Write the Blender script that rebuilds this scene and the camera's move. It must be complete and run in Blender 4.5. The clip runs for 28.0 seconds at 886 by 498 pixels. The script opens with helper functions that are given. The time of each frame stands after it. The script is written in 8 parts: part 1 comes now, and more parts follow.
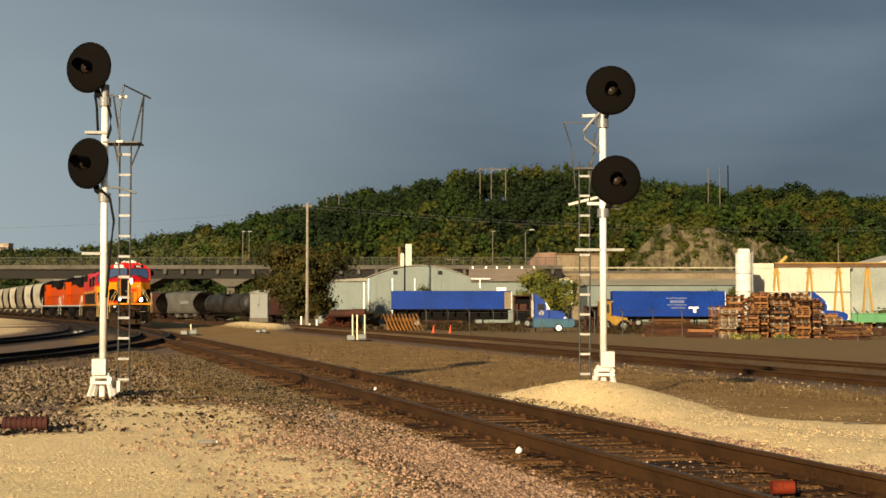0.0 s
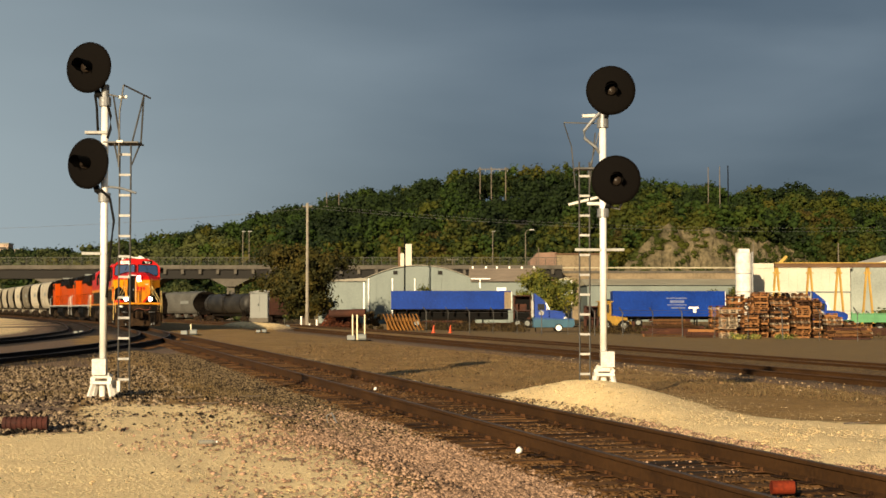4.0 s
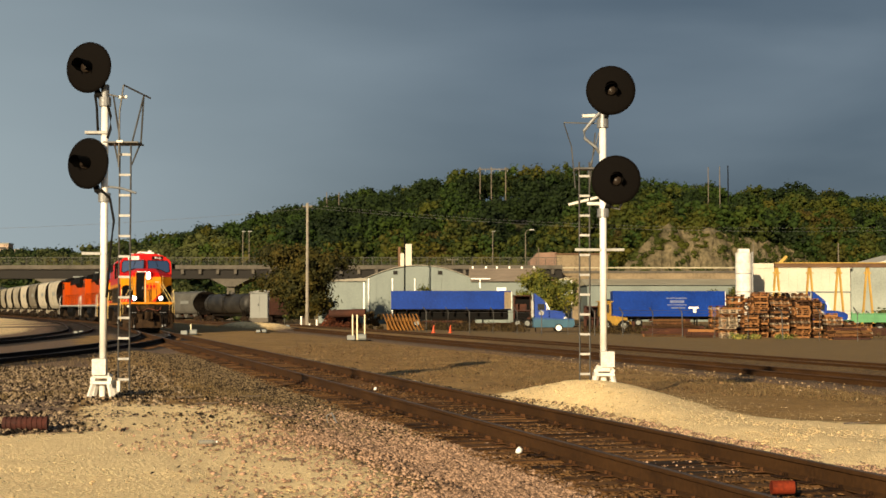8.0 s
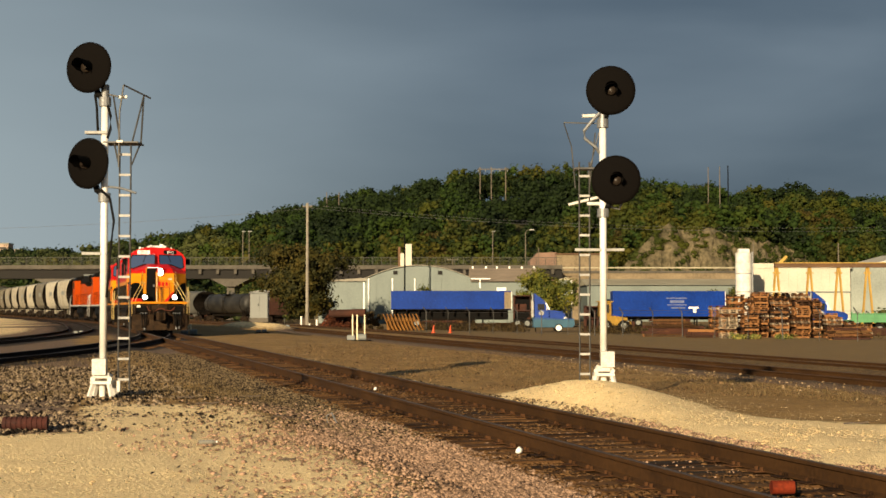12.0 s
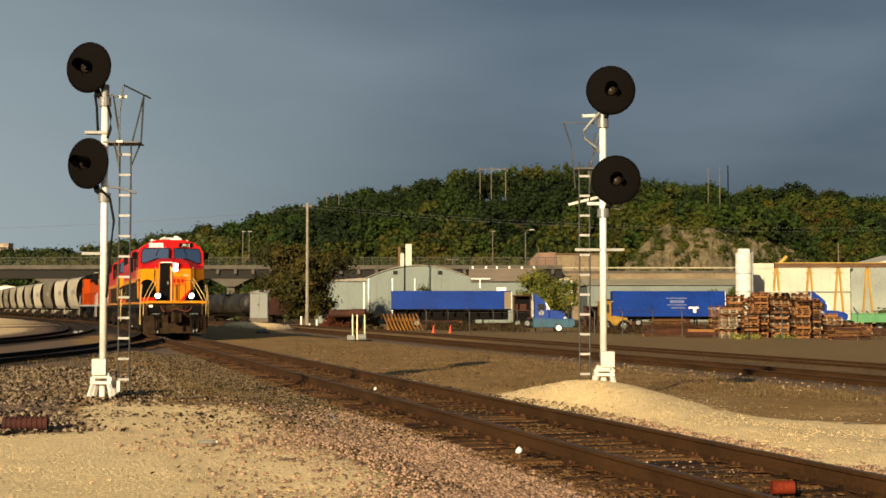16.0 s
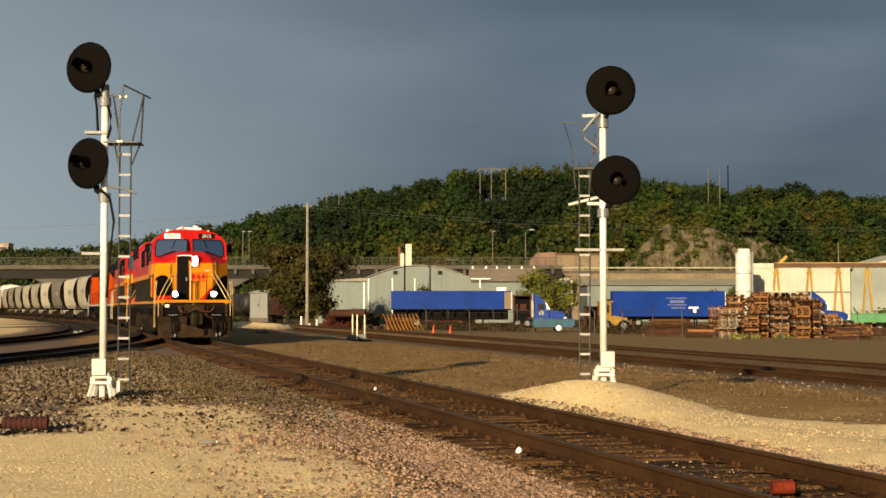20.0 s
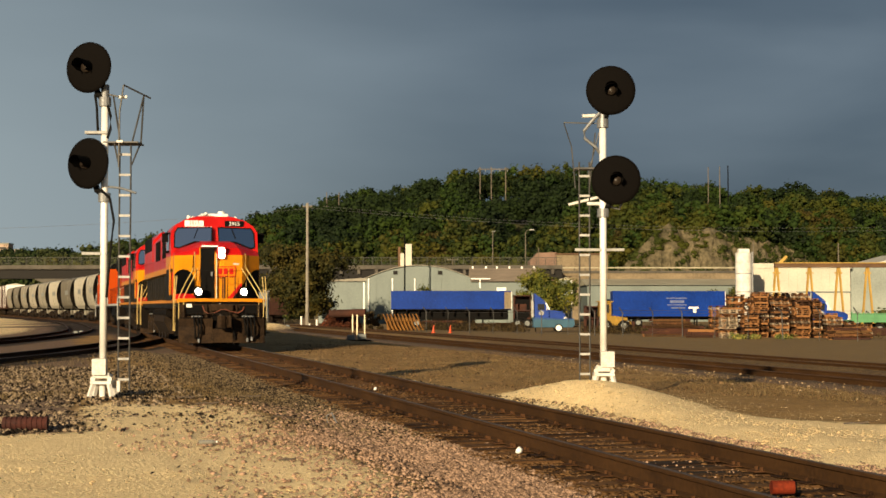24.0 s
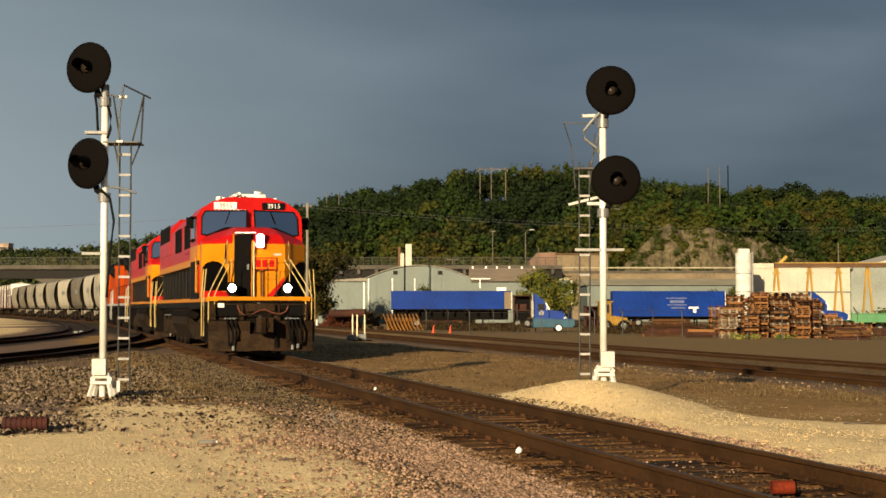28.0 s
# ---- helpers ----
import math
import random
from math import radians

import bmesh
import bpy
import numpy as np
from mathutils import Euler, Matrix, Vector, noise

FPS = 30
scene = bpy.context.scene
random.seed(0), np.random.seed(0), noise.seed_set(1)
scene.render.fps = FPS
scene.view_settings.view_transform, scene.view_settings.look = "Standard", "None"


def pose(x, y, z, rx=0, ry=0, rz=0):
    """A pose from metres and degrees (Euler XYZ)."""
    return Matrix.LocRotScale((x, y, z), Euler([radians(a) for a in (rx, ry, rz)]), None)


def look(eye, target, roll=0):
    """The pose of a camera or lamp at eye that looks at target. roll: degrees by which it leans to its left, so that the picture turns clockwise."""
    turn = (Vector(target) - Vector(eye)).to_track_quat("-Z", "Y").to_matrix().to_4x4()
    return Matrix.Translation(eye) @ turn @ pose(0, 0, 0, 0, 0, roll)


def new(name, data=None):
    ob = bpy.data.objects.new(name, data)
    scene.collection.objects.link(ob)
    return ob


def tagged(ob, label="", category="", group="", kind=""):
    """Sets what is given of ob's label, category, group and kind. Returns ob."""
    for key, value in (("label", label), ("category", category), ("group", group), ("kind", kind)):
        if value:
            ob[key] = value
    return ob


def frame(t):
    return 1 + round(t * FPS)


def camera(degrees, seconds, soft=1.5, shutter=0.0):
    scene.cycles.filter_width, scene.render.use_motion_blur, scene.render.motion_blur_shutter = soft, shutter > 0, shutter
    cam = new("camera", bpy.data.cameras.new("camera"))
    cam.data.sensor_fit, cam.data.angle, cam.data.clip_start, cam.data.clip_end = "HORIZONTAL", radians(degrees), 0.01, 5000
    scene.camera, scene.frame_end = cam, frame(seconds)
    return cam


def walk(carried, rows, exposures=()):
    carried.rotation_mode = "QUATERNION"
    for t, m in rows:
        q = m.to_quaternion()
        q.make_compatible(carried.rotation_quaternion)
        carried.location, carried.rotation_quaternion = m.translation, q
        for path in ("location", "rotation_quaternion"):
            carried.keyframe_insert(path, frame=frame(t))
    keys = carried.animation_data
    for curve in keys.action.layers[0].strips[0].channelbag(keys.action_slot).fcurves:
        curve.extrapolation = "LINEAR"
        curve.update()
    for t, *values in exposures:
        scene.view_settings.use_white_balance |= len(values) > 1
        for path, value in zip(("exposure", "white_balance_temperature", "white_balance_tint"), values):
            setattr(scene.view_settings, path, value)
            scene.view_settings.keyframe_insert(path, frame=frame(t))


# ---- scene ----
cam = camera(31.84, 28.0, soft=1.6)
walk(cam, [(0.0, pose(0, 0, 1.37, 92.145, 0, 0)), (28.0, pose(0, 0, 1.37, 92.145, 0, 0))],
     exposures=[(0.0, 0.90), (9.0, 0.87), (16.0, 0.82), (22.0, 0.76), (28.0, 0.74)])

# ---------------------------------------------------------------- world and sun
SUN_ELEV = radians(14.6)
SUN_DIR = Vector((0.310, 0.951, 0.0)).normalized()      # the way the light travels, over the ground


def build_world():
    w = bpy.data.worlds.new("world")
    scene.world = w
    w.use_nodes = True
    nt = w.node_tree
    for n in list(nt.nodes):
        nt.nodes.remove(n)
    out = nt.nodes.new("ShaderNodeOutputWorld")
    bg = nt.nodes.new("ShaderNodeBackground")
    sky = nt.nodes.new("ShaderNodeTexSky")
    sky.sky_type = "NISHITA"
    sky.sun_disc = False
    sky.sun_elevation = SUN_ELEV
    sky.sun_rotation = math.atan2(-SUN_DIR.x, -SUN_DIR.y)
    bg.inputs["Strength"].default_value = 0.0455
    co = nt.nodes.new("ShaderNodeTexCoord")
    mp = nt.nodes.new("ShaderNodeMapping")
    mp.inputs["Scale"].default_value = (1.6, 1.6, 6.0)
    mp.inputs["Rotation"].default_value = (0.0, radians(-9), 0.0)
    nz = nt.nodes.new("ShaderNodeTexNoise")
    nz.inputs["Scale"].default_value = 1.7
    nz.inputs["Detail"].default_value = 5.0
    nz.inputs["Roughness"].default_value = 0.42
    nz.inputs["Distortion"].default_value = 0.25
    ramp = nt.nodes.new("ShaderNodeValToRGB")
    ramp.color_ramp.elements[0].position = 0.38
    ramp.color_ramp.elements[0].color = (0.84, 1.24, 1.72, 1)
    ramp.color_ramp.elements[1].position = 0.66
    ramp.color_ramp.elements[1].color = (1.86, 2.42, 2.98, 1)
    sep = nt.nodes.new("ShaderNodeSeparateXYZ")
    low = nt.nodes.new("ShaderNodeMapRange")                # paler towards the horizon
    low.inputs["From Min"].default_value = 0.52
    low.inputs["From Max"].default_value = 0.0
    low.inputs["To Min"].default_value = 0.0
    low.inputs["To Max"].default_value = 1.0
    west = nt.nodes.new("ShaderNodeMapRange")               # the cloud breaks up towards the west
    west.inputs["From Min"].default_value = 0.06
    west.inputs["From Max"].default_value = -0.36
    west.inputs["To Min"].default_value = 0.0
    west.inputs["To Max"].default_value = 1.0
    mul = nt.nodes.new("ShaderNodeMath")
    mul.operation = "MULTIPLY"
    mix = nt.nodes.new("ShaderNodeMixRGB")
    mix.inputs["Color2"].default_value = (4.6, 5.5, 5.8, 1)
    mix2 = nt.nodes.new("ShaderNodeMixRGB")
    cover = nt.nodes.new("ShaderNodeMapRange")              # cover of cloud: it breaks up towards the low sun
    cover.inputs["From Min"].default_value = 0.97
    cover.inputs["From Max"].default_value = 0.25
    cover.inputs["To Min"].default_value = 0.62
    cover.inputs["To Max"].default_value = 0.94
    facing = nt.nodes.new("ShaderNodeVectorMath")
    facing.operation = "DOT_PRODUCT"
    facing.inputs[1].default_value = (-SUN_DIR.x * math.cos(SUN_ELEV), -SUN_DIR.y * math.cos(SUN_ELEV), math.sin(SUN_ELEV))
    ln = nt.links.new
    ln(co.outputs["Generated"], mp.inputs["Vector"])
    ln(mp.outputs["Vector"], nz.inputs["Vector"])
    ln(nz.outputs["Fac"], ramp.inputs["Fac"])
    ln(co.outputs["Generated"], sep.inputs["Vector"])
    ln(sep.outputs["Z"], low.inputs["Value"])
    ln(sep.outputs["X"], west.inputs["Value"])
    ln(low.outputs["Result"], mul.inputs[0])
    ln(west.outputs["Result"], mul.inputs[1])
    ln(mul.outputs["Value"], mix.inputs["Fac"])
    ln(ramp.outputs["Color"], mix.inputs["Color1"])
    ln(co.outputs["Generated"], facing.inputs[0])
    ln(facing.outputs["Value"], cover.inputs["Value"])
    ln(cover.outputs["Result"], mix2.inputs["Fac"])
    ln(sky.outputs["Color"], mix2.inputs["Color1"])
    ln(mix.outputs["Color"], mix2.inputs["Color2"])
    ln(mix2.outputs["Color"], bg.inputs["Color"])
    ln(bg.outputs["Background"], out.inputs["Surface"])


build_world()
sun_data = bpy.data.lights.new("sun", "SUN")
sun_data.energy = 5.0
sun_data.angle = radians(0.6)
sun_data.color = (1.0, 0.79, 0.50)
sun = new("sun", sun_data)
sun.matrix_world = look((0, 0, 0), (SUN_DIR.x * math.cos(SUN_ELEV), SUN_DIR.y * math.cos(SUN_ELEV), -math.sin(SUN_ELEV)))


# ---------------------------------------------------------------- materials
def mat(name, col, rough=0.6, metal=0.0, col2=None, scale=3.0, fine=40.0, bump=0.15, spread=0.25, rand=0.0, emit=None, power=0.0, island=0.0, spec=0.35):
    """A surface with broad stains (scale), fine grain (fine) and relief; rand varies it from object to object, island from piece to piece."""
    m = bpy.data.materials.new(name)
    m.use_nodes = True
    nt = m.node_tree
    bsdf = nt.nodes["Principled BSDF"]
    ln = nt.links.new
    co = nt.nodes.new("ShaderNodeTexCoord")
    n1 = nt.nodes.new("ShaderNodeTexNoise")
    n1.inputs["Scale"].default_value = scale
    n1.inputs["Detail"].default_value = 6
    n1.inputs["Roughness"].default_value = 0.6
    n2 = nt.nodes.new("ShaderNodeTexNoise")
    n2.inputs["Scale"].default_value = fine
    n2.inputs["Detail"].default_value = 4
    ln(co.outputs["Object"], n1.inputs["Vector"])
    ln(co.outputs["Object"], n2.inputs["Vector"])
    add = nt.nodes.new("ShaderNodeMath")
    add.operation = "MULTIPLY_ADD"
    add.inputs[1].default_value = 0.45
    ln(n2.outputs["Fac"], add.inputs[0])
    half = nt.nodes.new("ShaderNodeMath")
    half.operation = "MULTIPLY"
    half.inputs[1].default_value = 0.6
    ln(n1.outputs["Fac"], half.inputs[0])
    ln(half.outputs["Value"], add.inputs[2])
    src = add.outputs["Value"]
    for amount, kind in ((rand, "o"), (island, "i")):
        if amount:
            info = nt.nodes.new("ShaderNodeObjectInfo" if kind == "o" else "ShaderNodeNewGeometry")
            a2 = nt.nodes.new("ShaderNodeMath")
            a2.operation = "MULTIPLY_ADD"
            a2.inputs[1].default_value = amount
            ln(info.outputs["Random" if kind == "o" else "Random Per Island"], a2.inputs[0])
            a3 = nt.nodes.new("ShaderNodeMath")
            a3.operation = "SUBTRACT"
            a3.inputs[1].default_value = amount * 0.5
            ln(src, a3.inputs[0])
            ln(a3.outputs["Value"], a2.inputs[2])
            src = a2.outputs["Value"]
    ramp = nt.nodes.new("ShaderNodeValToRGB")
    c2 = col2 or tuple(c * (1 - spread * 1.6) for c in col)
    ramp.color_ramp.elements[0].position = 0.5 - 0.17
    ramp.color_ramp.elements[1].position = 0.5 + 0.17
    ramp.color_ramp.elements[0].color = (*c2, 1)
    ramp.color_ramp.elements[1].color = (*[min(1, c * (1 + spread * 0.5)) for c in col], 1)
    ln(src, ramp.inputs["Fac"])
    ln(ramp.outputs["Color"], bsdf.inputs["Base Color"])
    rr = nt.nodes.new("ShaderNodeMapRange")
    rr.inputs["To Min"].default_value = max(0.03, rough - 0.12)
    rr.inputs["To Max"].default_value = min(1.0, rough + 0.12)
    ln(n1.outputs["Fac"], rr.inputs["Value"])
    ln(rr.outputs["Result"], bsdf.inputs["Roughness"])
    bsdf.inputs["Metallic"].default_value = metal
    bsdf.inputs["Specular IOR Level"].default_value = spec
    if bump:
        bp = nt.nodes.new("ShaderNodeBump")
        bp.inputs["Strength"].default_value = bump
        bp.inputs["Distance"].default_value = 0.02
        ln(n2.outputs["Fac"], bp.inputs["Height"])
        ln(bp.outputs["Normal"], bsdf.inputs["Normal"])
    if emit:
        bsdf.inputs["Emission Color"].default_value = (*emit, 1)
        bsdf.inputs["Emission Strength"].default_value = power
    return m


def glass_mat(name, tint, rough=0.05):
    m = bpy.data.materials.new(name)
    m.use_nodes = True
    b = m.node_tree.nodes["Principled BSDF"]
    b.inputs["Base Color"].default_value = (*tint, 1)
    b.inputs["Roughness"].default_value = rough
    b.inputs["Specular IOR Level"].default_value = 0.8
    return m


M = {}
M["white_paint"] = mat("white_paint", (0.62, 0.60, 0.56), 0.5, col2=(0.38, 0.355, 0.31), scale=2.0, bump=0.05, spec=0.2)
M["galvanised"] = mat("galvanised", (0.22, 0.225, 0.23), 0.5, 0.5, spread=0.3)
M["ladder_steel"] = mat("ladder_steel", (0.060, 0.058, 0.055), 0.5, 0.4, spread=0.35, spec=0.3)
M["signal_black"] = mat("signal_black", (0.0034, 0.0026, 0.0021), 0.85, bump=0.02, spread=0.2, spec=0.06)
M["hood_black"] = mat("hood_black", (0.002, 0.0018, 0.0016), 0.7, bump=0.02, spec=0.15)
M["lens_dark"] = glass_mat("lens_dark", (0.06, 0.03, 0.02), 0.15)
M["lens_clear"] = glass_mat("lens_clear", (0.022, 0.016, 0.012), 0.4)
M["lens_clear"].node_tree.nodes["Principled BSDF"].inputs["Specular IOR Level"].default_value = 0.25
M["rail_rust"] = mat("rail_rust", (0.056, 0.026, 0.0085), 0.8, 0.05, col2=(0.022, 0.0105, 0.004), scale=0.8, fine=22, bump=0.25, spec=0.12)
M["rail_head"] = mat("rail_head", (0.085, 0.064, 0.052), 0.6, 0.3, spread=0.35, scale=1.0, spec=0.2)
M["tie_wood"] = mat("tie_wood", (0.092, 0.047, 0.019), 0.9, col2=(0.025, 0.0118, 0.005), scale=5, fine=60, bump=0.6, rand=0.45, spec=0.12)
M["tie_plate"] = mat("tie_plate", (0.060, 0.027, 0.011), 0.85, 0.1, spread=0.5, rand=0.5, spec=0.12)
M["red_paint"] = mat("red_paint", (0.41, 0.0045, 0.0032), 0.36, scale=0.8, spread=0.2, bump=0.02, spec=0.22)
M["yellow_paint"] = mat("yellow_paint", (0.53, 0.190, 0.0010), 0.38, scale=0.8, spread=0.2, bump=0.02, spec=0.22)
M["belle_dark"] = mat("belle_dark", (0.0016, 0.0014, 0.0012), 0.5, scale=1.0, spread=0.3, bump=0.03, spec=0.05)
M["orange_paint"] = mat("orange_paint", (0.36, 0.046, 0.0008), 0.55, scale=0.8, spread=0.2, bump=0.02, spec=0.08)
M["loco_black"] = mat("loco_black", (0.0025, 0.0021, 0.0017), 0.7, scale=1.0, spread=0.4, spec=0.08)
M["underframe"] = mat("underframe", (0.0070, 0.0048, 0.0032), 0.85, scale=2.0, spread=0.6, bump=0.2, spec=0.08)
M["plow_dust"] = mat("plow_dust", (0.030, 0.0165, 0.0075), 0.8, col2=(0.0035, 0.0020, 0.0012), scale=1.9, fine=14, spread=0.4, bump=0.25, spec=0.12)
M["wheel_steel"] = mat("wheel_steel", (0.022, 0.014, 0.009), 0.6, 0.3, spread=0.4)
M["cab_glass"] = glass_mat("cab_glass", (0.012, 0.014, 0.018), 0.03)
M["dark_gap"] = mat("dark_gap", (0.003, 0.0026, 0.0024), 0.8, bump=0, spec=0.1)
M["number_white"] = mat("number_white", (0.8, 0.79, 0.74), 0.5, bump=0)
M["headlight"] = mat("headlight", (1, 0.95, 0.85), 0.3, bump=0, emit=(1.0, 0.90, 0.70), power=60.0)
M["hopper_grey"] = mat("hopper_grey", (0.3538, 0.3233, 0.2562), 0.65, col2=(0.122, 0.1074, 0.08052), scale=0.5, fine=12, bump=0.05, rand=0.7, spec=0.15)
M["tank_black"] = mat("tank_black", (0.040, 0.037, 0.032), 0.55, scale=0.6, spread=0.5, rand=0.3, spec=0.3)
M["sheet_blue"] = mat("sheet_blue", (0.142, 0.170, 0.155), 0.5, col2=(0.100, 0.123, 0.115), scale=0.25, fine=6, spread=0.14, bump=0.05, spec=0.3)
M["sheet_white"] = mat("sheet_white", (0.47, 0.44, 0.36), 0.5, scale=0.3, fine=6, spread=0.16, bump=0.05, spec=0.2)
M["roof_grey"] = mat("roof_grey", (0.2214, 0.2009, 0.1558), 0.6, scale=0.2, fine=4, spread=0.25, bump=0.05)
M["concrete"] = mat("concrete", (0.0943, 0.08364, 0.06724), 0.85, scale=0.3, fine=6, spread=0.35, spec=0.2)
# Darker copy of the concrete; on the girders it stands for shade.
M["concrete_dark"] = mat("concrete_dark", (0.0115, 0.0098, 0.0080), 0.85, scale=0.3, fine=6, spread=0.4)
M["trailer_blue"] = mat("trailer_blue", (0.0012, 0.027, 0.20), 0.45, scale=0.3, fine=4, spread=0.3, bump=0.02, spec=0.1)
M["truck_blue"] = mat("truck_blue", (0.00246, 0.0328, 0.2296), 0.35, scale=0.5, spread=0.2, bump=0.02, spec=0.3)
M["pickup_teal"] = mat("pickup_teal", (0.01476, 0.0697, 0.1148), 0.4, scale=0.6, spread=0.3, bump=0.02)
M["loader_yellow"] = mat("loader_yellow", (0.27, 0.155, 0.022), 0.55, spread=0.35, spec=0.15)
M["rust_orange"] = mat("rust_orange", (0.180, 0.074, 0.0090), 0.8, scale=1.0, spread=0.45)
M["rust_dark"] = mat("rust_dark", (0.0492, 0.0164, 0.0082), 0.9, scale=1.0, spread=0.5, bump=0.4)
M["pallet_wood"] = mat("pallet_wood", (0.180, 0.082, 0.030), 0.85, scale=2.0, spread=0.45, rand=0.8, col2=(0.034, 0.0150, 0.007), spec=0.15)
M["pallet_pale"] = mat("pallet_pale", (0.328, 0.2542, 0.1722), 0.85, scale=2.0, spread=0.35, rand=0.3)
M["gantry_yellow"] = mat("gantry_yellow", (0.42, 0.265, 0.065), 0.55, scale=0.6, spread=0.3, spec=0.15)
M["gantry_rust"] = mat("gantry_rust", (0.1066, 0.05412, 0.02296), 0.7, scale=0.6, spread=0.35)
M["green_paint"] = mat("green_paint", (0.082, 0.246, 0.1066), 0.5, scale=0.6, spread=0.25)
M["cone_orange"] = mat("cone_orange", (0.50, 0.06, 0.01), 0.5, bump=0, spread=0.15)
M["tyre"] = mat("tyre", (0.008, 0.007, 0.006), 0.85, bump=0.05, spec=0.15)
M["pole_wood"] = mat("pole_wood", (0.14, 0.12, 0.095), 0.9, scale=1.0, fine=20, spread=0.4, spec=0.15)
M["post_cream"] = mat("post_cream", (0.72, 0.62, 0.40), 0.5, spread=0.15)
M["cabinet_grey"] = mat("cabinet_grey", (0.165, 0.175, 0.165), 0.55, scale=0.8, spread=0.15)
M["stone"] = mat("stone", (0.315, 0.205, 0.138), 0.9, col2=(0.145, 0.093, 0.062), scale=8, fine=40, island=0.8, bump=0.2, spec=0.12)
M["stone_pale"] = mat("stone_pale", (0.50, 0.380, 0.215), 0.9, col2=(0.33, 0.245, 0.135), scale=8, fine=40, island=0.6, bump=0.2, spec=0.12)
M["brick_pink"] = mat("brick_pink", (0.19, 0.118, 0.085), 0.9, scale=0.3, fine=5, spread=0.3)
M["stone_grey"] = mat("stone_grey", (0.225, 0.168, 0.110), 0.9, col2=(0.008, 0.0053, 0.0034), scale=8, fine=40, island=1.4, bump=0.2, spec=0.12)
M["stone_dirt"] = mat("stone_dirt", (0.165, 0.102, 0.049), 0.9, col2=(0.050, 0.029, 0.013), scale=8, fine=40, island=0.7, bump=0.2, spec=0.12)
M["stone_rubble"] = mat("stone_rubble", (0.30, 0.215, 0.130), 0.9, col2=(0.10, 0.068, 0.037), scale=8, fine=40, island=0.9, bump=0.2, spec=0.1)
M["straw"] = mat("straw", (0.130, 0.092, 0.042), 0.9, col2=(0.045, 0.031, 0.014), scale=2, fine=20, island=0.9, bump=0, spec=0.08)
M["crib_dirt"] = mat("crib_dirt", (0.120, 0.066, 0.028), 0.95, col2=(0.045, 0.023, 0.0095), scale=6, fine=40, island=0.5, bump=0.2, spec=0.08)
M["rock_face"] = mat("rock_face", (0.136, 0.110, 0.065), 0.95, col2=(0.034, 0.031, 0.018), scale=0.20, fine=1.6, spread=0.25, bump=0.7, spec=0.1)
M["wall_tan"] = mat("wall_tan", (0.20, 0.155, 0.098), 0.9, col2=(0.10, 0.078, 0.050), scale=0.2, fine=3, spread=0.35, spec=0.15)
M["roof_tan"] = mat("roof_tan", (0.30, 0.235, 0.168), 0.8, col2=(0.185, 0.143, 0.102), scale=0.4, fine=8, spread=0.3, bump=0.05, spec=0.15)
M["roof_cream"] = mat("roof_cream", (0.34, 0.305, 0.215), 0.7, col2=(0.215, 0.195, 0.135), scale=0.3, fine=6, spread=0.2, bump=0.05, spec=0.15)
M["sheet_pale"] = mat("sheet_pale", (0.25, 0.275, 0.245), 0.55, col2=(0.165, 0.185, 0.17), scale=0.25, fine=6, bump=0.05, spec=0.2)
M["pole_pale"] = mat("pole_pale", (0.24, 0.215, 0.175), 0.9, scale=1.0, fine=20, spread=0.35, spec=0.15)
M["arm_grey"] = mat("arm_grey", (0.36, 0.35, 0.33), 0.6, spread=0.3, spec=0.2)
M["stone_old"] = mat("stone_old", (0.150, 0.108, 0.060), 0.9, col2=(0.022, 0.015, 0.009), scale=8, fine=40, island=1.0, bump=0.2, spec=0.12)
M["wagon_tan"] = mat("wagon_tan", (0.098, 0.095, 0.084), 0.6, col2=(0.045, 0.043, 0.037), scale=0.5, fine=10, bump=0.05, spec=0.2)
M["fence_grey"] = mat("fence_grey", (0.06, 0.06, 0.05), 0.6, 0.2, spread=0.3, spec=0.15)
M["truck_dust"] = mat("truck_dust", (0.024, 0.0150, 0.0085), 0.85, col2=(0.0035, 0.0024, 0.0017), scale=1.6, fine=14, spread=0.4, bump=0.2, spec=0.1)
M["rail_drab"] = mat("rail_drab", (0.045, 0.030, 0.011), 0.6, spread=0.3, bump=0, spec=0.1)
M["mast_silver"] = mat("mast_silver", (0.90, 0.88, 0.84), 0.34, 0.30, col2=(0.70, 0.67, 0.62), scale=2.0, bump=0.04, spec=0.6)
M["screen_glass"] = glass_mat("screen_glass", (0.40, 0.45, 0.53), 0.03)
for key, value in (("Metallic", 1.0), ("Specular IOR Level", 0.5)):
    M["screen_glass"].node_tree.nodes["Principled BSDF"].inputs[key].default_value = value
M["rail_yellow"] = mat("rail_yellow", (0.50, 0.36, 0.13), 0.5, spread=0.2, bump=0, spec=0.2)
M["faded_letter"] = mat("faded_letter", (0.10, 0.13, 0.26), 0.6, spread=0.4, scale=2.0, bump=0)
M["block_pink"] = mat("block_pink", (0.40, 0.29, 0.22), 0.9, scale=0.2, fine=3, spread=0.2)
M["rail_dark"] = mat("rail_dark", (0.014, 0.007, 0.004), 0.8, 0.1, col2=(0.007, 0.0035, 0.002), scale=1.2, fine=30, bump=0.2, spec=0.12)
M["scrap_red"] = mat("scrap_red", (0.0943, 0.02952, 0.01312), 0.9, scale=1.0, spread=0.5, island=0.5, bump=0.3, spec=0.15)
M["bark"] = mat("bark", (0.10, 0.075, 0.055), 0.95, scale=3, spread=0.4, bump=0.4)
M["rust_pipe"] = mat("rust_pipe", (0.045, 0.010, 0.006), 0.85, scale=6, spread=0.4, bump=0.2)
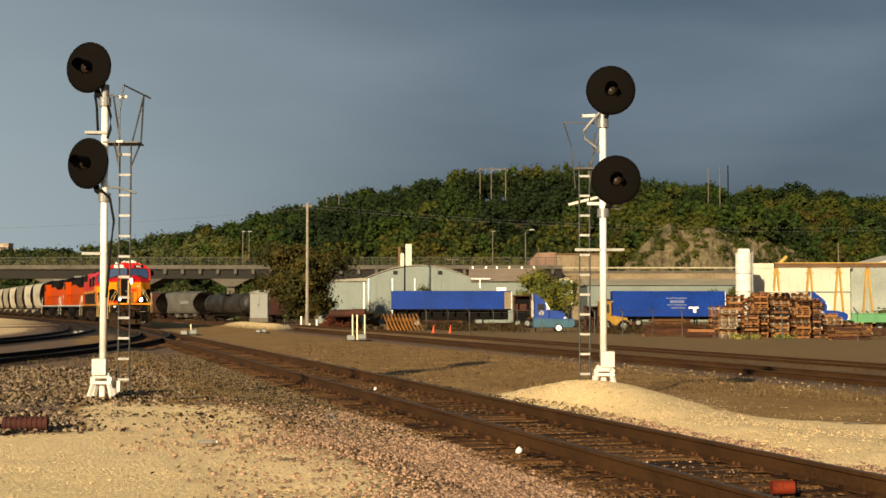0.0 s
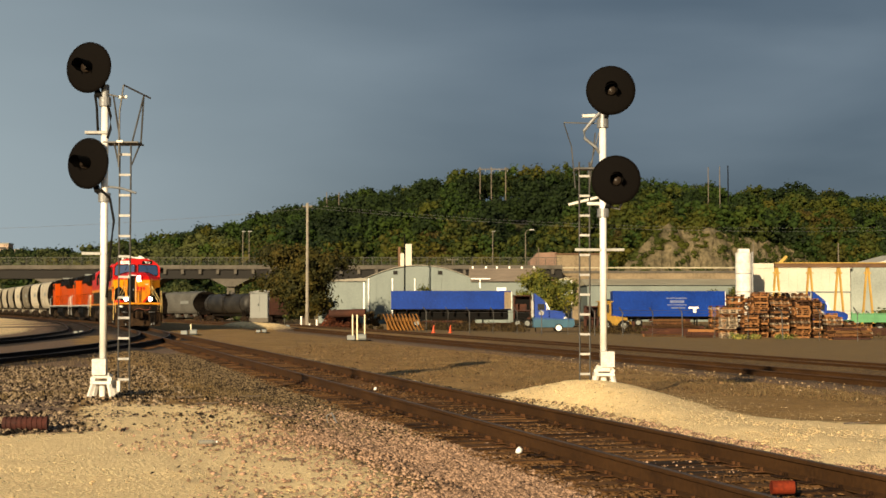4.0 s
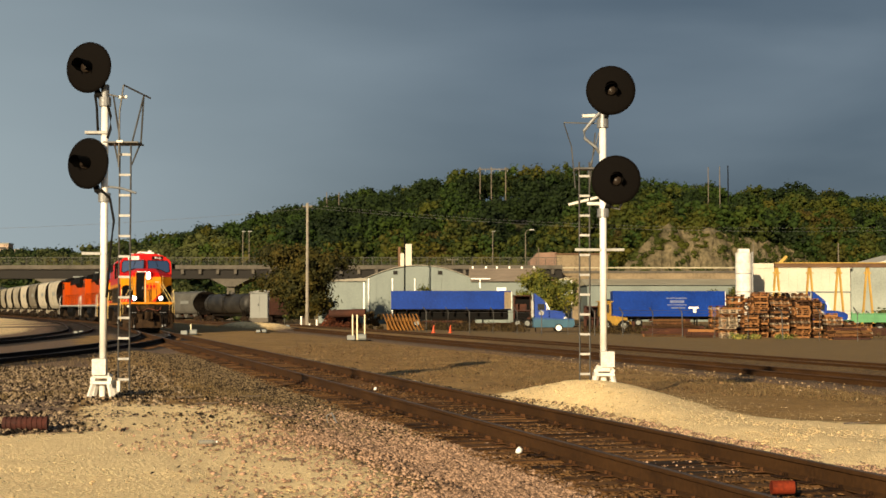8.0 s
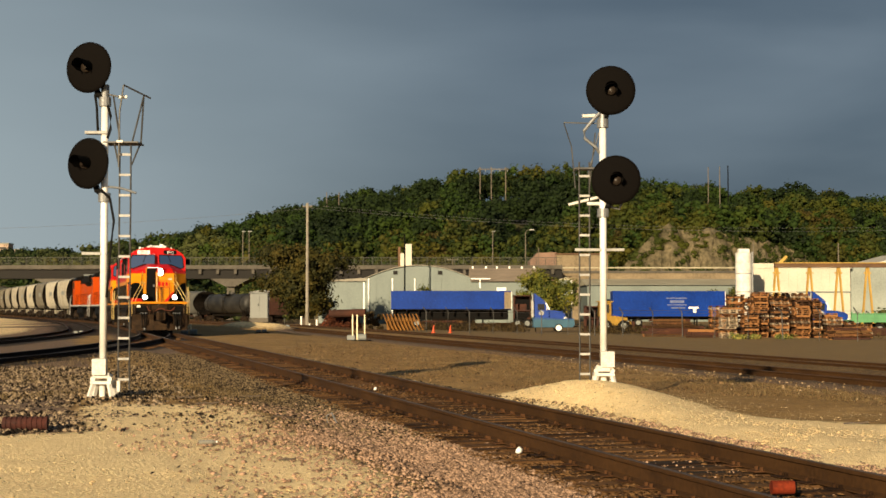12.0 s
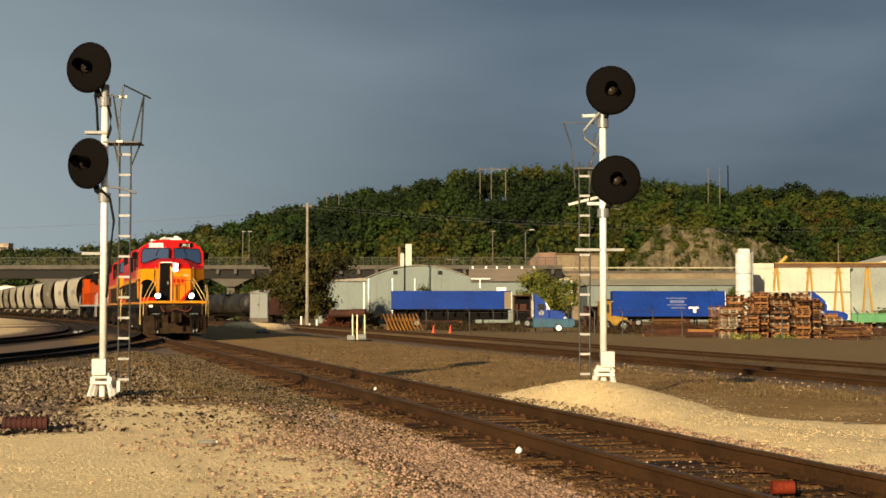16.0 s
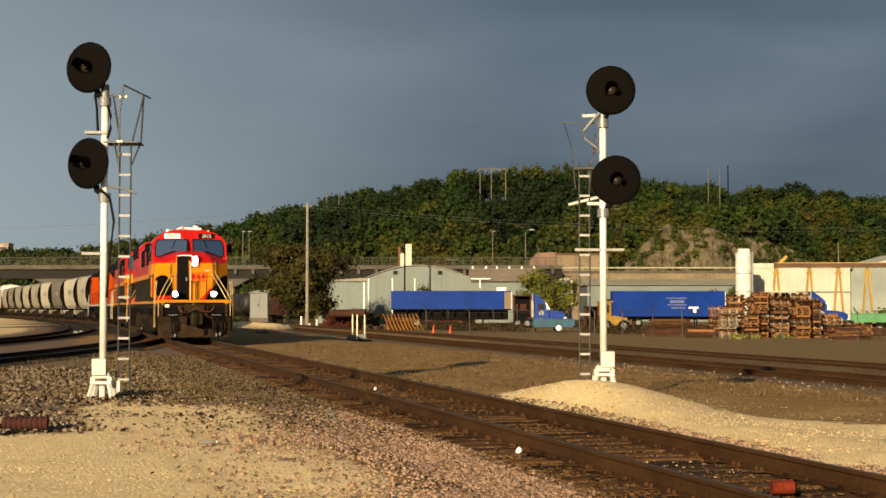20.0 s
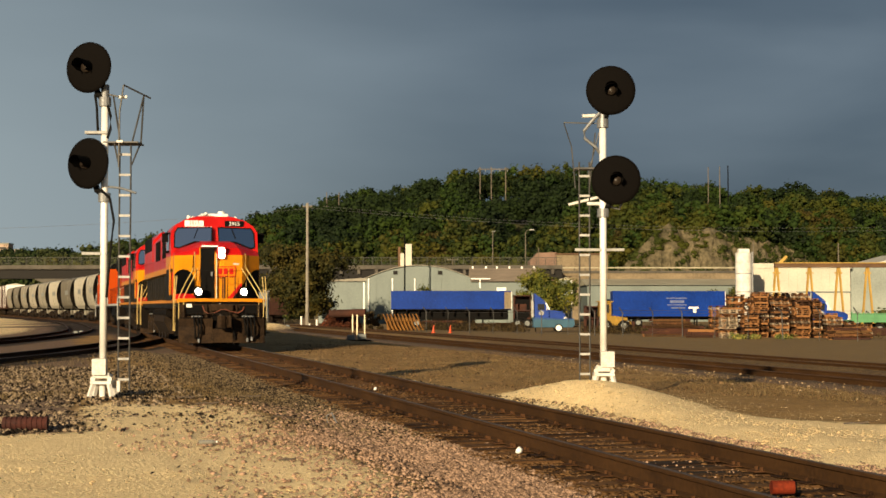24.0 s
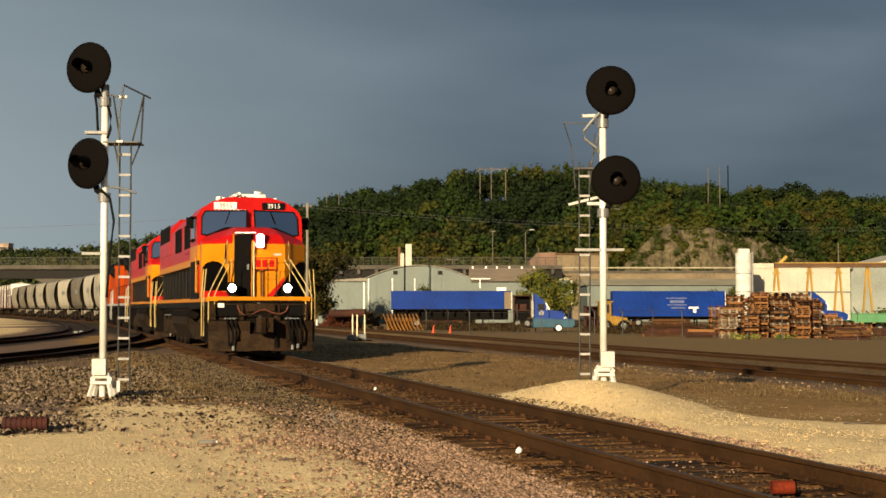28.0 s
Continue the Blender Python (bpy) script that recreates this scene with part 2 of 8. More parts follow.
M["rust_can"] = mat("rust_can", (0.15, 0.020, 0.006), 0.8, scale=8, spread=0.4, bump=0.15, spec=0.15)
M["chalk_white"] = mat("chalk_white", (0.78, 0.76, 0.70), 0.8, scale=6, spread=0.15)
M["bottle"] = glass_mat("bottle", (0.20, 0.19, 0.16), 0.15)
M["wire_dark"] = mat("wire_dark", (0.10, 0.10, 0.10), 0.6, bump=0)
M["hose_red"] = mat("hose_red", (0.13, 0.045, 0.026), 0.7, bump=0, spec=0.15)


def leaf_mat(name, a, b, c, scale=0.08, island=0.3, finer=6.0):
    """Leaves from green to turning, in patches, each piece a little different."""
    m = mat(name, a, 0.75, col2=b, scale=scale, fine=scale * finer, bump=0, island=island)
    nt = m.node_tree
    bsdf = nt.nodes["Principled BSDF"]
    ramp = [n for n in nt.nodes if n.type == "VALTORGB"][0]
    e = ramp.color_ramp.elements
    e[0].color, e[1].color = (*b, 1), (*c, 1)
    e[0].position, e[1].position = 0.43, 0.615
    mid = ramp.color_ramp.elements.new(0.52)
    mid.color = (*a, 1)
    bsdf.inputs["Specular IOR Level"].default_value = 0.15
    return m


M["leaf_dark"] = leaf_mat("leaf_dark", (0.007544, 0.01518, 0.002392), (0.0046, 0.00966, 0.00184), (0.01104, 0.02024, 0.003128), 0.05, 0.04, 3.0)
M["leaf_green"] = leaf_mat("leaf_green", (0.01591, 0.03096, 0.00344), (0.01032, 0.02193, 0.002752), (0.02408, 0.03956, 0.003956), 0.05, 0.04, 3.0)
M["leaf_olive"] = leaf_mat("leaf_olive", (0.02752, 0.03483, 0.003784), (0.0172, 0.02451, 0.003268), (0.03956, 0.04386, 0.0043), 0.05, 0.04, 3.0)
M["leaf_ochre"] = leaf_mat("leaf_ochre", (0.03872, 0.03872, 0.004048), (0.02552, 0.02772, 0.003696), (0.05104, 0.04664, 0.004752), 0.05, 0.04, 3.0)
M["leaf_brown"] = leaf_mat("leaf_brown", (0.0300, 0.0235, 0.0045), (0.0190, 0.0165, 0.0036), (0.0400, 0.0300, 0.0050), 0.05, 0.04, 3.0)
# Leaves of the distant left trees: haze is put into their paler colour.
M["leaf_haze"] = leaf_mat("leaf_haze", (0.036, 0.044, 0.0130), (0.022, 0.029, 0.0095), (0.052, 0.058, 0.0160), 0.05, 0.04, 3.0)
M["leaf_tree"] = leaf_mat("leaf_tree", (0.028, 0.0265, 0.0048), (0.014, 0.0150, 0.0036), (0.055, 0.041, 0.0070), 0.25, 0.06, 4.0)
M["leaf_bright"] = leaf_mat("leaf_bright", (0.080, 0.086, 0.0120), (0.040, 0.050, 0.0090), (0.135, 0.120, 0.0160), 0.3, 0.08, 4.0)
M["leaf_shrub"] = leaf_mat("leaf_shrub", (0.041, 0.05084, 0.01148), (0.01476, 0.02132, 0.00574), (0.0902, 0.0861, 0.01804), 0.6)
M["dry_weed"] = leaf_mat("dry_weed", (0.030, 0.0195, 0.0072), (0.010, 0.0068, 0.0030), (0.062, 0.041, 0.0150), 0.5)
M["leaf_blue"] = leaf_mat("leaf_blue", (0.17, 0.19, 0.18), (0.09, 0.11, 0.11), (0.24, 0.26, 0.25), 0.6)
M["weed"] = leaf_mat("weed", (0.11, 0.14, 0.03), (0.06, 0.08, 0.02), (0.25, 0.2, 0.05), 1.0)


# ---------------------------------------------------------------- mesh helpers
def link_mesh(name, bm, material, parent=None, label="", smooth=False):
    me = bpy.data.meshes.new(name)
    bm.to_mesh(me)
    bm.free()
    if smooth:
        for p in me.polygons:
            p.use_smooth = True
    me.materials.append(material)
    ob = new(name, me)
    if parent:
        ob.parent = parent
    if label:
        ob["label"] = label
    return ob


def part(name, bm, material, parent, label="", smooth=False):
    return link_mesh(name, bm, material, parent, label, smooth)


def raw_mesh(name, verts, faces, material, smooth=False):
    me = bpy.data.meshes.new(name)
    me.from_pydata(verts, [], faces)
    if smooth:
        me.polygons.foreach_set("use_smooth", [True] * len(me.polygons))
    me.materials.append(material)
    return new(name, me)


def empty(name, m, label, category, group=""):
    ob = new(name)
    ob.empty_display_size = 0.2
    ob.matrix_world = m
    return tagged(ob, label, category, group)


def box(bm, x0, x1, y0, y1, z0, z1, bevel=0.0):
    r = bmesh.ops.create_cube(bm, size=1.0)
    for v in r["verts"]:
        v.co = Vector(((x0 + x1) / 2 + v.co.x * (x1 - x0), (y0 + y1) / 2 + v.co.y * (y1 - y0), (z0 + z1) / 2 + v.co.z * (z1 - z0)))
    if bevel:
        edges = list({e for v in r["verts"] for e in v.link_edges})
        bmesh.ops.bevel(bm, geom=edges, offset=bevel, segments=2, affect="EDGES", profile=0.5)
    return bm


def boxes(*specs, bevel=0.0):
    bm = bmesh.new()
    for s in specs:
        box(bm, *s, bevel=bevel)
    return bm


def rod(bm, a, b, r, n=10, r2=None):
    """A round bar from a to b."""
    a, b = Vector(a), Vector(b)
    d = b - a
    q = d.to_track_quat("Z", "Y").to_matrix().to_4x4()
    bmesh.ops.create_cone(bm, cap_ends=True, segments=n, radius1=r, radius2=r if r2 is None else r2, depth=d.length,
                          matrix=Matrix.Translation((a + b) / 2) @ q)
    return bm


def rods(*specs, n=8):
    bm = bmesh.new()
    for a, b, r in specs:
        rod(bm, a, b, r, n)
    return bm


def tube(points, r, n=8):
    """A bent bar through points."""
    bm = bmesh.new()
    pts = [Vector(p) for p in points]
    rings = []
    for i, p in enumerate(pts):
        d = (pts[min(i + 1, len(pts) - 1)] - pts[max(i - 1, 0)]).normalized()
        q = d.to_track_quat("Z", "Y")
        rings.append([bm.verts.new(p + q @ Vector((r * math.cos(k * 2 * math.pi / n), r * math.sin(k * 2 * math.pi / n), 0))) for k in range(n)])
    for a, b in zip(rings, rings[1:]):
        for k in range(n):
            bm.faces.new((a[k], a[(k + 1) % n], b[(k + 1) % n], b[k]))
    bm.faces.new(rings[0][::-1])
    bm.faces.new(rings[-1])
    return bm


def bar(bm, a, b, w, h):
    """A square bar from a to b, w wide and h thick."""
    a, b = Vector(a), Vector(b)
    d = b - a
    q = d.to_track_quat("Z", "Y").to_matrix().to_4x4()
    bmesh.ops.create_cube(bm, size=1.0, matrix=Matrix.Translation((a + b) / 2) @ q @ Matrix.Diagonal((w, h, d.length, 1)))
    return bm


def prism(profile, y0, y1, axis="y"):
    """A closed outline (x, z) pushed along y, or (y, z) along x, or (x, y) along z."""
    bm = bmesh.new()

    def at(p, t):
        return {"y": (p[0], t, p[1]), "x": (t, p[0], p[1]), "z": (p[0], p[1], t)}[axis]
    a = [bm.verts.new(at(p, y0)) for p in profile]
    b = [bm.verts.new(at(p, y1)) for p in profile]
    n = len(profile)
    for i in range(n):
        bm.faces.new((a[i], a[(i + 1) % n], b[(i + 1) % n], b[i]))
    bm.faces.new(a[::-1])
    bm.faces.new(b)
    bmesh.ops.recalc_face_normals(bm, faces=bm.faces[:])
    return bm


def loft(sections, open_ends=False):
    """Rings of equal length joined one after the other, both ends closed."""
    bm = bmesh.new()
    rings = [[bm.verts.new(p) for p in s] for s in sections]
    n = len(rings[0])
    for a, b in zip(rings, rings[1:]):
        for i in range(n):
            bm.faces.new((a[i], a[(i + 1) % n], b[(i + 1) % n], b[i]))
    if not open_ends:
        bm.faces.new(rings[0][::-1])
        bm.faces.new(rings[-1])
    bmesh.ops.recalc_face_normals(bm, faces=bm.faces[:])
    return bm


def dome(bm, radius, centre, facing, depth=0.05, n=36, rim=0.02):
    """A shallow dished disc with a rolled rim, facing a direction."""
    q = Vector(facing).to_track_quat("Z", "Y")
    c = Vector(centre)
    prof = [(0.0, 0.0), (radius * 0.5, -depth * 0.25), (radius * 0.85, -depth * 0.7), (radius, -depth), (radius, -depth - rim), (radius * 0.85, -depth * 0.7 - 0.015), (0.0, -0.03)]
    rings = []
    for r, z in prof:
        if r == 0:
            rings.append([bm.verts.new(c + q @ Vector((0, 0, z)))])
        else:
            rings.append([bm.verts.new(c + q @ Vector((r * math.cos(2 * math.pi * k / n), r * math.sin(2 * math.pi * k / n), z))) for k in range(n)])
    for a, b in zip(rings, rings[1:]):
        for k in range(n):
            if len(a) == 1:
                bm.faces.new((a[0], b[k], b[(k + 1) % n]))
            elif len(b) == 1:
                bm.faces.new((a[k], b[0], a[(k + 1) % n]))
            else:
                bm.faces.new((a[k], b[k], b[(k + 1) % n], a[(k + 1) % n]))
    bmesh.ops.recalc_face_normals(bm, faces=bm.faces[:])
    return bm


# ---------------------------------------------------------------- plan of the tracks
TILT = math.atan(0.2549)                 # the main track leans left as it goes away
CA, SA = math.cos(TILT), math.sin(TILT)
X0 = 6.04                                # where its line meets y = 0
CURVE_AT, RADIUS, CURVED = 128.4, 480.0, 46.5      # metres along it to the curve, the curve's radius and its length


def main_path(u, off=0.0):
    """Place and heading (degrees) u metres along the main track from y = 0, off metres to its right."""
    if u <= CURVE_AT:
        x, y, h = X0 - SA * u, CA * u, TILT
    else:
        h = TILT + min(u - CURVE_AT, CURVED) / RADIUS
        past = max(0.0, u - CURVE_AT - CURVED)
        x = X0 - SA * CURVE_AT + RADIUS * (math.cos(h) - CA) - math.sin(h) * past
        y = CA * CURVE_AT + RADIUS * (math.sin(h) - SA) + math.cos(h) * past
    return x + math.cos(h) * off, y + math.sin(h) * off, math.degrees(h)


def bend_x(y):
    """How far the curve has carried the tracks to the left of their straight line at y."""
    a = np.maximum(np.asarray(y, float) / CA - CURVE_AT, 0.0)
    b = np.minimum(a, CURVED)
    return (b ** 2 / (2 * RADIUS) + (a - b) * CURVED / RADIUS) * 1.07


def side_of(x, y):
    """Metres to the right of the main track's straight line."""
    return (x - (X0 - 0.2549 * y)) * CA


def smooth(a, b, t):
    t = np.clip((t - a) / (b - a), 0, 1)
    return t * t * (3 - 2 * t)


RIDGE_X = (-600, -300, -137, -114, -90, -67, -50, -34, -11, 8, 29, 60, 88, 107, 137, 220, 400, 700)
RIDGE_Z = (8, 9, 9, 9, 12.5, 17, 21, 26, 29, 33.5, 35, 33, 29.5, 30.5, 26, 22, 16, 10)


def ground_z(x, y):
    x, y = np.asarray(x, float), np.asarray(y, float)
    # the curve carries the bench of the tracks to the left
    bend = bend_x(y)
    s = (x + bend - (X0 - 0.2549 * y)) * CA
    z = -0.22 + 0 * s
    z = z + 0.08 * smooth(-3.2, -4.6, s) + 0.10 * smooth(-2.0, -3.0, s) * smooth(-4.4, -3.2, s)
    z = z + 0.020 * smooth(0.72, 0.55, np.abs(s)) * smooth(80, 60, y)
    z = z - 0.29 * smooth(7.0, 11.5, s) - 0.37 * smooth(20.5, 27.0, s)
    # pale gravel heaped round the signal on the right, running out beside the track
    g = np.exp(-(((x - 2.3) / 1.5) ** 2 + ((y - 25.3) / 3.2) ** 2))
    z = z + 0.36 * g * smooth(1.6, 2.5, s)
    z = z + 0.10 * np.exp(-((s - 2.7) / 1.0) ** 2) * smooth(27, 23, y) * smooth(6, 12, y)
    # rise under the signal on the left
    z = z + 0.12 * np.exp(-(((x + 5.3) / 1.6) ** 2 + ((y - 25.3) / 2.0) ** 2))
    # low bank under the relay house
    z = z + 0.62 * np.exp(-(((x + 14.9) / 2.6) ** 4 + ((y - 125) / 2.6) ** 4))
    # hill
    r = np.interp(x, RIDGE_X, RIDGE_Z)
    hill = r * smooth(305, 470, y) - 0.0
    bluff = smooth(39, 50, x) * smooth(82, 74, x)            # quarried face
    hill2 = r * (0.10 + 0.36 * smooth(320, 331, y) + 0.45 * smooth(340, 470, y)) * smooth(312, 320, y)
    hill = hill * (1 - bluff) + hill2 * bluff
    hill = hill * (1 - 0.6 * smooth(620, 1200, y))
    return z + hill


# ---------------------------------------------------------------- the ground, one sheet to the horizon
def ground_material():
    m = bpy.data.materials.new("ground")
    m.use_nodes = True
    nt = m.node_tree
    ln = nt.links.new
    bsdf = nt.nodes["Principled BSDF"]
    bsdf.inputs["Roughness"].default_value = 0.95
    bsdf.inputs["Specular IOR Level"].default_value = 0.2
    co = nt.nodes.new("ShaderNodeTexCoord")

    def noise_at(scale, detail=6, rough=0.6):
        n = nt.nodes.new("ShaderNodeTexNoise")
        n.inputs["Scale"].default_value = scale
        n.inputs["Detail"].default_value = detail
        n.inputs["Roughness"].default_value = rough
        ln(co.outputs["Object"], n.inputs["Vector"])
        return n.outputs["Fac"]

    def two(fac, a, b, p0=0.36, p1=0.64):
        r = nt.nodes.new("ShaderNodeValToRGB")
        r.color_ramp.elements[0].position, r.color_ramp.elements[1].position = p0, p1
        r.color_ramp.elements[0].color, r.color_ramp.elements[1].color = (*a, 1), (*b, 1)
        ln(fac, r.inputs["Fac"])
        return r.outputs["Color"]

    def mixed(fac, a, b):
        x = nt.nodes.new("ShaderNodeMixRGB")
        ln(fac, x.inputs["Fac"])
        ln(a, x.inputs["Color1"])
        ln(b, x.inputs["Color2"])
        return x.outputs["Color"]

    def zone(name, wob):
        a = nt.nodes.new("ShaderNodeAttribute")
        a.attribute_name = name
        s = nt.nodes.new("ShaderNodeMath")
        s.operation = "MULTIPLY_ADD"
        s.inputs[1].default_value = 1.1
        s.inputs[2].default_value = -0.55
        ln(wob, s.inputs[0])
        t = nt.nodes.new("ShaderNodeMath")
        t.operation = "ADD"
        ln(a.outputs["Fac"], t.inputs[0])
        ln(s.outputs["Value"], t.inputs[1])
        r = nt.nodes.new("ShaderNodeMapRange")
        r.inputs["From Min"].default_value = 0.35
        r.inputs["From Max"].default_value = 0.65
        ln(t.outputs["Value"], r.inputs["Value"])
        return r.outputs["Result"]

    grit, mid, broad, wide = noise_at(38, 4), noise_at(6, 6, 0.7), noise_at(0.9), noise_at(0.12)
    vor = nt.nodes.new("ShaderNodeTexVoronoi")
    vor.inputs["Scale"].default_value = 26
    ln(co.outputs["Object"], vor.inputs["Vector"])
    sep = nt.nodes.new("ShaderNodeSeparateColor")
    ln(vor.outputs["Color"], sep.inputs["Color"])
    peb = sep.outputs["Red"]
    dirt = mixed(broad, two(mid, (0.160, 0.089, 0.026), (0.302, 0.173, 0.054)), two(peb, (0.135, 0.078, 0.026), (0.335, 0.203, 0.073), 0.0, 1.0))
    sand = mixed(broad, two(mid, (0.66, 0.485, 0.245), (0.88, 0.680, 0.370)), two(grit, (0.58, 0.420, 0.205), (0.92, 0.715, 0.400)))
    ballast = mixed(broad, two(peb, (0.070, 0.044, 0.028), (0.240, 0.155, 0.100), 0.0, 1.0), two(grit, (0.080, 0.052, 0.033), (0.205, 0.135, 0.087)))
    road = mixed(wide, two(broad, (0.162, 0.102, 0.039), (0.228, 0.147, 0.059)), two(mid, (0.130, 0.084, 0.035), (0.205, 0.137, 0.060)))
    wood = mixed(broad, two(mid, (0.028, 0.034, 0.012), (0.06, 0.06, 0.022)), two(mid, (0.04, 0.04, 0.016), (0.08, 0.07, 0.03)))
    wob = broad
    wob2 = mid
    patch = nt.nodes.new("ShaderNodeMapRange")
    patch.inputs["From Min"].default_value, patch.inputs["From Max"].default_value = 0.46, 0.66
    patch.inputs["To Max"].default_value = 0.8
    ln(noise_at(0.55, 7, 0.72), patch.inputs["Value"])
    dirt = mixed(patch.outputs["Result"], dirt, two(mid, (0.270, 0.166, 0.063), (0.395, 0.256, 0.104)))
    dark = nt.nodes.new("ShaderNodeMapRange")
    dark.inputs["From Min"].default_value, dark.inputs["From Max"].default_value = 0.52, 0.70
    dark.inputs["To Max"].default_value = 0.75
    ln(noise_at(0.8, 7, 0.75), dark.inputs["Value"])
    dirt = mixed(dark.outputs["Result"], dirt, two(mid, (0.084, 0.049, 0.018), (0.140, 0.084, 0.033)))
    road = mixed(dark.outputs["Result"], road, two(mid, (0.12, 0.08, 0.04), (0.18, 0.125, 0.063)))
    c = mixed(zone("road_zone", wob), dirt, road)
    c = mixed(zone("ballast_zone", wob2), c, ballast)
    # Oily track beds, darkened also for the shadow of rails and ties.
    oily = mixed(broad, two(peb, (0.008, 0.005, 0.003), (0.036, 0.022, 0.012), 0.0, 1.0), two(mid, (0.010, 0.006, 0.004), (0.030, 0.019, 0.011)))
    c = mixed(zone("oily_shade_zone", wob2), c, oily)
    c = mixed(zone("sand_zone", wob2), c, sand)
    c = mixed(zone("wood_zone", wide), c, wood)
    ln(c, bsdf.inputs["Base Color"])
    bp = nt.nodes.new("ShaderNodeBump")
    bp.inputs["Strength"].default_value = 0.35
    bp.inputs["Distance"].default_value = 0.05
    hsum = nt.nodes.new("ShaderNodeMath")
    hsum.operation = "ADD"
    ln(grit, hsum.inputs[0])
    ln(vor.outputs["Distance"], hsum.inputs[1])
    ln(hsum.outputs["Value"], bp.inputs["Height"])
    ln(bp.outputs["Normal"], bsdf.inputs["Normal"])
    return m


def spaced(parts):
    """Steps that widen away from the middle: (from, to, step) rows."""
    out = []
    for a, b, st in parts:
        out += list(np.arange(a, b, st))
    return np.array(out + [parts[-1][1]])


def make_ground():
    xs = spaced([(-3000, -600, 300), (-600, -160, 20), (-160, -30, 5), (-30, -14, 1), (-14, 12, 0.2), (12, 34, 0.8), (34, 90, 1.5), (90, 160, 5), (160, 600, 20), (600, 3000, 300)])
    ys = spaced([(-400, -40, 60), (-40, 6, 2), (6, 42, 0.2), (42, 70, 0.5), (70, 160, 2), (160, 310, 6), (310, 345, 1.5), (345, 500, 5), (500, 900, 25), (900, 4200, 300)])
    X, Y = np.meshgrid(xs, ys)
    Z = ground_z(X, Y)
    # small unevenness near the camera
    near = smooth(70, 40, Y)
    bumpy = np.zeros_like(X)
    for a, b in np.argwhere((Y > 6) & (Y < 70) & (X > -16) & (X < 14)):
        v = Vector((X[a, b], Y[a, b], 0.0))
        bumpy[a, b] = 0.030 * noise.noise(v * 0.55) + 0.020 * noise.noise(v * 1.7) + 0.012 * noise.noise(v * 3.9)
    S = side_of(X, Y)
    Z = Z + near * bumpy * np.where(np.abs(S) < 1.6, 0.25, 1.0)
    nx, ny = len(xs), len(ys)
    me = bpy.data.meshes.new("ground")
    verts = np.stack([X, Y, Z], -1).reshape(-1, 3)
    i = np.arange(ny - 1)[:, None] * nx + np.arange(nx - 1)[None, :]
    faces = np.stack([i, i + 1, i + nx + 1, i + nx], -1).reshape(-1, 4)
    me.vertices.add(len(verts))
    me.vertices.foreach_set("co", verts.ravel())
    me.loops.add(faces.size)
    me.loops.foreach_set("vertex_index", faces.ravel())
    me.polygons.add(len(faces))
    me.polygons.foreach_set("loop_start", np.arange(len(faces)) * 4)
    me.polygons.foreach_set("use_smooth", np.ones(len(faces), bool))
    me.update()
    LIM = 3.5 + 0.75 * np.clip(22.4 - Y, 0, 4)                       # how far the pale gravel reaches from the track
    FAR_LEFT = -3.7 - np.clip(106 - Y, 0, 80) ** 2 / 380
    def curve_x(y_at, radius, off):
        """How far left or right of a curved branch each place lies."""
        bx, by, bh = main_path(y_at / CA, off)
        cx, cy = bx - radius * math.cos(radians(bh)), by - radius * math.sin(radians(bh))
        near_part = cx + np.sqrt(np.maximum(radius ** 2 - (Y - cy) ** 2, 1))
        return np.where(Y < y_at, X - near_part, 99)
    BEND = bend_x(Y)
    SB = (X + BEND - (X0 - 0.2549 * Y)) * CA
    tracks = np.minimum.reduce([np.abs(curve_x(92, 165, 0.0)), np.abs(curve_x(106, 190, -3.7)), np.where(Y > 60, np.abs(SB), 99), np.where(Y > 104, np.abs(SB + 3.7), 99)])
    sidings = np.minimum(np.abs(SB - 13.9), np.abs(SB - 19.2))
    zones = {
        "ballast_zone": np.maximum(smooth(-3.1, -2.2, S) * smooth(2.2, 1.5, S), np.maximum(smooth(24.5, 27.5, Y) * smooth(-4.2, -5.2, S), smooth(-5.1, -5.9, S) * smooth(18.2, 19.2, Y))) + 0.8 * smooth(10.6, 12, S) * smooth(16.6, 15.6, S),
        "sand_zone": np.maximum(np.maximum(smooth(-2.5, -3.5, S) * smooth(24.5, 22.5, Y - 0.35 * np.minimum(S + 5, 0)), smooth(1.25, 1.8, S) * smooth(LIM + 1.3, LIM - 0.6, S) * smooth(29.0, 26.5, Y)) * (1 - smooth(-4.9, -5.8, S) * smooth(18.0, 19.2, Y)),
                                0.62 * smooth(FAR_LEFT - 2.2, FAR_LEFT - 3.6, S) * smooth(50, 58, Y)) + 0.85 * np.exp(-(((X + 14.9) / 3.0) ** 4 + ((Y - 124.4) / 2.6) ** 4)),
        "road_zone": smooth(21.0, 24.0, S),
        "oily_shade_zone": smooth(2.2, 1.3, tracks) + np.maximum(0.52 * smooth(2.6, 1.0, sidings), 0.50 * smooth(12.9, 13.9, SB) * smooth(20.2, 19.0, SB) * smooth(105, 75, Y)) + 0.8 * smooth(1.0, 0.7, np.abs(S)),
        "wood_zone": smooth(285, 300, Y),
    }
    for name, w in zones.items():
        at = me.attributes.new(name, "FLOAT", "POINT")
        at.data.foreach_set("value", np.clip(w, 0, 1.3).ravel().astype(np.float32))
    me.materials.append(ground_material())
    ob = new("ground", me)
    tagged(ob, "pale sand, brown ballast and dirt of a rail yard running out to a wooded hill", "ground", kind="structure")


make_ground()


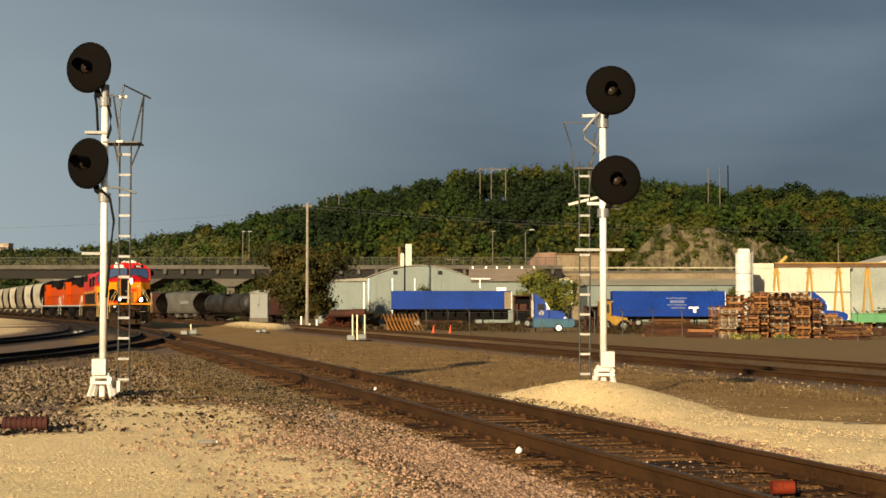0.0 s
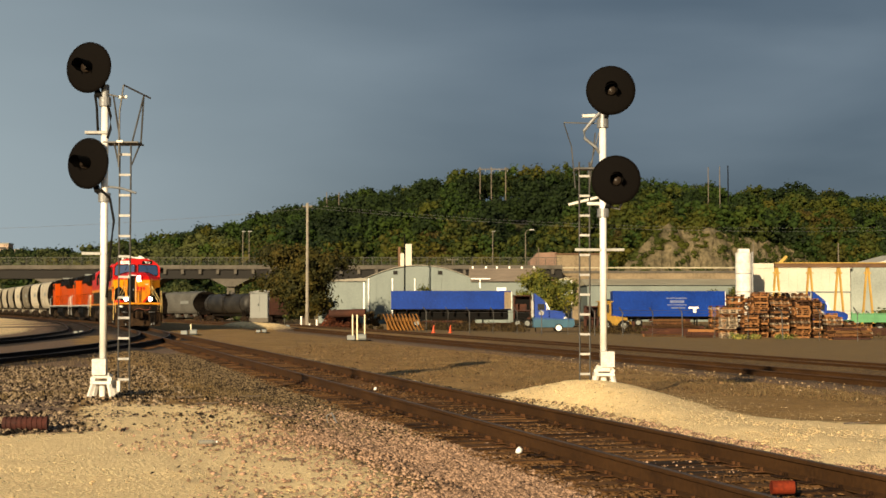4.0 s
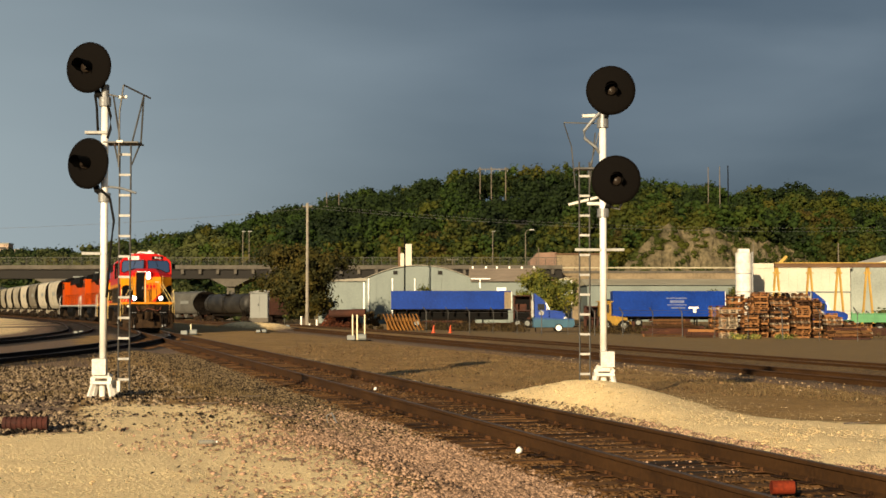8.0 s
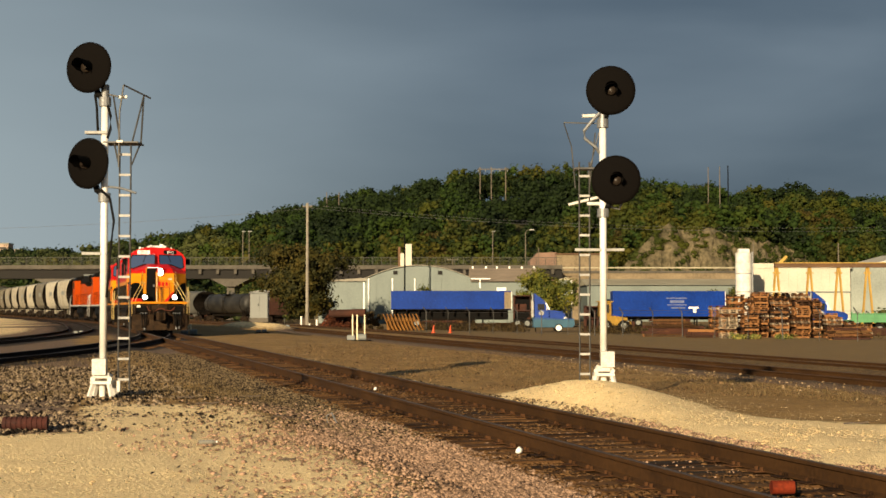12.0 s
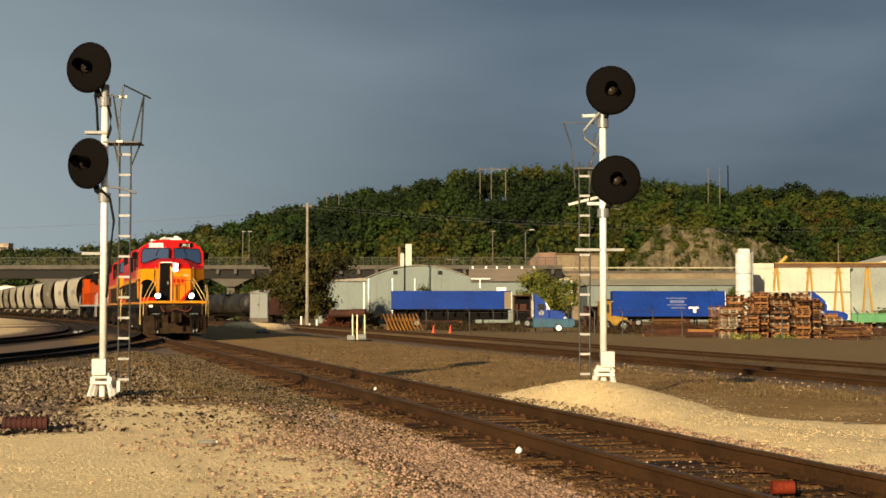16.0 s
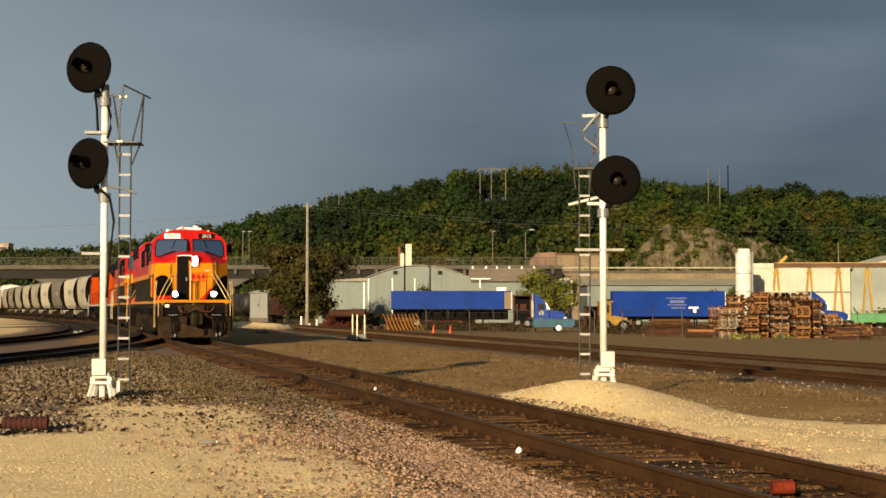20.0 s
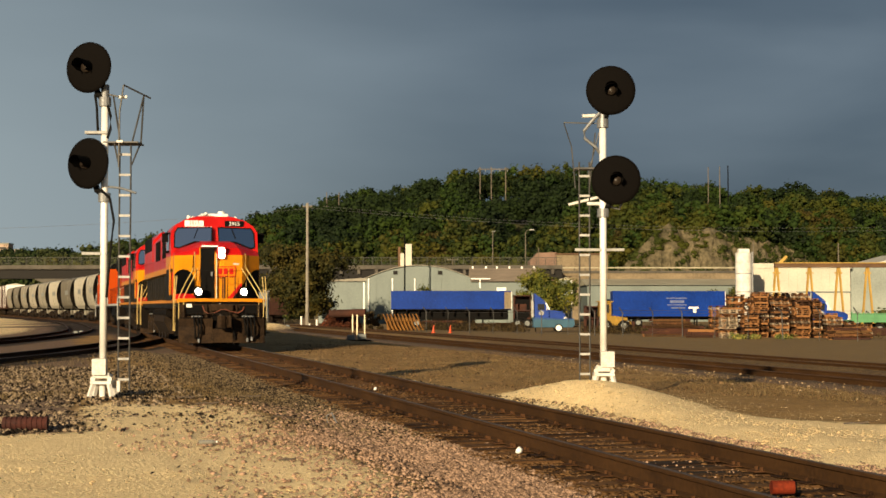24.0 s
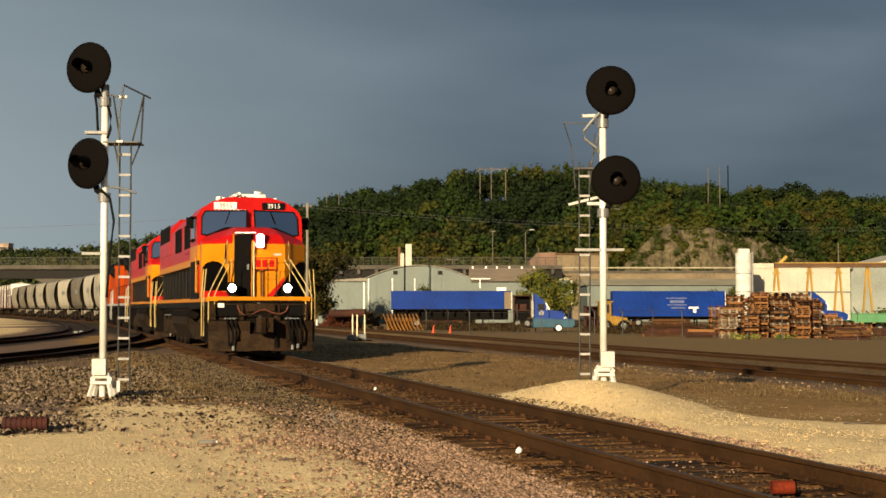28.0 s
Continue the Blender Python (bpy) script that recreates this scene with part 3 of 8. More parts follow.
# ---------------------------------------------------------------- tracks
RAIL = [(-0.075, -0.175), (0.075, -0.175), (0.075, -0.163), (0.012, -0.143), (0.010, -0.045), (0.037, -0.032), (0.037, -0.008), (0.028, 0.0),
        (-0.028, 0.0), (-0.037, -0.008), (-0.037, -0.032), (-0.010, -0.045), (-0.012, -0.143), (-0.075, -0.163)]


def swept(name, pts, profile, material, parent, label=""):
    """A profile (side, up) carried along places (x, y, z, heading in degrees)."""
    secs = []
    for x, y, z, h in pts:
        c, s = math.cos(radians(h)), math.sin(radians(h))
        secs.append([(x + c * a, y + s * a, z + b) for a, b in profile])
    return part(name, loft(secs), material, parent, label)


def tie_mesh(seed, length=2.6):
    rnd = random.Random(seed)
    bm = bmesh.new()
    box(bm, -length / 2, length / 2, -0.115, 0.115, -0.36, -0.180, bevel=0.012)
    for v in bm.verts:
        v.co += Vector((rnd.uniform(-0.02, 0.02), rnd.uniform(-0.01, 0.01), rnd.uniform(-0.008, 0.006)))
    me = bpy.data.meshes.new("tie")
    bm.to_mesh(me)
    bm.free()
    me.materials.append(M["tie_wood"])
    return me


def plate_mesh():
    bm = bmesh.new()
    box(bm, -0.18, 0.18, -0.09, 0.09, -0.181, -0.168, bevel=0.003)
    for sx in (-1, 1):
        for sy in (-1, 1):
            box(bm, sx * 0.095 - 0.013, sx * 0.095 + 0.013, sy * 0.055 - 0.013, sy * 0.055 + 0.013, -0.17, -0.135)
    me = bpy.data.meshes.new("tie_plate")
    bm.to_mesh(me)
    bm.free()
    me.materials.append(M["tie_plate"])
    return me


TIES = [tie_mesh(k) for k in range(6)]
PLATE = plate_mesh()


def make_track(name, path, u0, u1, step, tie_from, tie_to, label, near_ties=False, steel="rail_rust"):
    """path(u) gives x, y, z and heading. Two rails, and ties between tie_from and tie_to."""
    tr = empty(name, Matrix(), label, "railway track")
    tr["kind"] = "structure"
    us = list(np.arange(u0, u1, step)) + [u1]
    for off in (-0.755, 0.755):
        pts = []
        for u in us:
            x, y, z, h = path(u)
            c, s = math.cos(radians(h)), math.sin(radians(h))
            pts.append((x + c * off, y + s * off, z, h))
        rail = swept("rail", pts, RAIL, M[steel], tr, "rusty steel rail with a worn grey head")
        swept("rail_head", pts, [(-0.024, 0.0005), (0.024, 0.0005), (0.020, 0.004), (-0.020, 0.004)], M["rail_head"], rail, "worn running surface")
    k = 0
    u = tie_from
    while u < tie_to:
        x, y, z, h = path(u)
        rnd = random.Random(k * 7 + 3)
        ob = new("tie", TIES[k % 6])
        ob.parent = tr
        ob.matrix_world = pose(x + rnd.uniform(-0.04, 0.04), y, z + rnd.uniform(-0.012, 0.006), 0, rnd.uniform(-0.4, 0.4), h + rnd.uniform(-1.5, 1.5))
        if near_ties and u < 55:
            for off in (-0.755, 0.755):
                pl = new("tie_plate", PLATE)
                pl.parent = tr
                c, s = math.cos(radians(h)), math.sin(radians(h))
                pl.matrix_world = pose(x + c * off, y + s * off, z + 0.004, 0, 0, h)
        k += 1
        u += 0.5
    return tr


def flat(off, dz=0.0):
    def f(u):
        x, y, h = main_path(u, off)
        return x, y, dz, h
    return f


def branch(y_at, radius, off):
    """A track that leaves the main's line at y_at and swings away as it comes near; u counts back towards the camera."""
    u_at = y_at / CA
    bx, by, bh = main_path(u_at, off)

    def f(u):
        if u >= u_at:
            x, y, h = main_path(u, off)
            return x, y, -0.005, h
        h0 = radians(bh)
        h = h0 - (u_at - u) / radius
        return bx + radius * (math.cos(h) - math.cos(h0)), by + radius * (math.sin(h) - math.sin(h0)), -0.005, math.degrees(h)
    return f


make_track("main_track", flat(0.0), 2.0, 330.0, 4.0, 9.0, 74.0, "rusty rails on worn wooden ties in pinkish ballast", True)
make_track("left_track", branch(92, 165, 0.0), 20.0, 94.0, 3.0, 34.0, 82.0, "dark track curving away from the main track in oily ballast", steel="rail_dark")
make_track("far_left_track", branch(106, 190, -3.7), 40.0, 330.0, 4.0, 48.0, 108.0, "dark rusty track bending beside the main track", steel="rail_dark")
make_track("right_track", flat(13.9, -0.36), 20.0, 330.0, 4.0, 30.0, 30.0, "dark rusty siding lying low in brown dirt")
make_track("outer_right_track", flat(19.2, -0.42), 26.0, 330.0, 4.0, 36.0, 36.0, "sunken dark siding beside a gravel road")


# ---------------------------------------------------------------- loose stone
def icosa():
    bm = bmesh.new()
    bmesh.ops.create_icosphere(bm, subdivisions=1, radius=1.0)
    v = np.array([p.co[:] for p in bm.verts])
    f = np.array([[p.index for p in q.verts] for q in bm.faces])
    bm.free()
    return v, f


ICO_V, ICO_F = icosa()
OCT_V = np.array([(1, 0, 0), (-1, 0, 0), (0, 1, 0), (0, -1, 0), (0, 0, 1), (0, 0, -1)], float)
OCT_F = np.array([(0, 2, 4), (2, 1, 4), (1, 3, 4), (3, 0, 4), (2, 0, 5), (1, 2, 5), (3, 1, 5), (0, 3, 5)])


def scatter(name, places, sizes, material, label, category, seed, squash=0.65, small=False):
    """Angular stones, each its own little shape, as one heap of stuff."""
    rng = np.random.default_rng(seed)
    n = len(places)
    BV, BF = (OCT_V, OCT_F) if small else (ICO_V, ICO_F)
    v = BV[None] * (1 + rng.uniform(-0.32, 0.32, (n, len(BV), 1)))
    v = v * rng.uniform(0.6, 1.25, (n, 1, 3)) * np.array([1, 1, squash])
    a = rng.uniform(0, 2 * np.pi, n)
    t = rng.uniform(-0.5, 0.5, n)
    ca, sa, ct, stt = np.cos(a), np.sin(a), np.cos(t), np.sin(t)
    x, y, z = v[..., 0], v[..., 1], v[..., 2]
    y, z = y * ct[:, None] - z * stt[:, None], y * stt[:, None] + z * ct[:, None]
    x, y = x * ca[:, None] - y * sa[:, None], x * sa[:, None] + y * ca[:, None]
    v = np.stack([x, y, z], -1) * sizes[:, None, None] + places[:, None, :]
    f = BF[None] + (np.arange(n) * len(BV))[:, None, None]
    return tri_mesh(name, v.reshape(-1, 3), f.reshape(-1, 3), material, label, category)


def tri_mesh(name, v, f, material, label, category, kind="stuff"):
    k = f.shape[1]
    me = bpy.data.meshes.new(name)
    me.vertices.add(len(v))
    me.vertices.foreach_set("co", np.ascontiguousarray(v, dtype=np.float32).ravel())
    me.loops.add(f.size)
    me.loops.foreach_set("vertex_index", np.ascontiguousarray(f, dtype=np.int32).ravel())
    me.polygons.add(len(f))
    me.polygons.foreach_set("loop_start", np.arange(len(f), dtype=np.int32) * k)
    me.update()
    me.materials.append(material)
    ob = new(name, me)
    if label:
        tagged(ob, label, category, kind=kind)
    return ob


def stones():
    rng = np.random.default_rng(5)
    # ballast shoulder and cribs of the main track
    n = 235000
    u = 10.5 + 44 * rng.random(n) ** 2.3
    s = rng.uniform(-5.2, 1.9, n)
    edge = -2.6 - 2.6 * rng.random(n) ** 7 + 0.35 * np.sin(u * 0.9) + 0.25 * np.sin(u * 2.3)
    keep = (s > edge) & (np.abs(np.abs(s) - 0.755) > 0.10)
    tie_gap = np.abs(((u - 9.0) / 0.5 + 0.5) % 1.0 - 0.5) * 0.5 > 0.13
    keep &= (np.abs(s) > 1.32) | tie_gap
    keep &= (s < -1.2) | (rng.random(n) < np.where(np.abs(s) < 0.75, 0.05, 0.5))
    u, s = u[keep], s[keep]
    x, y = X0 - SA * u + CA * s, CA * u + SA * s
    z = ground_z(x, y) + 0.008 + np.where(s < -1.3, 0.01, 0.0)
    size = (0.010 + 0.023 * rng.random(len(x)) ** 1.6) * (1 + 0.012 * np.clip(u - 12, 0, 40)) * np.where(np.abs(s) < 1.3, 0.75, 1.0)
    old = u + rng.normal(0, 2.0, len(u)) + 1.5 * np.sin(u * 0.8 + s) > 22.5
    scatter("old_ballast", np.stack([x, y, z], -1)[old], size[old], M["stone_old"], "dark brown old crushed stone along the rails", "ballast", 10, 0.6, True)
    x, y, z, size = x[~old], y[~old], z[~old], size[~old]
    scatter("ballast", np.stack([x, y, z], -1), size, M["stone"], "pinkish brown crushed stone along the rails", "ballast", 11, 0.6, True)
    # grey broken stone round the signal on the left
    n = 40000
    x = rng.uniform(-12.5, -2.5, n)
    y = 17 + rng.random(n) ** 1.3 * 22
    s = side_of(x, y)
    keep = (s < -3.4) & (y > 18.5 + 0.5 * np.clip(x + 5.2, -1, 2) + rng.normal(0, 0.35, n)) & ~((x > -4.35 + 0.15 * np.sin(y * 3)) & (y < 24.6) & (rng.random(n) < 0.93))
    x, y = x[keep], y[keep]
    size = 0.012 + 0.044 * rng.random(len(x)) ** 2.6
    scatter("broken_stone", np.stack([x, y, ground_z(x, y) + 0.006], -1), size, M["stone_grey"], "grey brown broken stone beside the signal", "stones", 12, 0.8, True)
    # grit and pebbles on the sand, pale and dark
    for name, count, tone, top, label, seed in (("pebbles", 22000, "stone_pale", 0.012, "small pale pebbles lying on packed sand", 13), ("grit", 13000, "stone_grey", 0.0105, "dark gritty stone bits on packed sand", 15)):
        x = rng.uniform(-6.5, 8, count)
        y = 10.5 + rng.random(count) ** 1.4 * 17
        s = side_of(x, y)
        clump = np.sin(x * 2.1 + np.sin(y * 1.3) * 2) + np.sin(y * 1.7 + x) + rng.normal(0, 0.8, count)
        keep = (((s < -2.4) & (y < 25)) | ((s > 1.35) & (s < 6.5) & (rng.random(count) < 0.7))) & ((clump > -1.0) | (tone == "stone_pale"))
        x, y = x[keep], y[keep]
        size = rng.uniform(0.004, top, len(x)) * np.where(rng.random(len(x)) < 0.05, 2.2, 1)
        scatter(name, np.stack([x, y, ground_z(x, y) + 0.003], -1), size, M[tone], label, "pebbles", seed, 0.45, True)
    # dirt and small stones lying over the ties
    n = 26000
    u = 10.5 + 30 * rng.random(n) ** 1.7
    s = rng.uniform(-1.5, 1.5, n)
    keep = (np.abs(np.abs(s) - 0.755) > 0.09) & (np.sin(u * 0.7 + s * 2) + np.sin(u * 1.9 - s) + rng.normal(0, 0.8, n) > -0.3)
    u, s = u[keep], s[keep]
    x, y = X0 - SA * u + CA * s, CA * u + SA * s
    scatter("crib_dirt", np.stack([x, y, -0.190 + 0 * x], -1), rng.uniform(0.010, 0.045, len(x)), M["crib_dirt"], "brown dirt and small stones between the rails", "dirt", 16, 0.22, True)
    # coarse pale stones on the mound by the signal
    n = 12000
    u = 12.5 + 18 * rng.random(n)
    s = rng.uniform(1.2, 5.0, n) ** 1.0
    x, y = X0 - SA * u + CA * s, CA * u + SA * s
    keep = (y < 27) & (s < 1.6 + (1.6 + 0.75 * np.clip(22.4 - y, 0, 2.5)) * rng.random(n))
    x, y = x[keep], y[keep]
    scatter("mound_stones", np.stack([x, y, ground_z(x, y) + 0.004], -1), 0.008 + 0.022 * rng.random(len(x)) ** 2, M["stone_pale"], "coarse pale stones on a sandy mound", "stones", 17, 0.4, True)
    # pale broken stone along the near side of the siding
    n = 5200
    x = rng.uniform(4, 24, n)
    y = 26 + rng.random(n) ** 1.2 * 34
    s = side_of(x, y)
    keep = (s > 6.5) & (s < 13.0) & (rng.random(n) < smooth(6.0, 12.5, s))
    x, y = x[keep], y[keep]
    scatter("pale_stones", np.stack([x, y, ground_z(x, y) + 0.008], -1), 0.012 + 0.045 * rng.random(len(x)) ** 2.2, M["stone_rubble"], "pale brown broken stones lying along a siding", "stones", 19, 0.7, True)
    # rubble between the sidings
    n = 30000
    x = rng.uniform(-6, 22, n)
    y = 22 + rng.random(n) ** 1.2 * 45
    s = side_of(x, y)
    keep = (s > 2.2) & (s < 12.5) & ~((s < 7) & (y < 28))
    x, y = x[keep], y[keep]
    size = rng.uniform(0.012, 0.03, len(x)) * np.where(rng.random(len(x)) < 0.03, 2.2, 1)
    scatter("rubble", np.stack([x, y, ground_z(x, y) + 0.005], -1), size, M["stone_dirt"], "brown rubble strewn between two tracks", "stones", 14, 0.7, True)


stones()


def dry_grass():
    """Thin dry blades, sparse over the old ballast and the dirt between the tracks."""
    rng = np.random.default_rng(61)
    n = 60000
    y = 23.5 + 50 * rng.random(n) ** 1.7
    x = rng.uniform(-0.34, 0.30, n) * y
    s = side_of(x, y)
    clump = np.sin(x * 1.1 + np.sin(y * 0.7) * 1.7) + np.sin(y * 0.9 - x * 0.6) + rng.normal(0, 0.7, n)
    left = (s < -2.2) & (s > -7.5) & (y > 24.5) & (y < 46) & (clump > -0.7)
    right = (s > 3.4) & (s < 12.6) & (y > 26) & (clump > 0.1) & ~((s < 7) & (y < 28))
    ok = (left | right) & ~((np.abs(x + 5.3) < 0.5) & (y < 25.5))
    x, y = x[ok], y[ok]
    n = len(x)
    z = ground_z(x, y) - 0.01
    tall = rng.uniform(0.04, 0.13, n) * np.where(rng.random(n) < 0.1, 1.6, 1.0)
    a = rng.uniform(0, 2 * np.pi, n)
    w = rng.uniform(0.003, 0.007, n)
    ex, ey = np.cos(a) * w, np.sin(a) * w
    lx, ly = rng.normal(0, 0.35, n) * tall, rng.normal(0, 0.35, n) * tall
    v = np.stack([np.stack([x - ex, y - ey, z], -1), np.stack([x + ex, y + ey, z], -1), np.stack([x + lx, y + ly, z + tall], -1)], 1).reshape(-1, 3)
    tri_mesh("dry_grass", v, np.arange(3 * n).reshape(-1, 3), M["straw"], "sparse dry brown grass in old gravel", "grass")


dry_grass()


# ---------------------------------------------------------------- the two signals
def make_signal(name, base, heads, plat, ladder_side, label, case_turn=0.0):
    """A white mast with two round black-backed lamps, cross arms and a ladder. base: foot; heads: heights, offsets and facings of the lamps;
    plat: heights of the arms (height, from, to)."""
    bx, by, bz = base
    sg = empty(name, pose(bx, by, bz), label, "railway signal", "searchlight signals")
    top = heads[0][0] - 0.42
    mast = part("mast", rods(((0, 0, 0.34), (0, 0, top), 0.056), n=24), M["mast_silver"], sg, "silvery white painted steel mast", True)
    part("mast_cap", rods(((0, 0, top - 0.05), (0, 0, top + 0.16), 0.066), n=16), M["galvanised"], sg)
    # foot: four spread legs on a plate
    part("base_plate", boxes((-0.165, 0.165, -0.165, 0.165, 0.15, 0.20), bevel=0.01), M["white_paint"], sg)
    for i in (-1, 1):
        for j in (-1, 1):
            bm = bmesh.new()
            bar(bm, (i * 0.12, j * 0.12, 0.17), (i * 0.175, j * 0.175, -0.04), 0.055, 0.055)
            part("foot", bm, M["white_paint"], sg)
    part("collar", boxes((-0.13, 0.13, -0.13, 0.13, 0.24, 0.30), bevel=0.012), M["white_paint"], sg)
    part("foot_conduit", rods(((0, -0.02, -0.05), (0, -0.02, 0.17), 0.05), n=12), M["white_paint"], sg, "white cable conduit")
    for i in (-1, 1):
        part("hinge_knob", rods(((i * 0.13, -0.13, 0.235), (i * 0.13, -0.07, 0.235), 0.04), n=10), M["white_paint"], sg)
    for i in (-1, 1):
        part("anchor_bolt", rods(((i * 0.11, -0.11, 0.19), (i * 0.11, -0.11, 0.33), 0.018)), M["white_paint"], sg)
    cx = case_turn
    case = part("junction_box", boxes((cx - 0.105, cx + 0.105, -0.18, -0.03, 0.29, 0.55), bevel=0.02), M["white_paint"], sg, "white steel junction box")
    part("lid", boxes((cx - 0.11, cx + 0.11, -0.192, -0.18, 0.295, 0.545), bevel=0.006), M["white_paint"], case)
    for z, off, face in heads:
        fv = Vector(face).normalized()
        right = fv.cross(Vector((0, 0, 1))).normalized()
        c = right * 0 + Vector((off[0], off[1], z))
        head = part("background_disc", dome(bmesh.new(), 0.402, c, fv), M["signal_black"], sg, "round black signal background", True)
        # lamp case behind the disc, hood and lens before it
        bm = bmesh.new()
        rod(bm, c - fv * 0.32, c - fv * 0.01, 0.13, 16)
        part("lamp_case", bm, M["hood_black"], head)
        bm = bmesh.new()
        n = 16
        rings = []
        for depth, r in ((0.0, 0.105), (0.27, 0.105)):
            rings.append([bm.verts.new(c + fv * (depth - (0.09 if depth and math.sin(2 * math.pi * k / n) < -0.3 else 0)) + right * r * math.cos(2 * math.pi * k / n) + Vector((0, 0, r * math.sin(2 * math.pi * k / n)))) for k in range(n)])
        for k in range(n):
            if not 10 <= k <= 13:
                bm.faces.new((rings[0][k], rings[0][(k + 1) % n], rings[1][(k + 1) % n], rings[1][k]))
        bmesh.ops.solidify(bm, geom=bm.faces[:], thickness=0.006)
        part("hood", bm, M["hood_black"], head, "black sun hood")
        bm = bmesh.new()
        rod(bm, c - Vector((0, 0, 0.012)), c - Vector((0, 0, 0.012)) + fv * 0.05, 0.075, 20)
        part("lens", bm, M["lens_clear"], head, "unlit glass lens", True)
        q = Vector((0, 0, z - 0.40))
        part("bracket", tube([q + Vector((0, 0, -0.1)), q + Vector((off[0] * 0.4, off[1] * 0.4 + 0.03, -0.02)), c - fv * 0.16 - Vector((0, 0, 0.12))], 0.05), M["hood_black"], sg, "black bracket")
        part("clamp", rods((q - Vector((0, 0, 0.2)), q - Vector((0, 0, 0.06)), 0.095), n=14), M["galvanised"], sg)
    for z, x0, x1, wide in plat:
        bm = bmesh.new()
        box(bm, x0, x1, -wide, wide, z - 0.022, z + 0.022, bevel=0.006)
        part("cross_arm", bm, M["arm_grey"], sg)
    # ladder
    lx, ltop, lbot, lw, ly = ladder_side
    lad = part("ladder", rods(*[((lx + e * lw / 2, ly, lbot), (lx + e * lw / 2, ly, ltop), 0.014) for e in (-1, 1)]), M["ladder_steel"], sg, "steel ladder")
    z = lbot + 0.16
    while z < ltop - 0.05:
        part("rung", boxes((lx - lw / 2, lx + lw / 2, ly - 0.03, ly + 0.005, z - 0.018, z + 0.018)), M["arm_grey"], lad)
        z += 0.321
    return sg


def make_left_signal():
    b = (-5.32, 24.35, 0.02)
    sg = make_signal("railway_signal", b, [(5.11, (-0.26, -0.15), (-0.36, -1.0, 0.02)), (3.60, (-0.265, -0.15), (-0.52, -1.0, 0.02))],
                     [(4.09, -0.30, 0.06, 0.09), (2.19, -0.34, 0.06, 0.05)], (0.315, 3.90, 0.06, 0.175, 0.05),
                     "white mast signal with two round black heads, on broken stone", -0.025)
    # walkway grating and the cage above it, at the ladder's side
    part("grating", boxes((-0.02, 0.53, -0.06, 0.45, 3.93, 3.95)), M["ladder_steel"], sg, "dark steel grating platform")
    part("grating_edge", boxes((0.20, 0.30, -0.09, -0.06, 3.93, 3.965)), M["white_paint"], sg)
    part("insulator", rods(((0.21, 0.02, 4.66), (0.34, 0.02, 4.66), 0.025), n=8), M["number_white"], sg, "white insulator")
    part("lower_arm", tube([(0.06, 0, 3.24), (0.26, 0.02, 3.22), (0.5, 0.0, 3.14)], 0.018), M["galvanised"], sg)
    for a, c in [((0.30, -0.05, 4.84), (0.67, 0.25, 4.67)), ((0.30, -0.05, 4.84), (0.24, -0.05, 4.42)), ((0.24, -0.05, 4.42), (0.23, -0.05, 3.55)),
                 ((0.57, 0.2, 4.70), (0.41, 0.1, 3.95)), ((0.57, 0.2, 4.70), (0.52, 0.25, 3.95)), ((0.51, 0.2, 3.92), (0.42, 0.05, 3.6)),
                 ((0.13, 0, 4.68), (0.23, 0.05, 3.97)), ((0.04, 0, 4.70), (0.22, 0, 4.66)), ((0.15, 0, 3.92), (0.23, 0.02, 3.55))]:
        part("cage_rail", rods((a, c, 0.014), n=6), M["ladder_steel"], sg, "thin steel cage rail")
    part("cable", tube([(0.03, -0.05, 4.6), (0.10, -0.06, 4.35), (0.10, -0.05, 4.15), (0.05, -0.04, 4.0)], 0.022), M["hood_black"], sg, "black cable")
    part("cable", tube([(-0.05, -0.1, 3.2), (0.11, -0.1, 3.05), (0.17, -0.08, 2.7), (0.12, -0.06, 2.3), (0.06, -0.06, 1.5)], 0.02), M["hood_black"], sg, "black cable")
    part("cable", tube([(-0.16, 0, 4.7), (-0.13, 0, 4.5), (-0.11, 0, 4.12)], 0.02), M["hood_black"], sg, "black cable")
    part("ladder_shoe", boxes((0.22, 0.27, -0.02, 0.05, 0.03, 0.20)), M["white_paint"], sg)


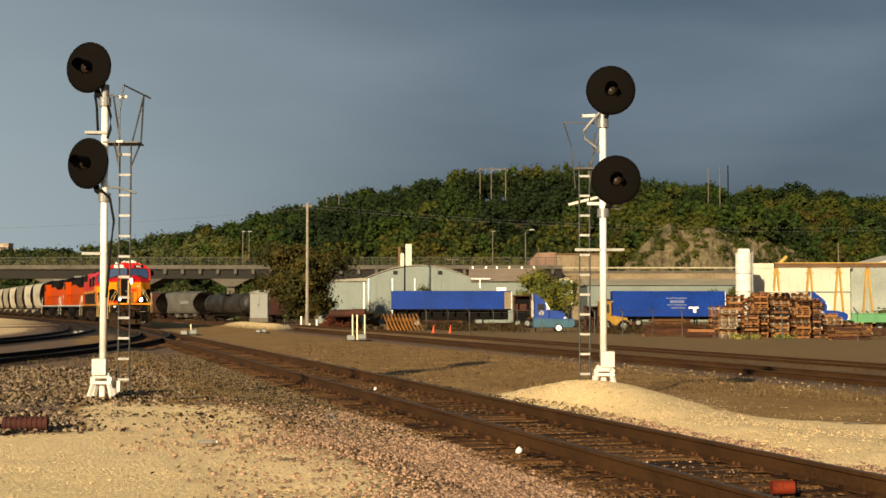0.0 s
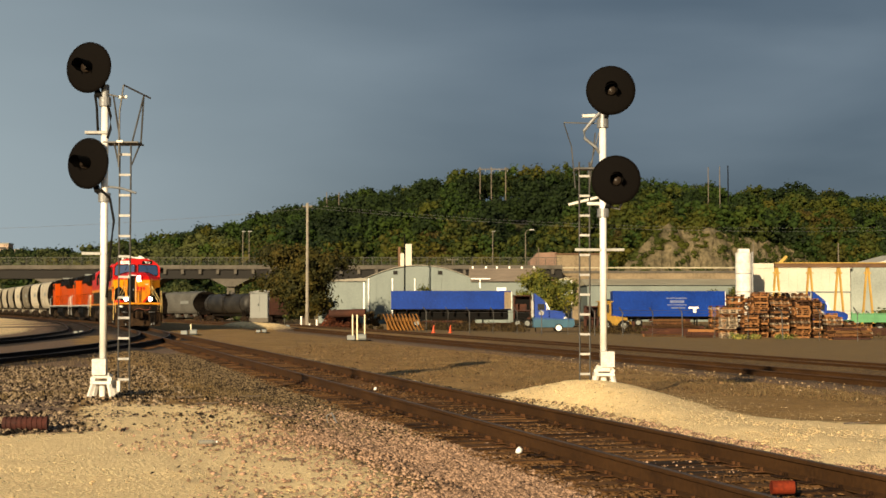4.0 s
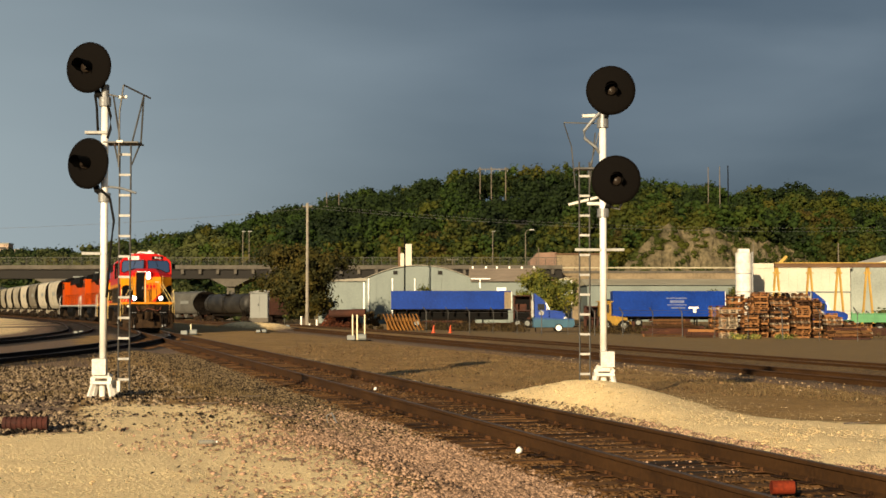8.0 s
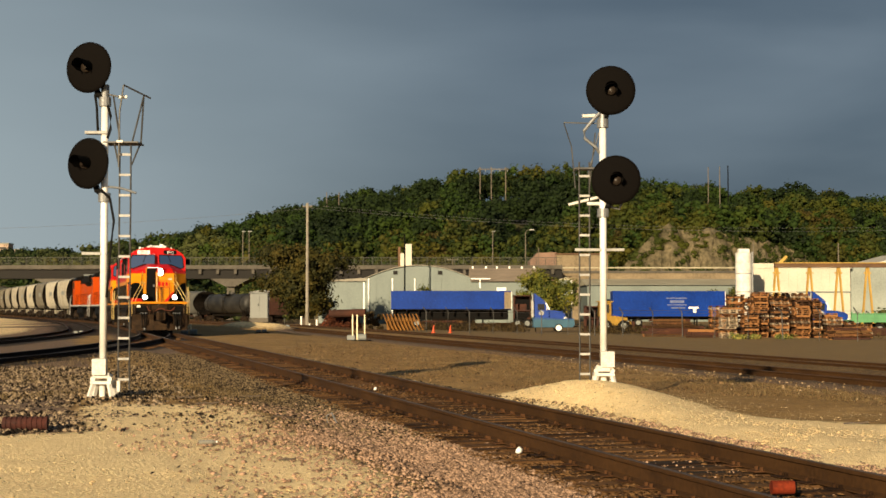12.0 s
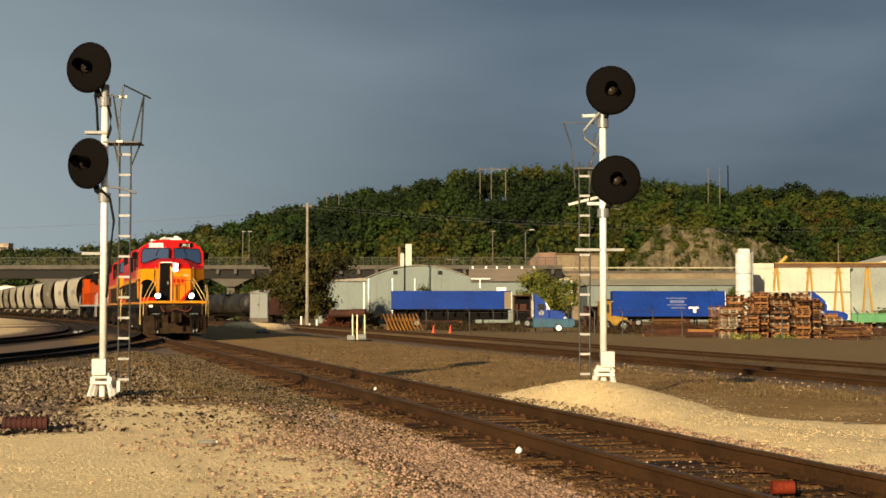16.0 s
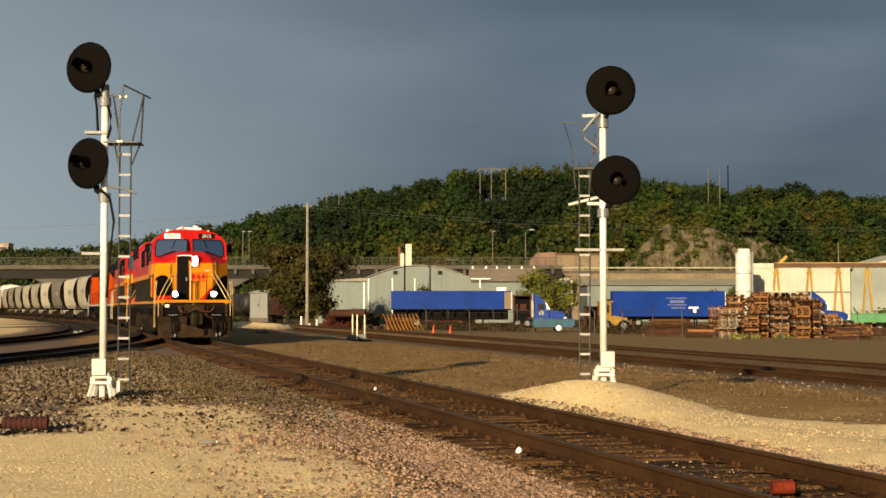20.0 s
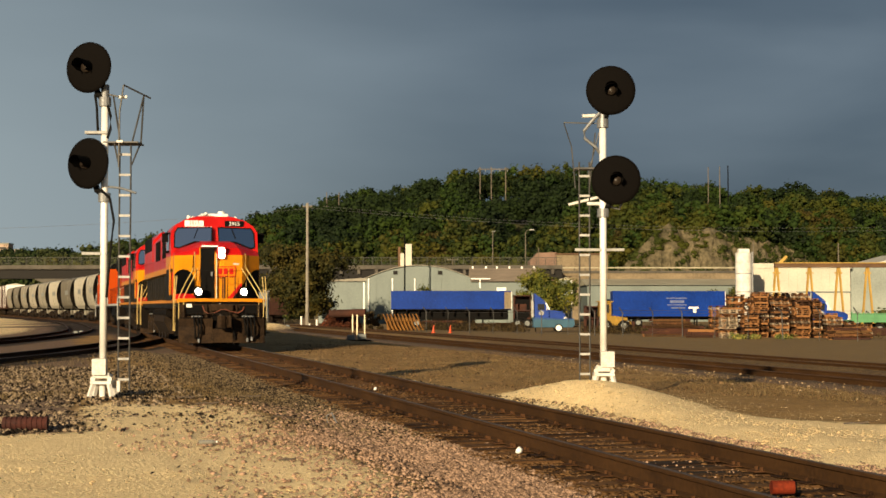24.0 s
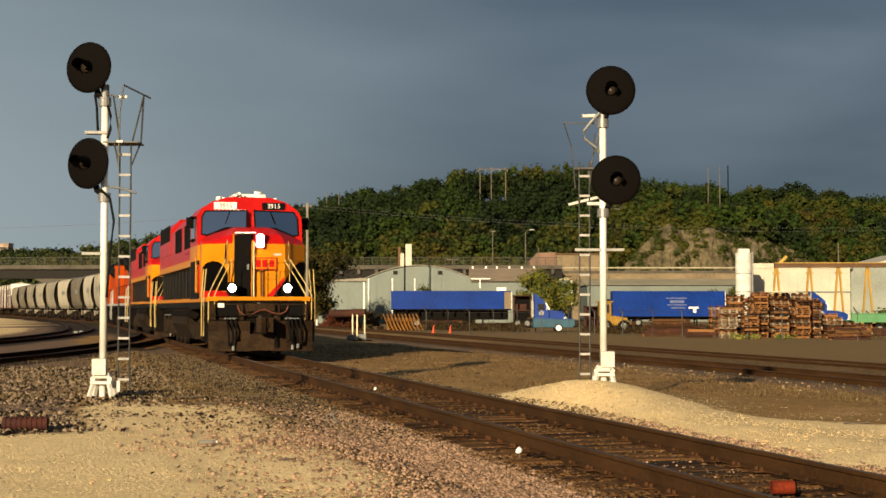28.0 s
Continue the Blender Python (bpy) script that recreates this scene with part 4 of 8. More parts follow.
def make_right_signal():
    b = (2.60, 25.2, 0.11)
    sg = make_signal("railway_signal", b, [(4.78, (0.12, -0.15), (-0.06, -1.0, 0.02)), (3.32, (0.20, -0.15), (-0.06, -1.0, 0.02))],
                     [(2.19, -0.46, 0.34, 0.05)], (-0.30, 3.62, 0.02, 0.165, 0.02),
                     "white mast signal with two round black heads, on pale gravel", 0.05)
    part("grating", boxes((-0.46, 0.02, -0.05, 0.25, 3.50, 3.53)), M["ladder_steel"], sg, "steel grating platform")
    part("top_arm", rods(((-0.33, 0, 4.37), (0, 0, 4.38), 0.03)), M["white_paint"], sg)
    part("lower_arm", rods(((-0.55, 0.1, 2.93), (-0.02, 0, 3.06), 0.024)), M["white_paint"], sg)
    part("lower_arm", rods(((-0.26, 0, 2.94), (0.0, 0, 2.94), 0.028)), M["white_paint"], sg)
    part("conduit", tube([(-0.05, -0.05, 4.42), (-0.18, -0.06, 4.28), (-0.31, -0.06, 4.12), (-0.30, -0.06, 4.0), (-0.12, -0.05, 3.86), (-0.05, 0, 3.76)], 0.027), M["galvanised"], sg, "bent grey conduit")
    for a, c in [((-0.63, 0.05, 4.27), (-0.1, 0, 4.25)), ((-0.63, 0.05, 4.27), (-0.50, 0.1, 3.88)), ((-0.50, 0.1, 3.88), (-0.44, 0.1, 3.2)), ((-0.12, 0, 4.1), (-0.22, 0, 3.2)), ((-0.06, 0, 4.1), (-0.24, 0.05, 3.4))]:
        part("cage_rail", rods((a, c, 0.010), n=6), M["ladder_steel"], sg, "thin steel cage rail")
    part("cable", tube([(0.1, 0.1, 2.9), (0.28, 0.1, 2.86), (0.35, 0.1, 3.05), (0.33, 0.1, 3.25)], 0.018), M["galvanised"], sg, "looped cable")
    part("valve", boxes((-0.12, 0.1, -0.16, -0.06, 0.22, 0.32), bevel=0.02), M["white_paint"], sg)


make_left_signal()
make_right_signal()


# ---------------------------------------------------------------- rolling stock: y runs back from the front coupler, z up from the rail
def wheelset(parent, y, r=0.53, x=0.755):
    bm = bmesh.new()
    for sx in (-1, 1):
        rod(bm, (sx * (x - 0.06), 0, 0), (sx * (x + 0.07), 0, 0), r, 24)
        rod(bm, (sx * (x + 0.07), 0, 0), (sx * (x + 0.09), 0, 0), r * 0.8, 24, r * 0.72)
        for k in range(4):
            a = k * math.pi / 2
            box(bm, sx * (x + 0.085) - 0.012, sx * (x + 0.085) + 0.012, math.cos(a) * r * 0.45 - 0.05, math.cos(a) * r * 0.45 + 0.05, math.sin(a) * r * 0.45 - 0.05, math.sin(a) * r * 0.45 + 0.05)
    rod(bm, (-x, 0, 0), (x, 0, 0), 0.09, 10)
    ob = part("wheelset", bm, M["wheel_steel"], parent, "", False)
    ob.location = (0, y, r)
    ROLLING.append((ob, r))
    return ob


ROLLING = []


def loco_truck(parent, yc):
    tr = part("truck", boxes((-0.9, 0.9, yc - 0.5, yc + 0.5, 0.75, 1.1), bevel=0.04), M["truck_dust"], parent, "dusty three-axle truck")
    for sx in (-1, 1):
        prof = [(yc - 2.5, 0.55), (yc - 2.5, 0.95), (yc - 1.4, 1.05), (yc - 0.7, 0.85), (yc + 0.7, 0.85), (yc + 1.4, 1.05), (yc + 2.5, 0.95), (yc + 2.5, 0.55), (yc + 1.3, 0.62), (yc + 0.7, 0.45), (yc - 0.7, 0.45), (yc - 1.3, 0.62)]
        x0, x1 = sorted((sx * 1.02, sx * 1.18))
        side = part("side_frame", prism(prof, x0, x1, "x"), M["truck_dust"], tr)
        for dy in (-1.85, 0, 1.85):
            part("axle_box", boxes((sx * 1.2 - 0.12, sx * 1.2 + 0.12, yc + dy - 0.22, yc + dy + 0.22, 0.36, 0.72), bevel=0.03), M["truck_dust"], side)
        for dy in (-0.92, 0.92):
            part("spring", rods(((sx * 1.22, yc + dy, 0.5), (sx * 1.22, yc + dy, 0.9), 0.11), n=12), M["truck_dust"], side)
    for dy in (-1.85, 0, 1.85):
        wheelset(tr, yc + dy)


def steps(parent, y, out, paint):
    """A corner stair with its two grab rails."""
    st = part("steps", boxes(*[(min(out * 1.25, out * 1.56), max(out * 1.25, out * 1.56), y - 0.28, y + 0.28, z, z + 0.04) for z in (0.42, 0.75, 1.08)]), M["underframe"], parent)
    for dy in (-0.30, 0.30):
        part("stringer", boxes((min(out * 1.25, out * 1.56), max(out * 1.25, out * 1.56), y + dy - 0.015, y + dy + 0.015, 0.38, 1.4)), M["underframe"], st)
        part("grab_rail", tube([(out * 1.58, y + dy, 0.55), (out * 1.58, y + dy, 1.7), (out * 1.52, y + dy * 1.2, 2.45)], 0.016, 6), paint, st, "pale grab rail")


def side_rails(parent, x, y0, y1, paint, step=1.25):
    top = part("handrail", rods(((x, y0, 2.62), (x, y1, 2.62), 0.017), n=6), paint, parent, "long pale handrail")
    n = int((y1 - y0) / step)
    for i in range(n + 1):
        y = y0 + (y1 - y0) * i / n
        part("stanchion", rods(((x, y, 1.6), (x, y, 2.63), 0.010), n=6), paint, top)


def text_mesh(words, size, material, name="lettering"):
    cu = bpy.data.curves.new(name, "FONT")
    cu.body = words
    cu.size = size
    cu.align_x = "CENTER"
    cu.align_y = "CENTER"
    cu.extrude = 0.004
    tmp = bpy.data.objects.new(name, cu)
    scene.collection.objects.link(tmp)
    me = bpy.data.meshes.new_from_object(tmp)
    bpy.data.objects.remove(tmp)
    me.materials.clear()
    me.materials.append(material)
    return new(name, me)


def make_belle(name, lead=True):
    """Red, yellow and dark six-axle diesel with a wide nose."""
    lo = empty(name, Matrix(), "red and yellow six-axle diesel locomotive with a dark skirt, headlights lit" if lead else "red and yellow six-axle diesel locomotive with a dark skirt, coupled second",
               "locomotive", "locomotives")
    red, yel, dark = M["red_paint"], M["yellow_paint"], M["belle_dark"]
    part("frame", boxes((-1.47, 1.47, 1.06, 21.8, 1.32, 1.50), bevel=0.02), dark, lo)
    for x0, x1 in ((-1.52, -1.47), (1.47, 1.52)):
        part("sill", boxes((x0, x1, 1.05, 21.83, 1.52, 1.64)), yel, lo, "yellow sill stripe")
    part("front_sill", boxes((-1.50, 1.42, 0.98, 1.06, 1.54, 1.67), bevel=0.01), yel, lo, "yellow front sill")
    part("anticlimber", boxes((-1.2, 1.2, 0.90, 0.98, 1.50, 1.56), bevel=0.01), M["underframe"], lo, "dark ribbed anticlimber")
    part("rear_sill", boxes((-1.55, 1.55, 21.8, 21.88, 1.46, 1.64), bevel=0.01), yel, lo, "yellow rear sill")
    part("deck", boxes((-1.46, 1.46, 1.06, 21.8, 1.50, 1.615)), dark, lo)
    part("fuel_tank", prism([(-1.4, 1.3), (1.4, 1.3), (1.45, 0.8), (1.2, 0.35), (-1.2, 0.35), (-1.45, 0.8)], 8.0, 14.2), M["truck_dust"], lo, "dusty fuel tank")
    for sx in (-1, 1):
        part("air_reservoir", rods(((sx * 1.3, 7.2, 1.15), (sx * 1.3, 14.6, 1.15), 0.16), n=12), M["underframe"], lo)
    # nose: a yellow box with chamfered corners, black fields edged in yellow, red above
    plan = [(-1.50, 3.3), (-1.50, 2.55), (-0.80, 1.75), (0.80, 1.75), (1.50, 2.55), (1.50, 3.3)]
    nose = part("nose", prism(plan, 1.615, 2.72, "z"), yel, lo, "yellow chamfered nose")
    part("nose_band", prism([(x * 1.004, y - 0.01 if y < 3 else y) for x, y in plan], 2.72, 3.20, "z"), yel, lo, "yellow nose band")
    inner = [(-1.50, 3.3, 3.30), (-1.44, 2.85, 3.34), (-0.70, 1.98, 3.46), (0.70, 1.98, 3.46), (1.44, 2.85, 3.34), (1.50, 3.3, 3.30)]
    top = [(-1.47, 3.4, 3.40), (-1.36, 3.2, 3.43), (-0.58, 2.5, 3.66), (0.58, 2.5, 3.66), (1.36, 3.2, 3.43), (1.47, 3.4, 3.40)]
    back = [(-1.47, 3.45, 3.42), (-1.30, 3.4, 3.48), (-0.50, 3.1, 3.74), (0.50, 3.1, 3.74), (1.30, 3.4, 3.48), (1.47, 3.45, 3.42)]
    part("nose_top", loft([[(x, y, 3.20) for x, y in plan], inner, top, back]), red, lo, "rounded red nose top")

    def on_chamfer(outline, side, proud):
        """A flat sheet on a nose corner: outline in shares of its width (0 at the front edge) and heights."""
        bm = bmesh.new()
        nx, ny = side * 0.752, -0.659
        rings = []
        for lift in (proud, proud - 0.02):
            rings.append([bm.verts.new((side * (0.80 + 0.70 * a) + nx * lift, 1.75 + 0.80 * a + ny * lift, z)) for a, z in outline])
        n = len(outline)
        for i in range(n):
            bm.faces.new((rings[0][i], rings[0][(i + 1) % n], rings[1][(i + 1) % n], rings[1][i]))
        bm.faces.new(rings[0])
        bm.faces.new(rings[1][::-1])
        bmesh.ops.recalc_face_normals(bm, faces=bm.faces[:])
        return bm
    arch = [(0.06, 1.84), (0.95, 1.84), (0.97, 2.52), (0.85, 2.64), (0.62, 2.70), (0.40, 2.68), (0.20, 2.56), (0.06, 2.36)]
    part("corner_field", on_chamfer(arch, -1, 0.012), dark, nose, "black field with an arched top")
    part("corner_stripe", on_chamfer([(0.02, 1.66), (0.98, 1.66), (0.98, 1.82), (0.5, 1.86), (0.02, 1.80)], -1, 0.014), red, nose, "red stripe along the foot")
    part("corner_field", on_chamfer([(0.0, 1.66), (0.98, 1.66), (0.98, 2.70), (0.70, 2.68), (0.35, 2.48), (0.0, 2.12)], 1, 0.012), dark, nose, "black field with a sloping top")
    part("nose_flash", prism([(0.46, 1.66), (0.80, 1.66), (0.80, 2.12)], 1.736, 1.748), dark, nose, "dark slanting flash")
    part("nose_flash", prism([(0.26, 1.66), (0.45, 1.66), (0.79, 2.12), (0.79, 2.24)], 1.735, 1.747), red, nose, "red slanting flash")
    # No opening is cut: a black slab stands for the doorway's shade.
    door = part("nose_door", boxes((-0.66, -0.17, 1.715, 1.77, 1.66, 3.44), bevel=0.01), M["dark_gap"], nose, "black slab for the shaded open nose doorway")
    bm = bmesh.new()
    for b in ((-0.70, -0.66, 1.70, 1.78, 1.64, 3.46), (-0.17, -0.12, 1.66, 1.78, 1.64, 3.30)):
        box(bm, *b, bevel=0.006)
    part("door_frame", bm, yel, door, "yellow door frame")
    part("door_edge", boxes((-0.125, -0.095, 1.60, 1.72, 1.66, 3.25), bevel=0.006), M["post_cream"], door, "pale edge of the open door")
    part("door_header", boxes((-0.62, -0.06, 1.62, 2.1, 3.48, 3.53), bevel=0.01), M["number_white"], door, "sunlit white door header")
    part("door_handle", boxes((-0.30, -0.24, 1.69, 1.715, 2.45, 2.60)), M["galvanised"], door)
    part("interior_shape", boxes((-0.36, -0.22, 1.70, 1.715, 2.85, 3.10), bevel=0.006), M["underframe"], door)
    # emblem on the nose: red shapes framed in red on a yellow plate
    badge = part("emblem", boxes((-0.08, 0.56, 1.69, 1.75, 2.44, 2.80), bevel=0.01), yel, nose, "yellow plate with red shapes")
    part("emblem_frame", boxes((-0.08, 0.56, 1.682, 1.69, 2.77, 2.80), (-0.08, 0.56, 1.682, 1.69, 2.44, 2.47), (0.535, 0.56, 1.682, 1.69, 2.47, 2.77)), red, badge)
    for x in (-0.05, 0.14, 0.34):
        part("emblem_bar", boxes((x, x + 0.15, 1.680, 1.69, 2.52, 2.73), bevel=0.004), red, badge)
    for x in (0.10, 0.16, 0.54):
        part("nose_seam", boxes((x, x + 0.035, 1.735, 1.75, 1.66, 2.42)), M["rust_dark"], nose)
    part("nose_plate", boxes((0.48, 0.70, 1.738, 1.75, 2.86, 2.92)), M["arm_grey"], nose)
    part("sand_filler", boxes((0.86, 1.0, 2.2, 2.3, 3.10, 3.22), bevel=0.02), M["dark_gap"], nose)
    for x, z0, z1 in ((-0.86, 2.62, 3.30), (-0.74, 1.75, 2.62), (0.92, 2.75, 3.28), (0.96, 2.10, 2.70)):
        y = 1.75 + max(0.0, (abs(x) - 0.80)) * 1.14 - 0.07
        part("nose_grab", tube([(x, y + 0.07, z0), (x, y, z0 + 0.03), (x, y, z1 - 0.03), (x, y + 0.07, z1)], 0.015, 6), M["rail_yellow"], nose, "pale grab iron")
    part("nose_grab", tube([(-0.92, 1.80, 2.62), (-0.92, 1.76, 2.7), (-0.90, 1.8, 3.1), (-0.86, 1.9, 3.25)], 0.018, 6), M["loco_black"], nose)
    # headlight
    hl = part("headlight_box", boxes((-0.08, 0.22, 1.62, 2.2, 3.06, 3.50), bevel=0.03), red, lo)
    for z in (3.18, 3.36):
        bm = bmesh.new()
        rod(bm, (0.07, 1.60, z), (0.07, 1.63, z), 0.105, 20)
        part("headlight", bm, M["headlight"] if lead else M["lens_dark"], hl, "bright headlight" if lead else "")
    # cab
    part("cab_base", boxes((-1.55, 1.55, 3.3, 5.7, 1.615, 2.75)), dark, lo)
    part("cab_band", boxes((-1.56, 1.56, 3.3, 5.71, 2.75, 3.20)), yel, lo, "yellow cab band")
    out = [(-1.56, 3.20), (1.56, 3.20), (1.56, 4.08), (1.42, 4.30), (1.10, 4.52), (0.62, 4.66), (-0.62, 4.66), (-1.10, 4.52), (-1.42, 4.30), (-1.56, 4.08)]
    cab = part("cab", loft([[(x, 3.30, z) for x, z in out[:1]] + [(x, 3.30 + (z - 3.2) * 0.22, z) for x, z in out[1:]], [(x, 5.7, z) for x, z in out]]), red, lo, "red cab with rounded roof")
    for sx in (-1, 1):
        pane = [(sx * 0.13, 3.72), (sx * 0.11, 4.24), (sx * 1.32, 4.22), (sx * 1.42, 4.04), (sx * 1.44, 3.53), (sx * 1.28, 3.50), (sx * 0.74, 3.72)]
        bm = bmesh.new()
        f = [[bm.verts.new((x, 3.30 + (z - 3.2) * 0.22 - d - 0.16 * (1.42 - abs(x)) * (1 if d else 0), z)) for x, z in pane] for d in (0.03, 0.0)]
        n = len(pane)
        for i in range(n):
            bm.faces.new((f[0][i], f[0][(i + 1) % n], f[1][(i + 1) % n], f[1][i]))
        bm.faces.new(f[0])
        bmesh.ops.recalc_face_normals(bm, faces=bm.faces[:])
        ws = part("windscreen", bm, M["screen_glass"], cab, "slanted windscreen pane")
        bm = bmesh.new()
        pts = [Vector((x, 3.30 + (z - 3.2) * 0.22 - 0.03 - 0.16 * (1.42 - abs(x)), z)) for x, z in pane]
        for i in range(n):
            rod(bm, pts[i], pts[(i + 1) % n], 0.022, 6)
        part("gasket", bm, M["dark_gap"], ws, "black rubber gasket")
        bm = bmesh.new()
        rod(bm, (sx * 0.6, 3.34, 4.24), (sx * 0.75, 3.27, 3.85), 0.012, 6)
        part("wiper", bm, M["dark_gap"], ws)
        # the left board is white: sun glare is put into its colour
        nb = part("number_board", boxes((sx * 0.72 - 0.34, sx * 0.72 + 0.34, 3.50, 3.62, 4.29, 4.50), bevel=0.01), M["dark_gap"] if sx > 0 else M["number_white"], cab, "black number board" if sx > 0 else "number board coloured white for sun glare")
        if lead:
            t = text_mesh("3915", 0.20, M["number_white"] if sx > 0 else M["cabinet_grey"], "road_number")
            t.parent = nb
            t.matrix_world = pose(sx * 0.72, 3.493, 4.39, 90, 0, 0)
        part("cab_window", boxes((sx * 1.565 - 0.012, sx * 1.565 + 0.012, 4.1, 5.3, 3.45, 4.0)), M["cab_glass"], cab)
        mr = part("mirror", boxes((sx * 1.62, sx * 1.62 + sx * 0.22, 3.85, 3.95, 3.72, 4.05) if sx > 0 else (sx * 1.84, sx * 1.62, 3.85, 3.95, 3.72, 4.05)), M["dark_gap"], cab)
        part("cab_grab", rods(((sx * 1.6, 3.4, 1.8), (sx * 1.6, 3.4, 2.9), 0.016)), yel, cab)
        part("armrest", boxes((sx * 1.6 - 0.05, sx * 1.6 + 0.05, 4.1, 5.0, 3.36, 3.42)), M["dark_gap"], cab)
    part("side_emblem", boxes((-1.575, -1.55, 3.36, 3.80, 1.80, 2.62), bevel=0.004), yel, lo, "yellow framed panel on the cab side")
    part("side_emblem_face", boxes((-1.585, -1.575, 3.42, 3.74, 1.88, 2.54)), red, lo, "red panel on the cab side")
    part("cab_front_panel", boxes((-1.53, -1.49, 3.20, 3.30, 1.80, 2.62), bevel=0.004), red, lo, "red corner panel")
    for i in range(9):
        part("reflector", boxes((-1.05 + i * 0.11, -1.01 + i * 0.11, 3.36, 3.40, 4.255, 4.28)), M["number_white"], cab)
    part("eyebrow", boxes((-1.75, -1.58, 3.45, 4.3, 4.02, 4.06), bevel=0.01), M["dark_gap"], cab, "black awning over the cab window")
    part("eyebrow", boxes((1.58, 1.75, 3.45, 4.3, 4.02, 4.06), bevel=0.01), M["dark_gap"], cab, "black awning over the cab window")
    part("horn", rods(((-0.3, 4.4, 4.74), (-0.3, 4.0, 4.74), 0.06), n=10), M["number_white"], cab)
    part("roof_unit", boxes((-0.45, 0.55, 3.9, 5.2, 4.64, 4.78), bevel=0.04), M["number_white"], cab, "pale roof air conditioner")
    part("antenna_dome", rods(((0.3, 4.0, 4.76), (0.3, 4.0, 4.86), 0.12), n=14), M["number_white"], cab)
    part("bell_bracket", boxes((-0.95, -0.82, 3.9, 4.1, 4.5, 4.7), bevel=0.02), M["number_white"], cab)
    for dx, dz in ((0.0, 0.0), (0.12, 0.05), (0.24, 0.0)):
        part("horn", rods(((-0.42 + dx, 3.62, 4.72 + dz), (-0.42 + dx, 4.0, 4.72 + dz), 0.045), n=10), M["number_white"], cab, "pale horn trumpet")
    for x in (-0.9, -0.75, 0.8):
        part("roof_lamp", rods(((x, 3.75, 4.5), (x, 3.75, 4.66), 0.05)), M["number_white"], cab)
    # hood, in three stripes, with wider intake and radiator housings
    part("hood_base", boxes((-1.32, 1.32, 5.7, 20.6, 1.615, 2.62)), dark, lo)
    part("hood_band", boxes((-1.47, 1.47, 5.72, 20.6, 2.62, 2.86)), yel, lo, "yellow hood band")
    hood = part("hood", prism([(-1.45, 2.86), (1.45, 2.86), (1.45, 4.05), (1.08, 4.46), (-1.08, 4.46), (-1.45, 4.05)], 5.72, 20.6), red, lo, "red engine hood")
    part("intake_housing", prism([(-1.475, 3.1), (1.475, 3.1), (1.475, 4.10), (1.10, 4.54), (-1.10, 4.54), (-1.475, 4.10)], 6.3, 9.0), red, hood)
    part("radiator_housing", prism([(-1.475, 3.3), (1.475, 3.3), (1.475, 4.20), (1.12, 4.58), (-1.12, 4.58), (-1.475, 4.20)], 14.6, 20.2), red, hood)
    for sx in (-1, 1):
        for y0, y1 in ((6.5, 8.7), (10.2, 12.4)):
            gr = part("intake_grille", boxes((sx * 1.475 - 0.014, sx * 1.475 + 0.014, y0, y1, 3.25, 4.02)), M["dark_gap"], hood, "black intake grille")
            for k in range(4):
                yy = y0 + (y1 - y0) * (k + 0.5) / 4
                part("slat", boxes((sx * 1.492 - 0.01, sx * 1.492 + 0.01, yy - 0.02, yy + 0.02, 3.25, 4.02)), M["loco_black"], gr)
        part("radiator_grille", boxes((sx * 1.48 - 0.012, sx * 1.48 + 0.012, 15.0, 19.8, 3.8, 4.38)), M["dark_gap"], hood, "black radiator grille")
        for k in range(9):
            y = 6.2 + k * 1.5
            part("hood_door", boxes((sx * 1.33 - 0.012, sx * 1.33 + 0.012, y, y + 1.38, 1.75, 2.5)), dark, hood)
        side_rails(lo, sx * 1.53, 6.0, 20.8, M["rail_drab"])
        steps(lo, 1.45, sx, M["rail_yellow"])
        steps(lo, 21.3, sx, M["rail_yellow"])
    part("exhaust", boxes((-0.35, 0.35, 11.6, 12.8, 4.48, 4.72), bevel=0.03), M["loco_black"], hood)
    for y in (16.2, 18.2):
        part("roof_fan", rods(((0, y, 4.6), (0, y, 4.72), 0.75), n=24), M["loco_black"], hood)
    # front end: pilot, plow, coupler, hoses, ditch lights, rails
    part("pilot", boxes((-1.46, 1.46, 1.0, 1.1, 0.55, 1.50), bevel=0.02), M["plow_dust"], lo, "dusty pilot plate")
    for sx in (-1, 1):
        wing = [(sx * 0.34, 0.56), (sx * 1.47, 0.80), (sx * 1.47, 1.0), (sx * 0.34, 1.0)]
        bm = loft([[(x, y - 0.10, 0.14) for x, y in wing], [(x, y + 0.06, 0.42) for x, y in wing], [(x, min(y + 0.10, 1.0), 0.70) for x, y in wing], [(x, min(y + 0.02, 1.0), 0.98) for x, y in wing]])
        blade = part("snow_plow", bm, M["plow_dust"], lo, "dusty steel plow wing")
        part("plow_edge", boxes((min(sx * 0.36, sx * 1.46), max(sx * 0.36, sx * 1.46), 0.84, 0.98, 0.98, 1.02)), M["underframe"], blade)
        part("ditch_bracket", boxes((sx * 0.79 - 0.10, sx * 0.79 + 0.10, 1.06, 1.2, 1.64, 1.76)), M["underframe"], lo)
        part("pilot_gusset", prism([(0.78, 1.02), (1.0, 1.02), (1.0, 1.46), (0.92, 1.46)], sx * 1.30 - 0.02, sx * 1.30 + 0.02, "x"), M["plow_dust"], lo)
        part("pilot_gusset", prism([(0.78, 1.02), (1.0, 1.02), (1.0, 1.46), (0.92, 1.46)], sx * 0.52 - 0.02, sx * 0.52 + 0.02, "x"), M["plow_dust"], lo)
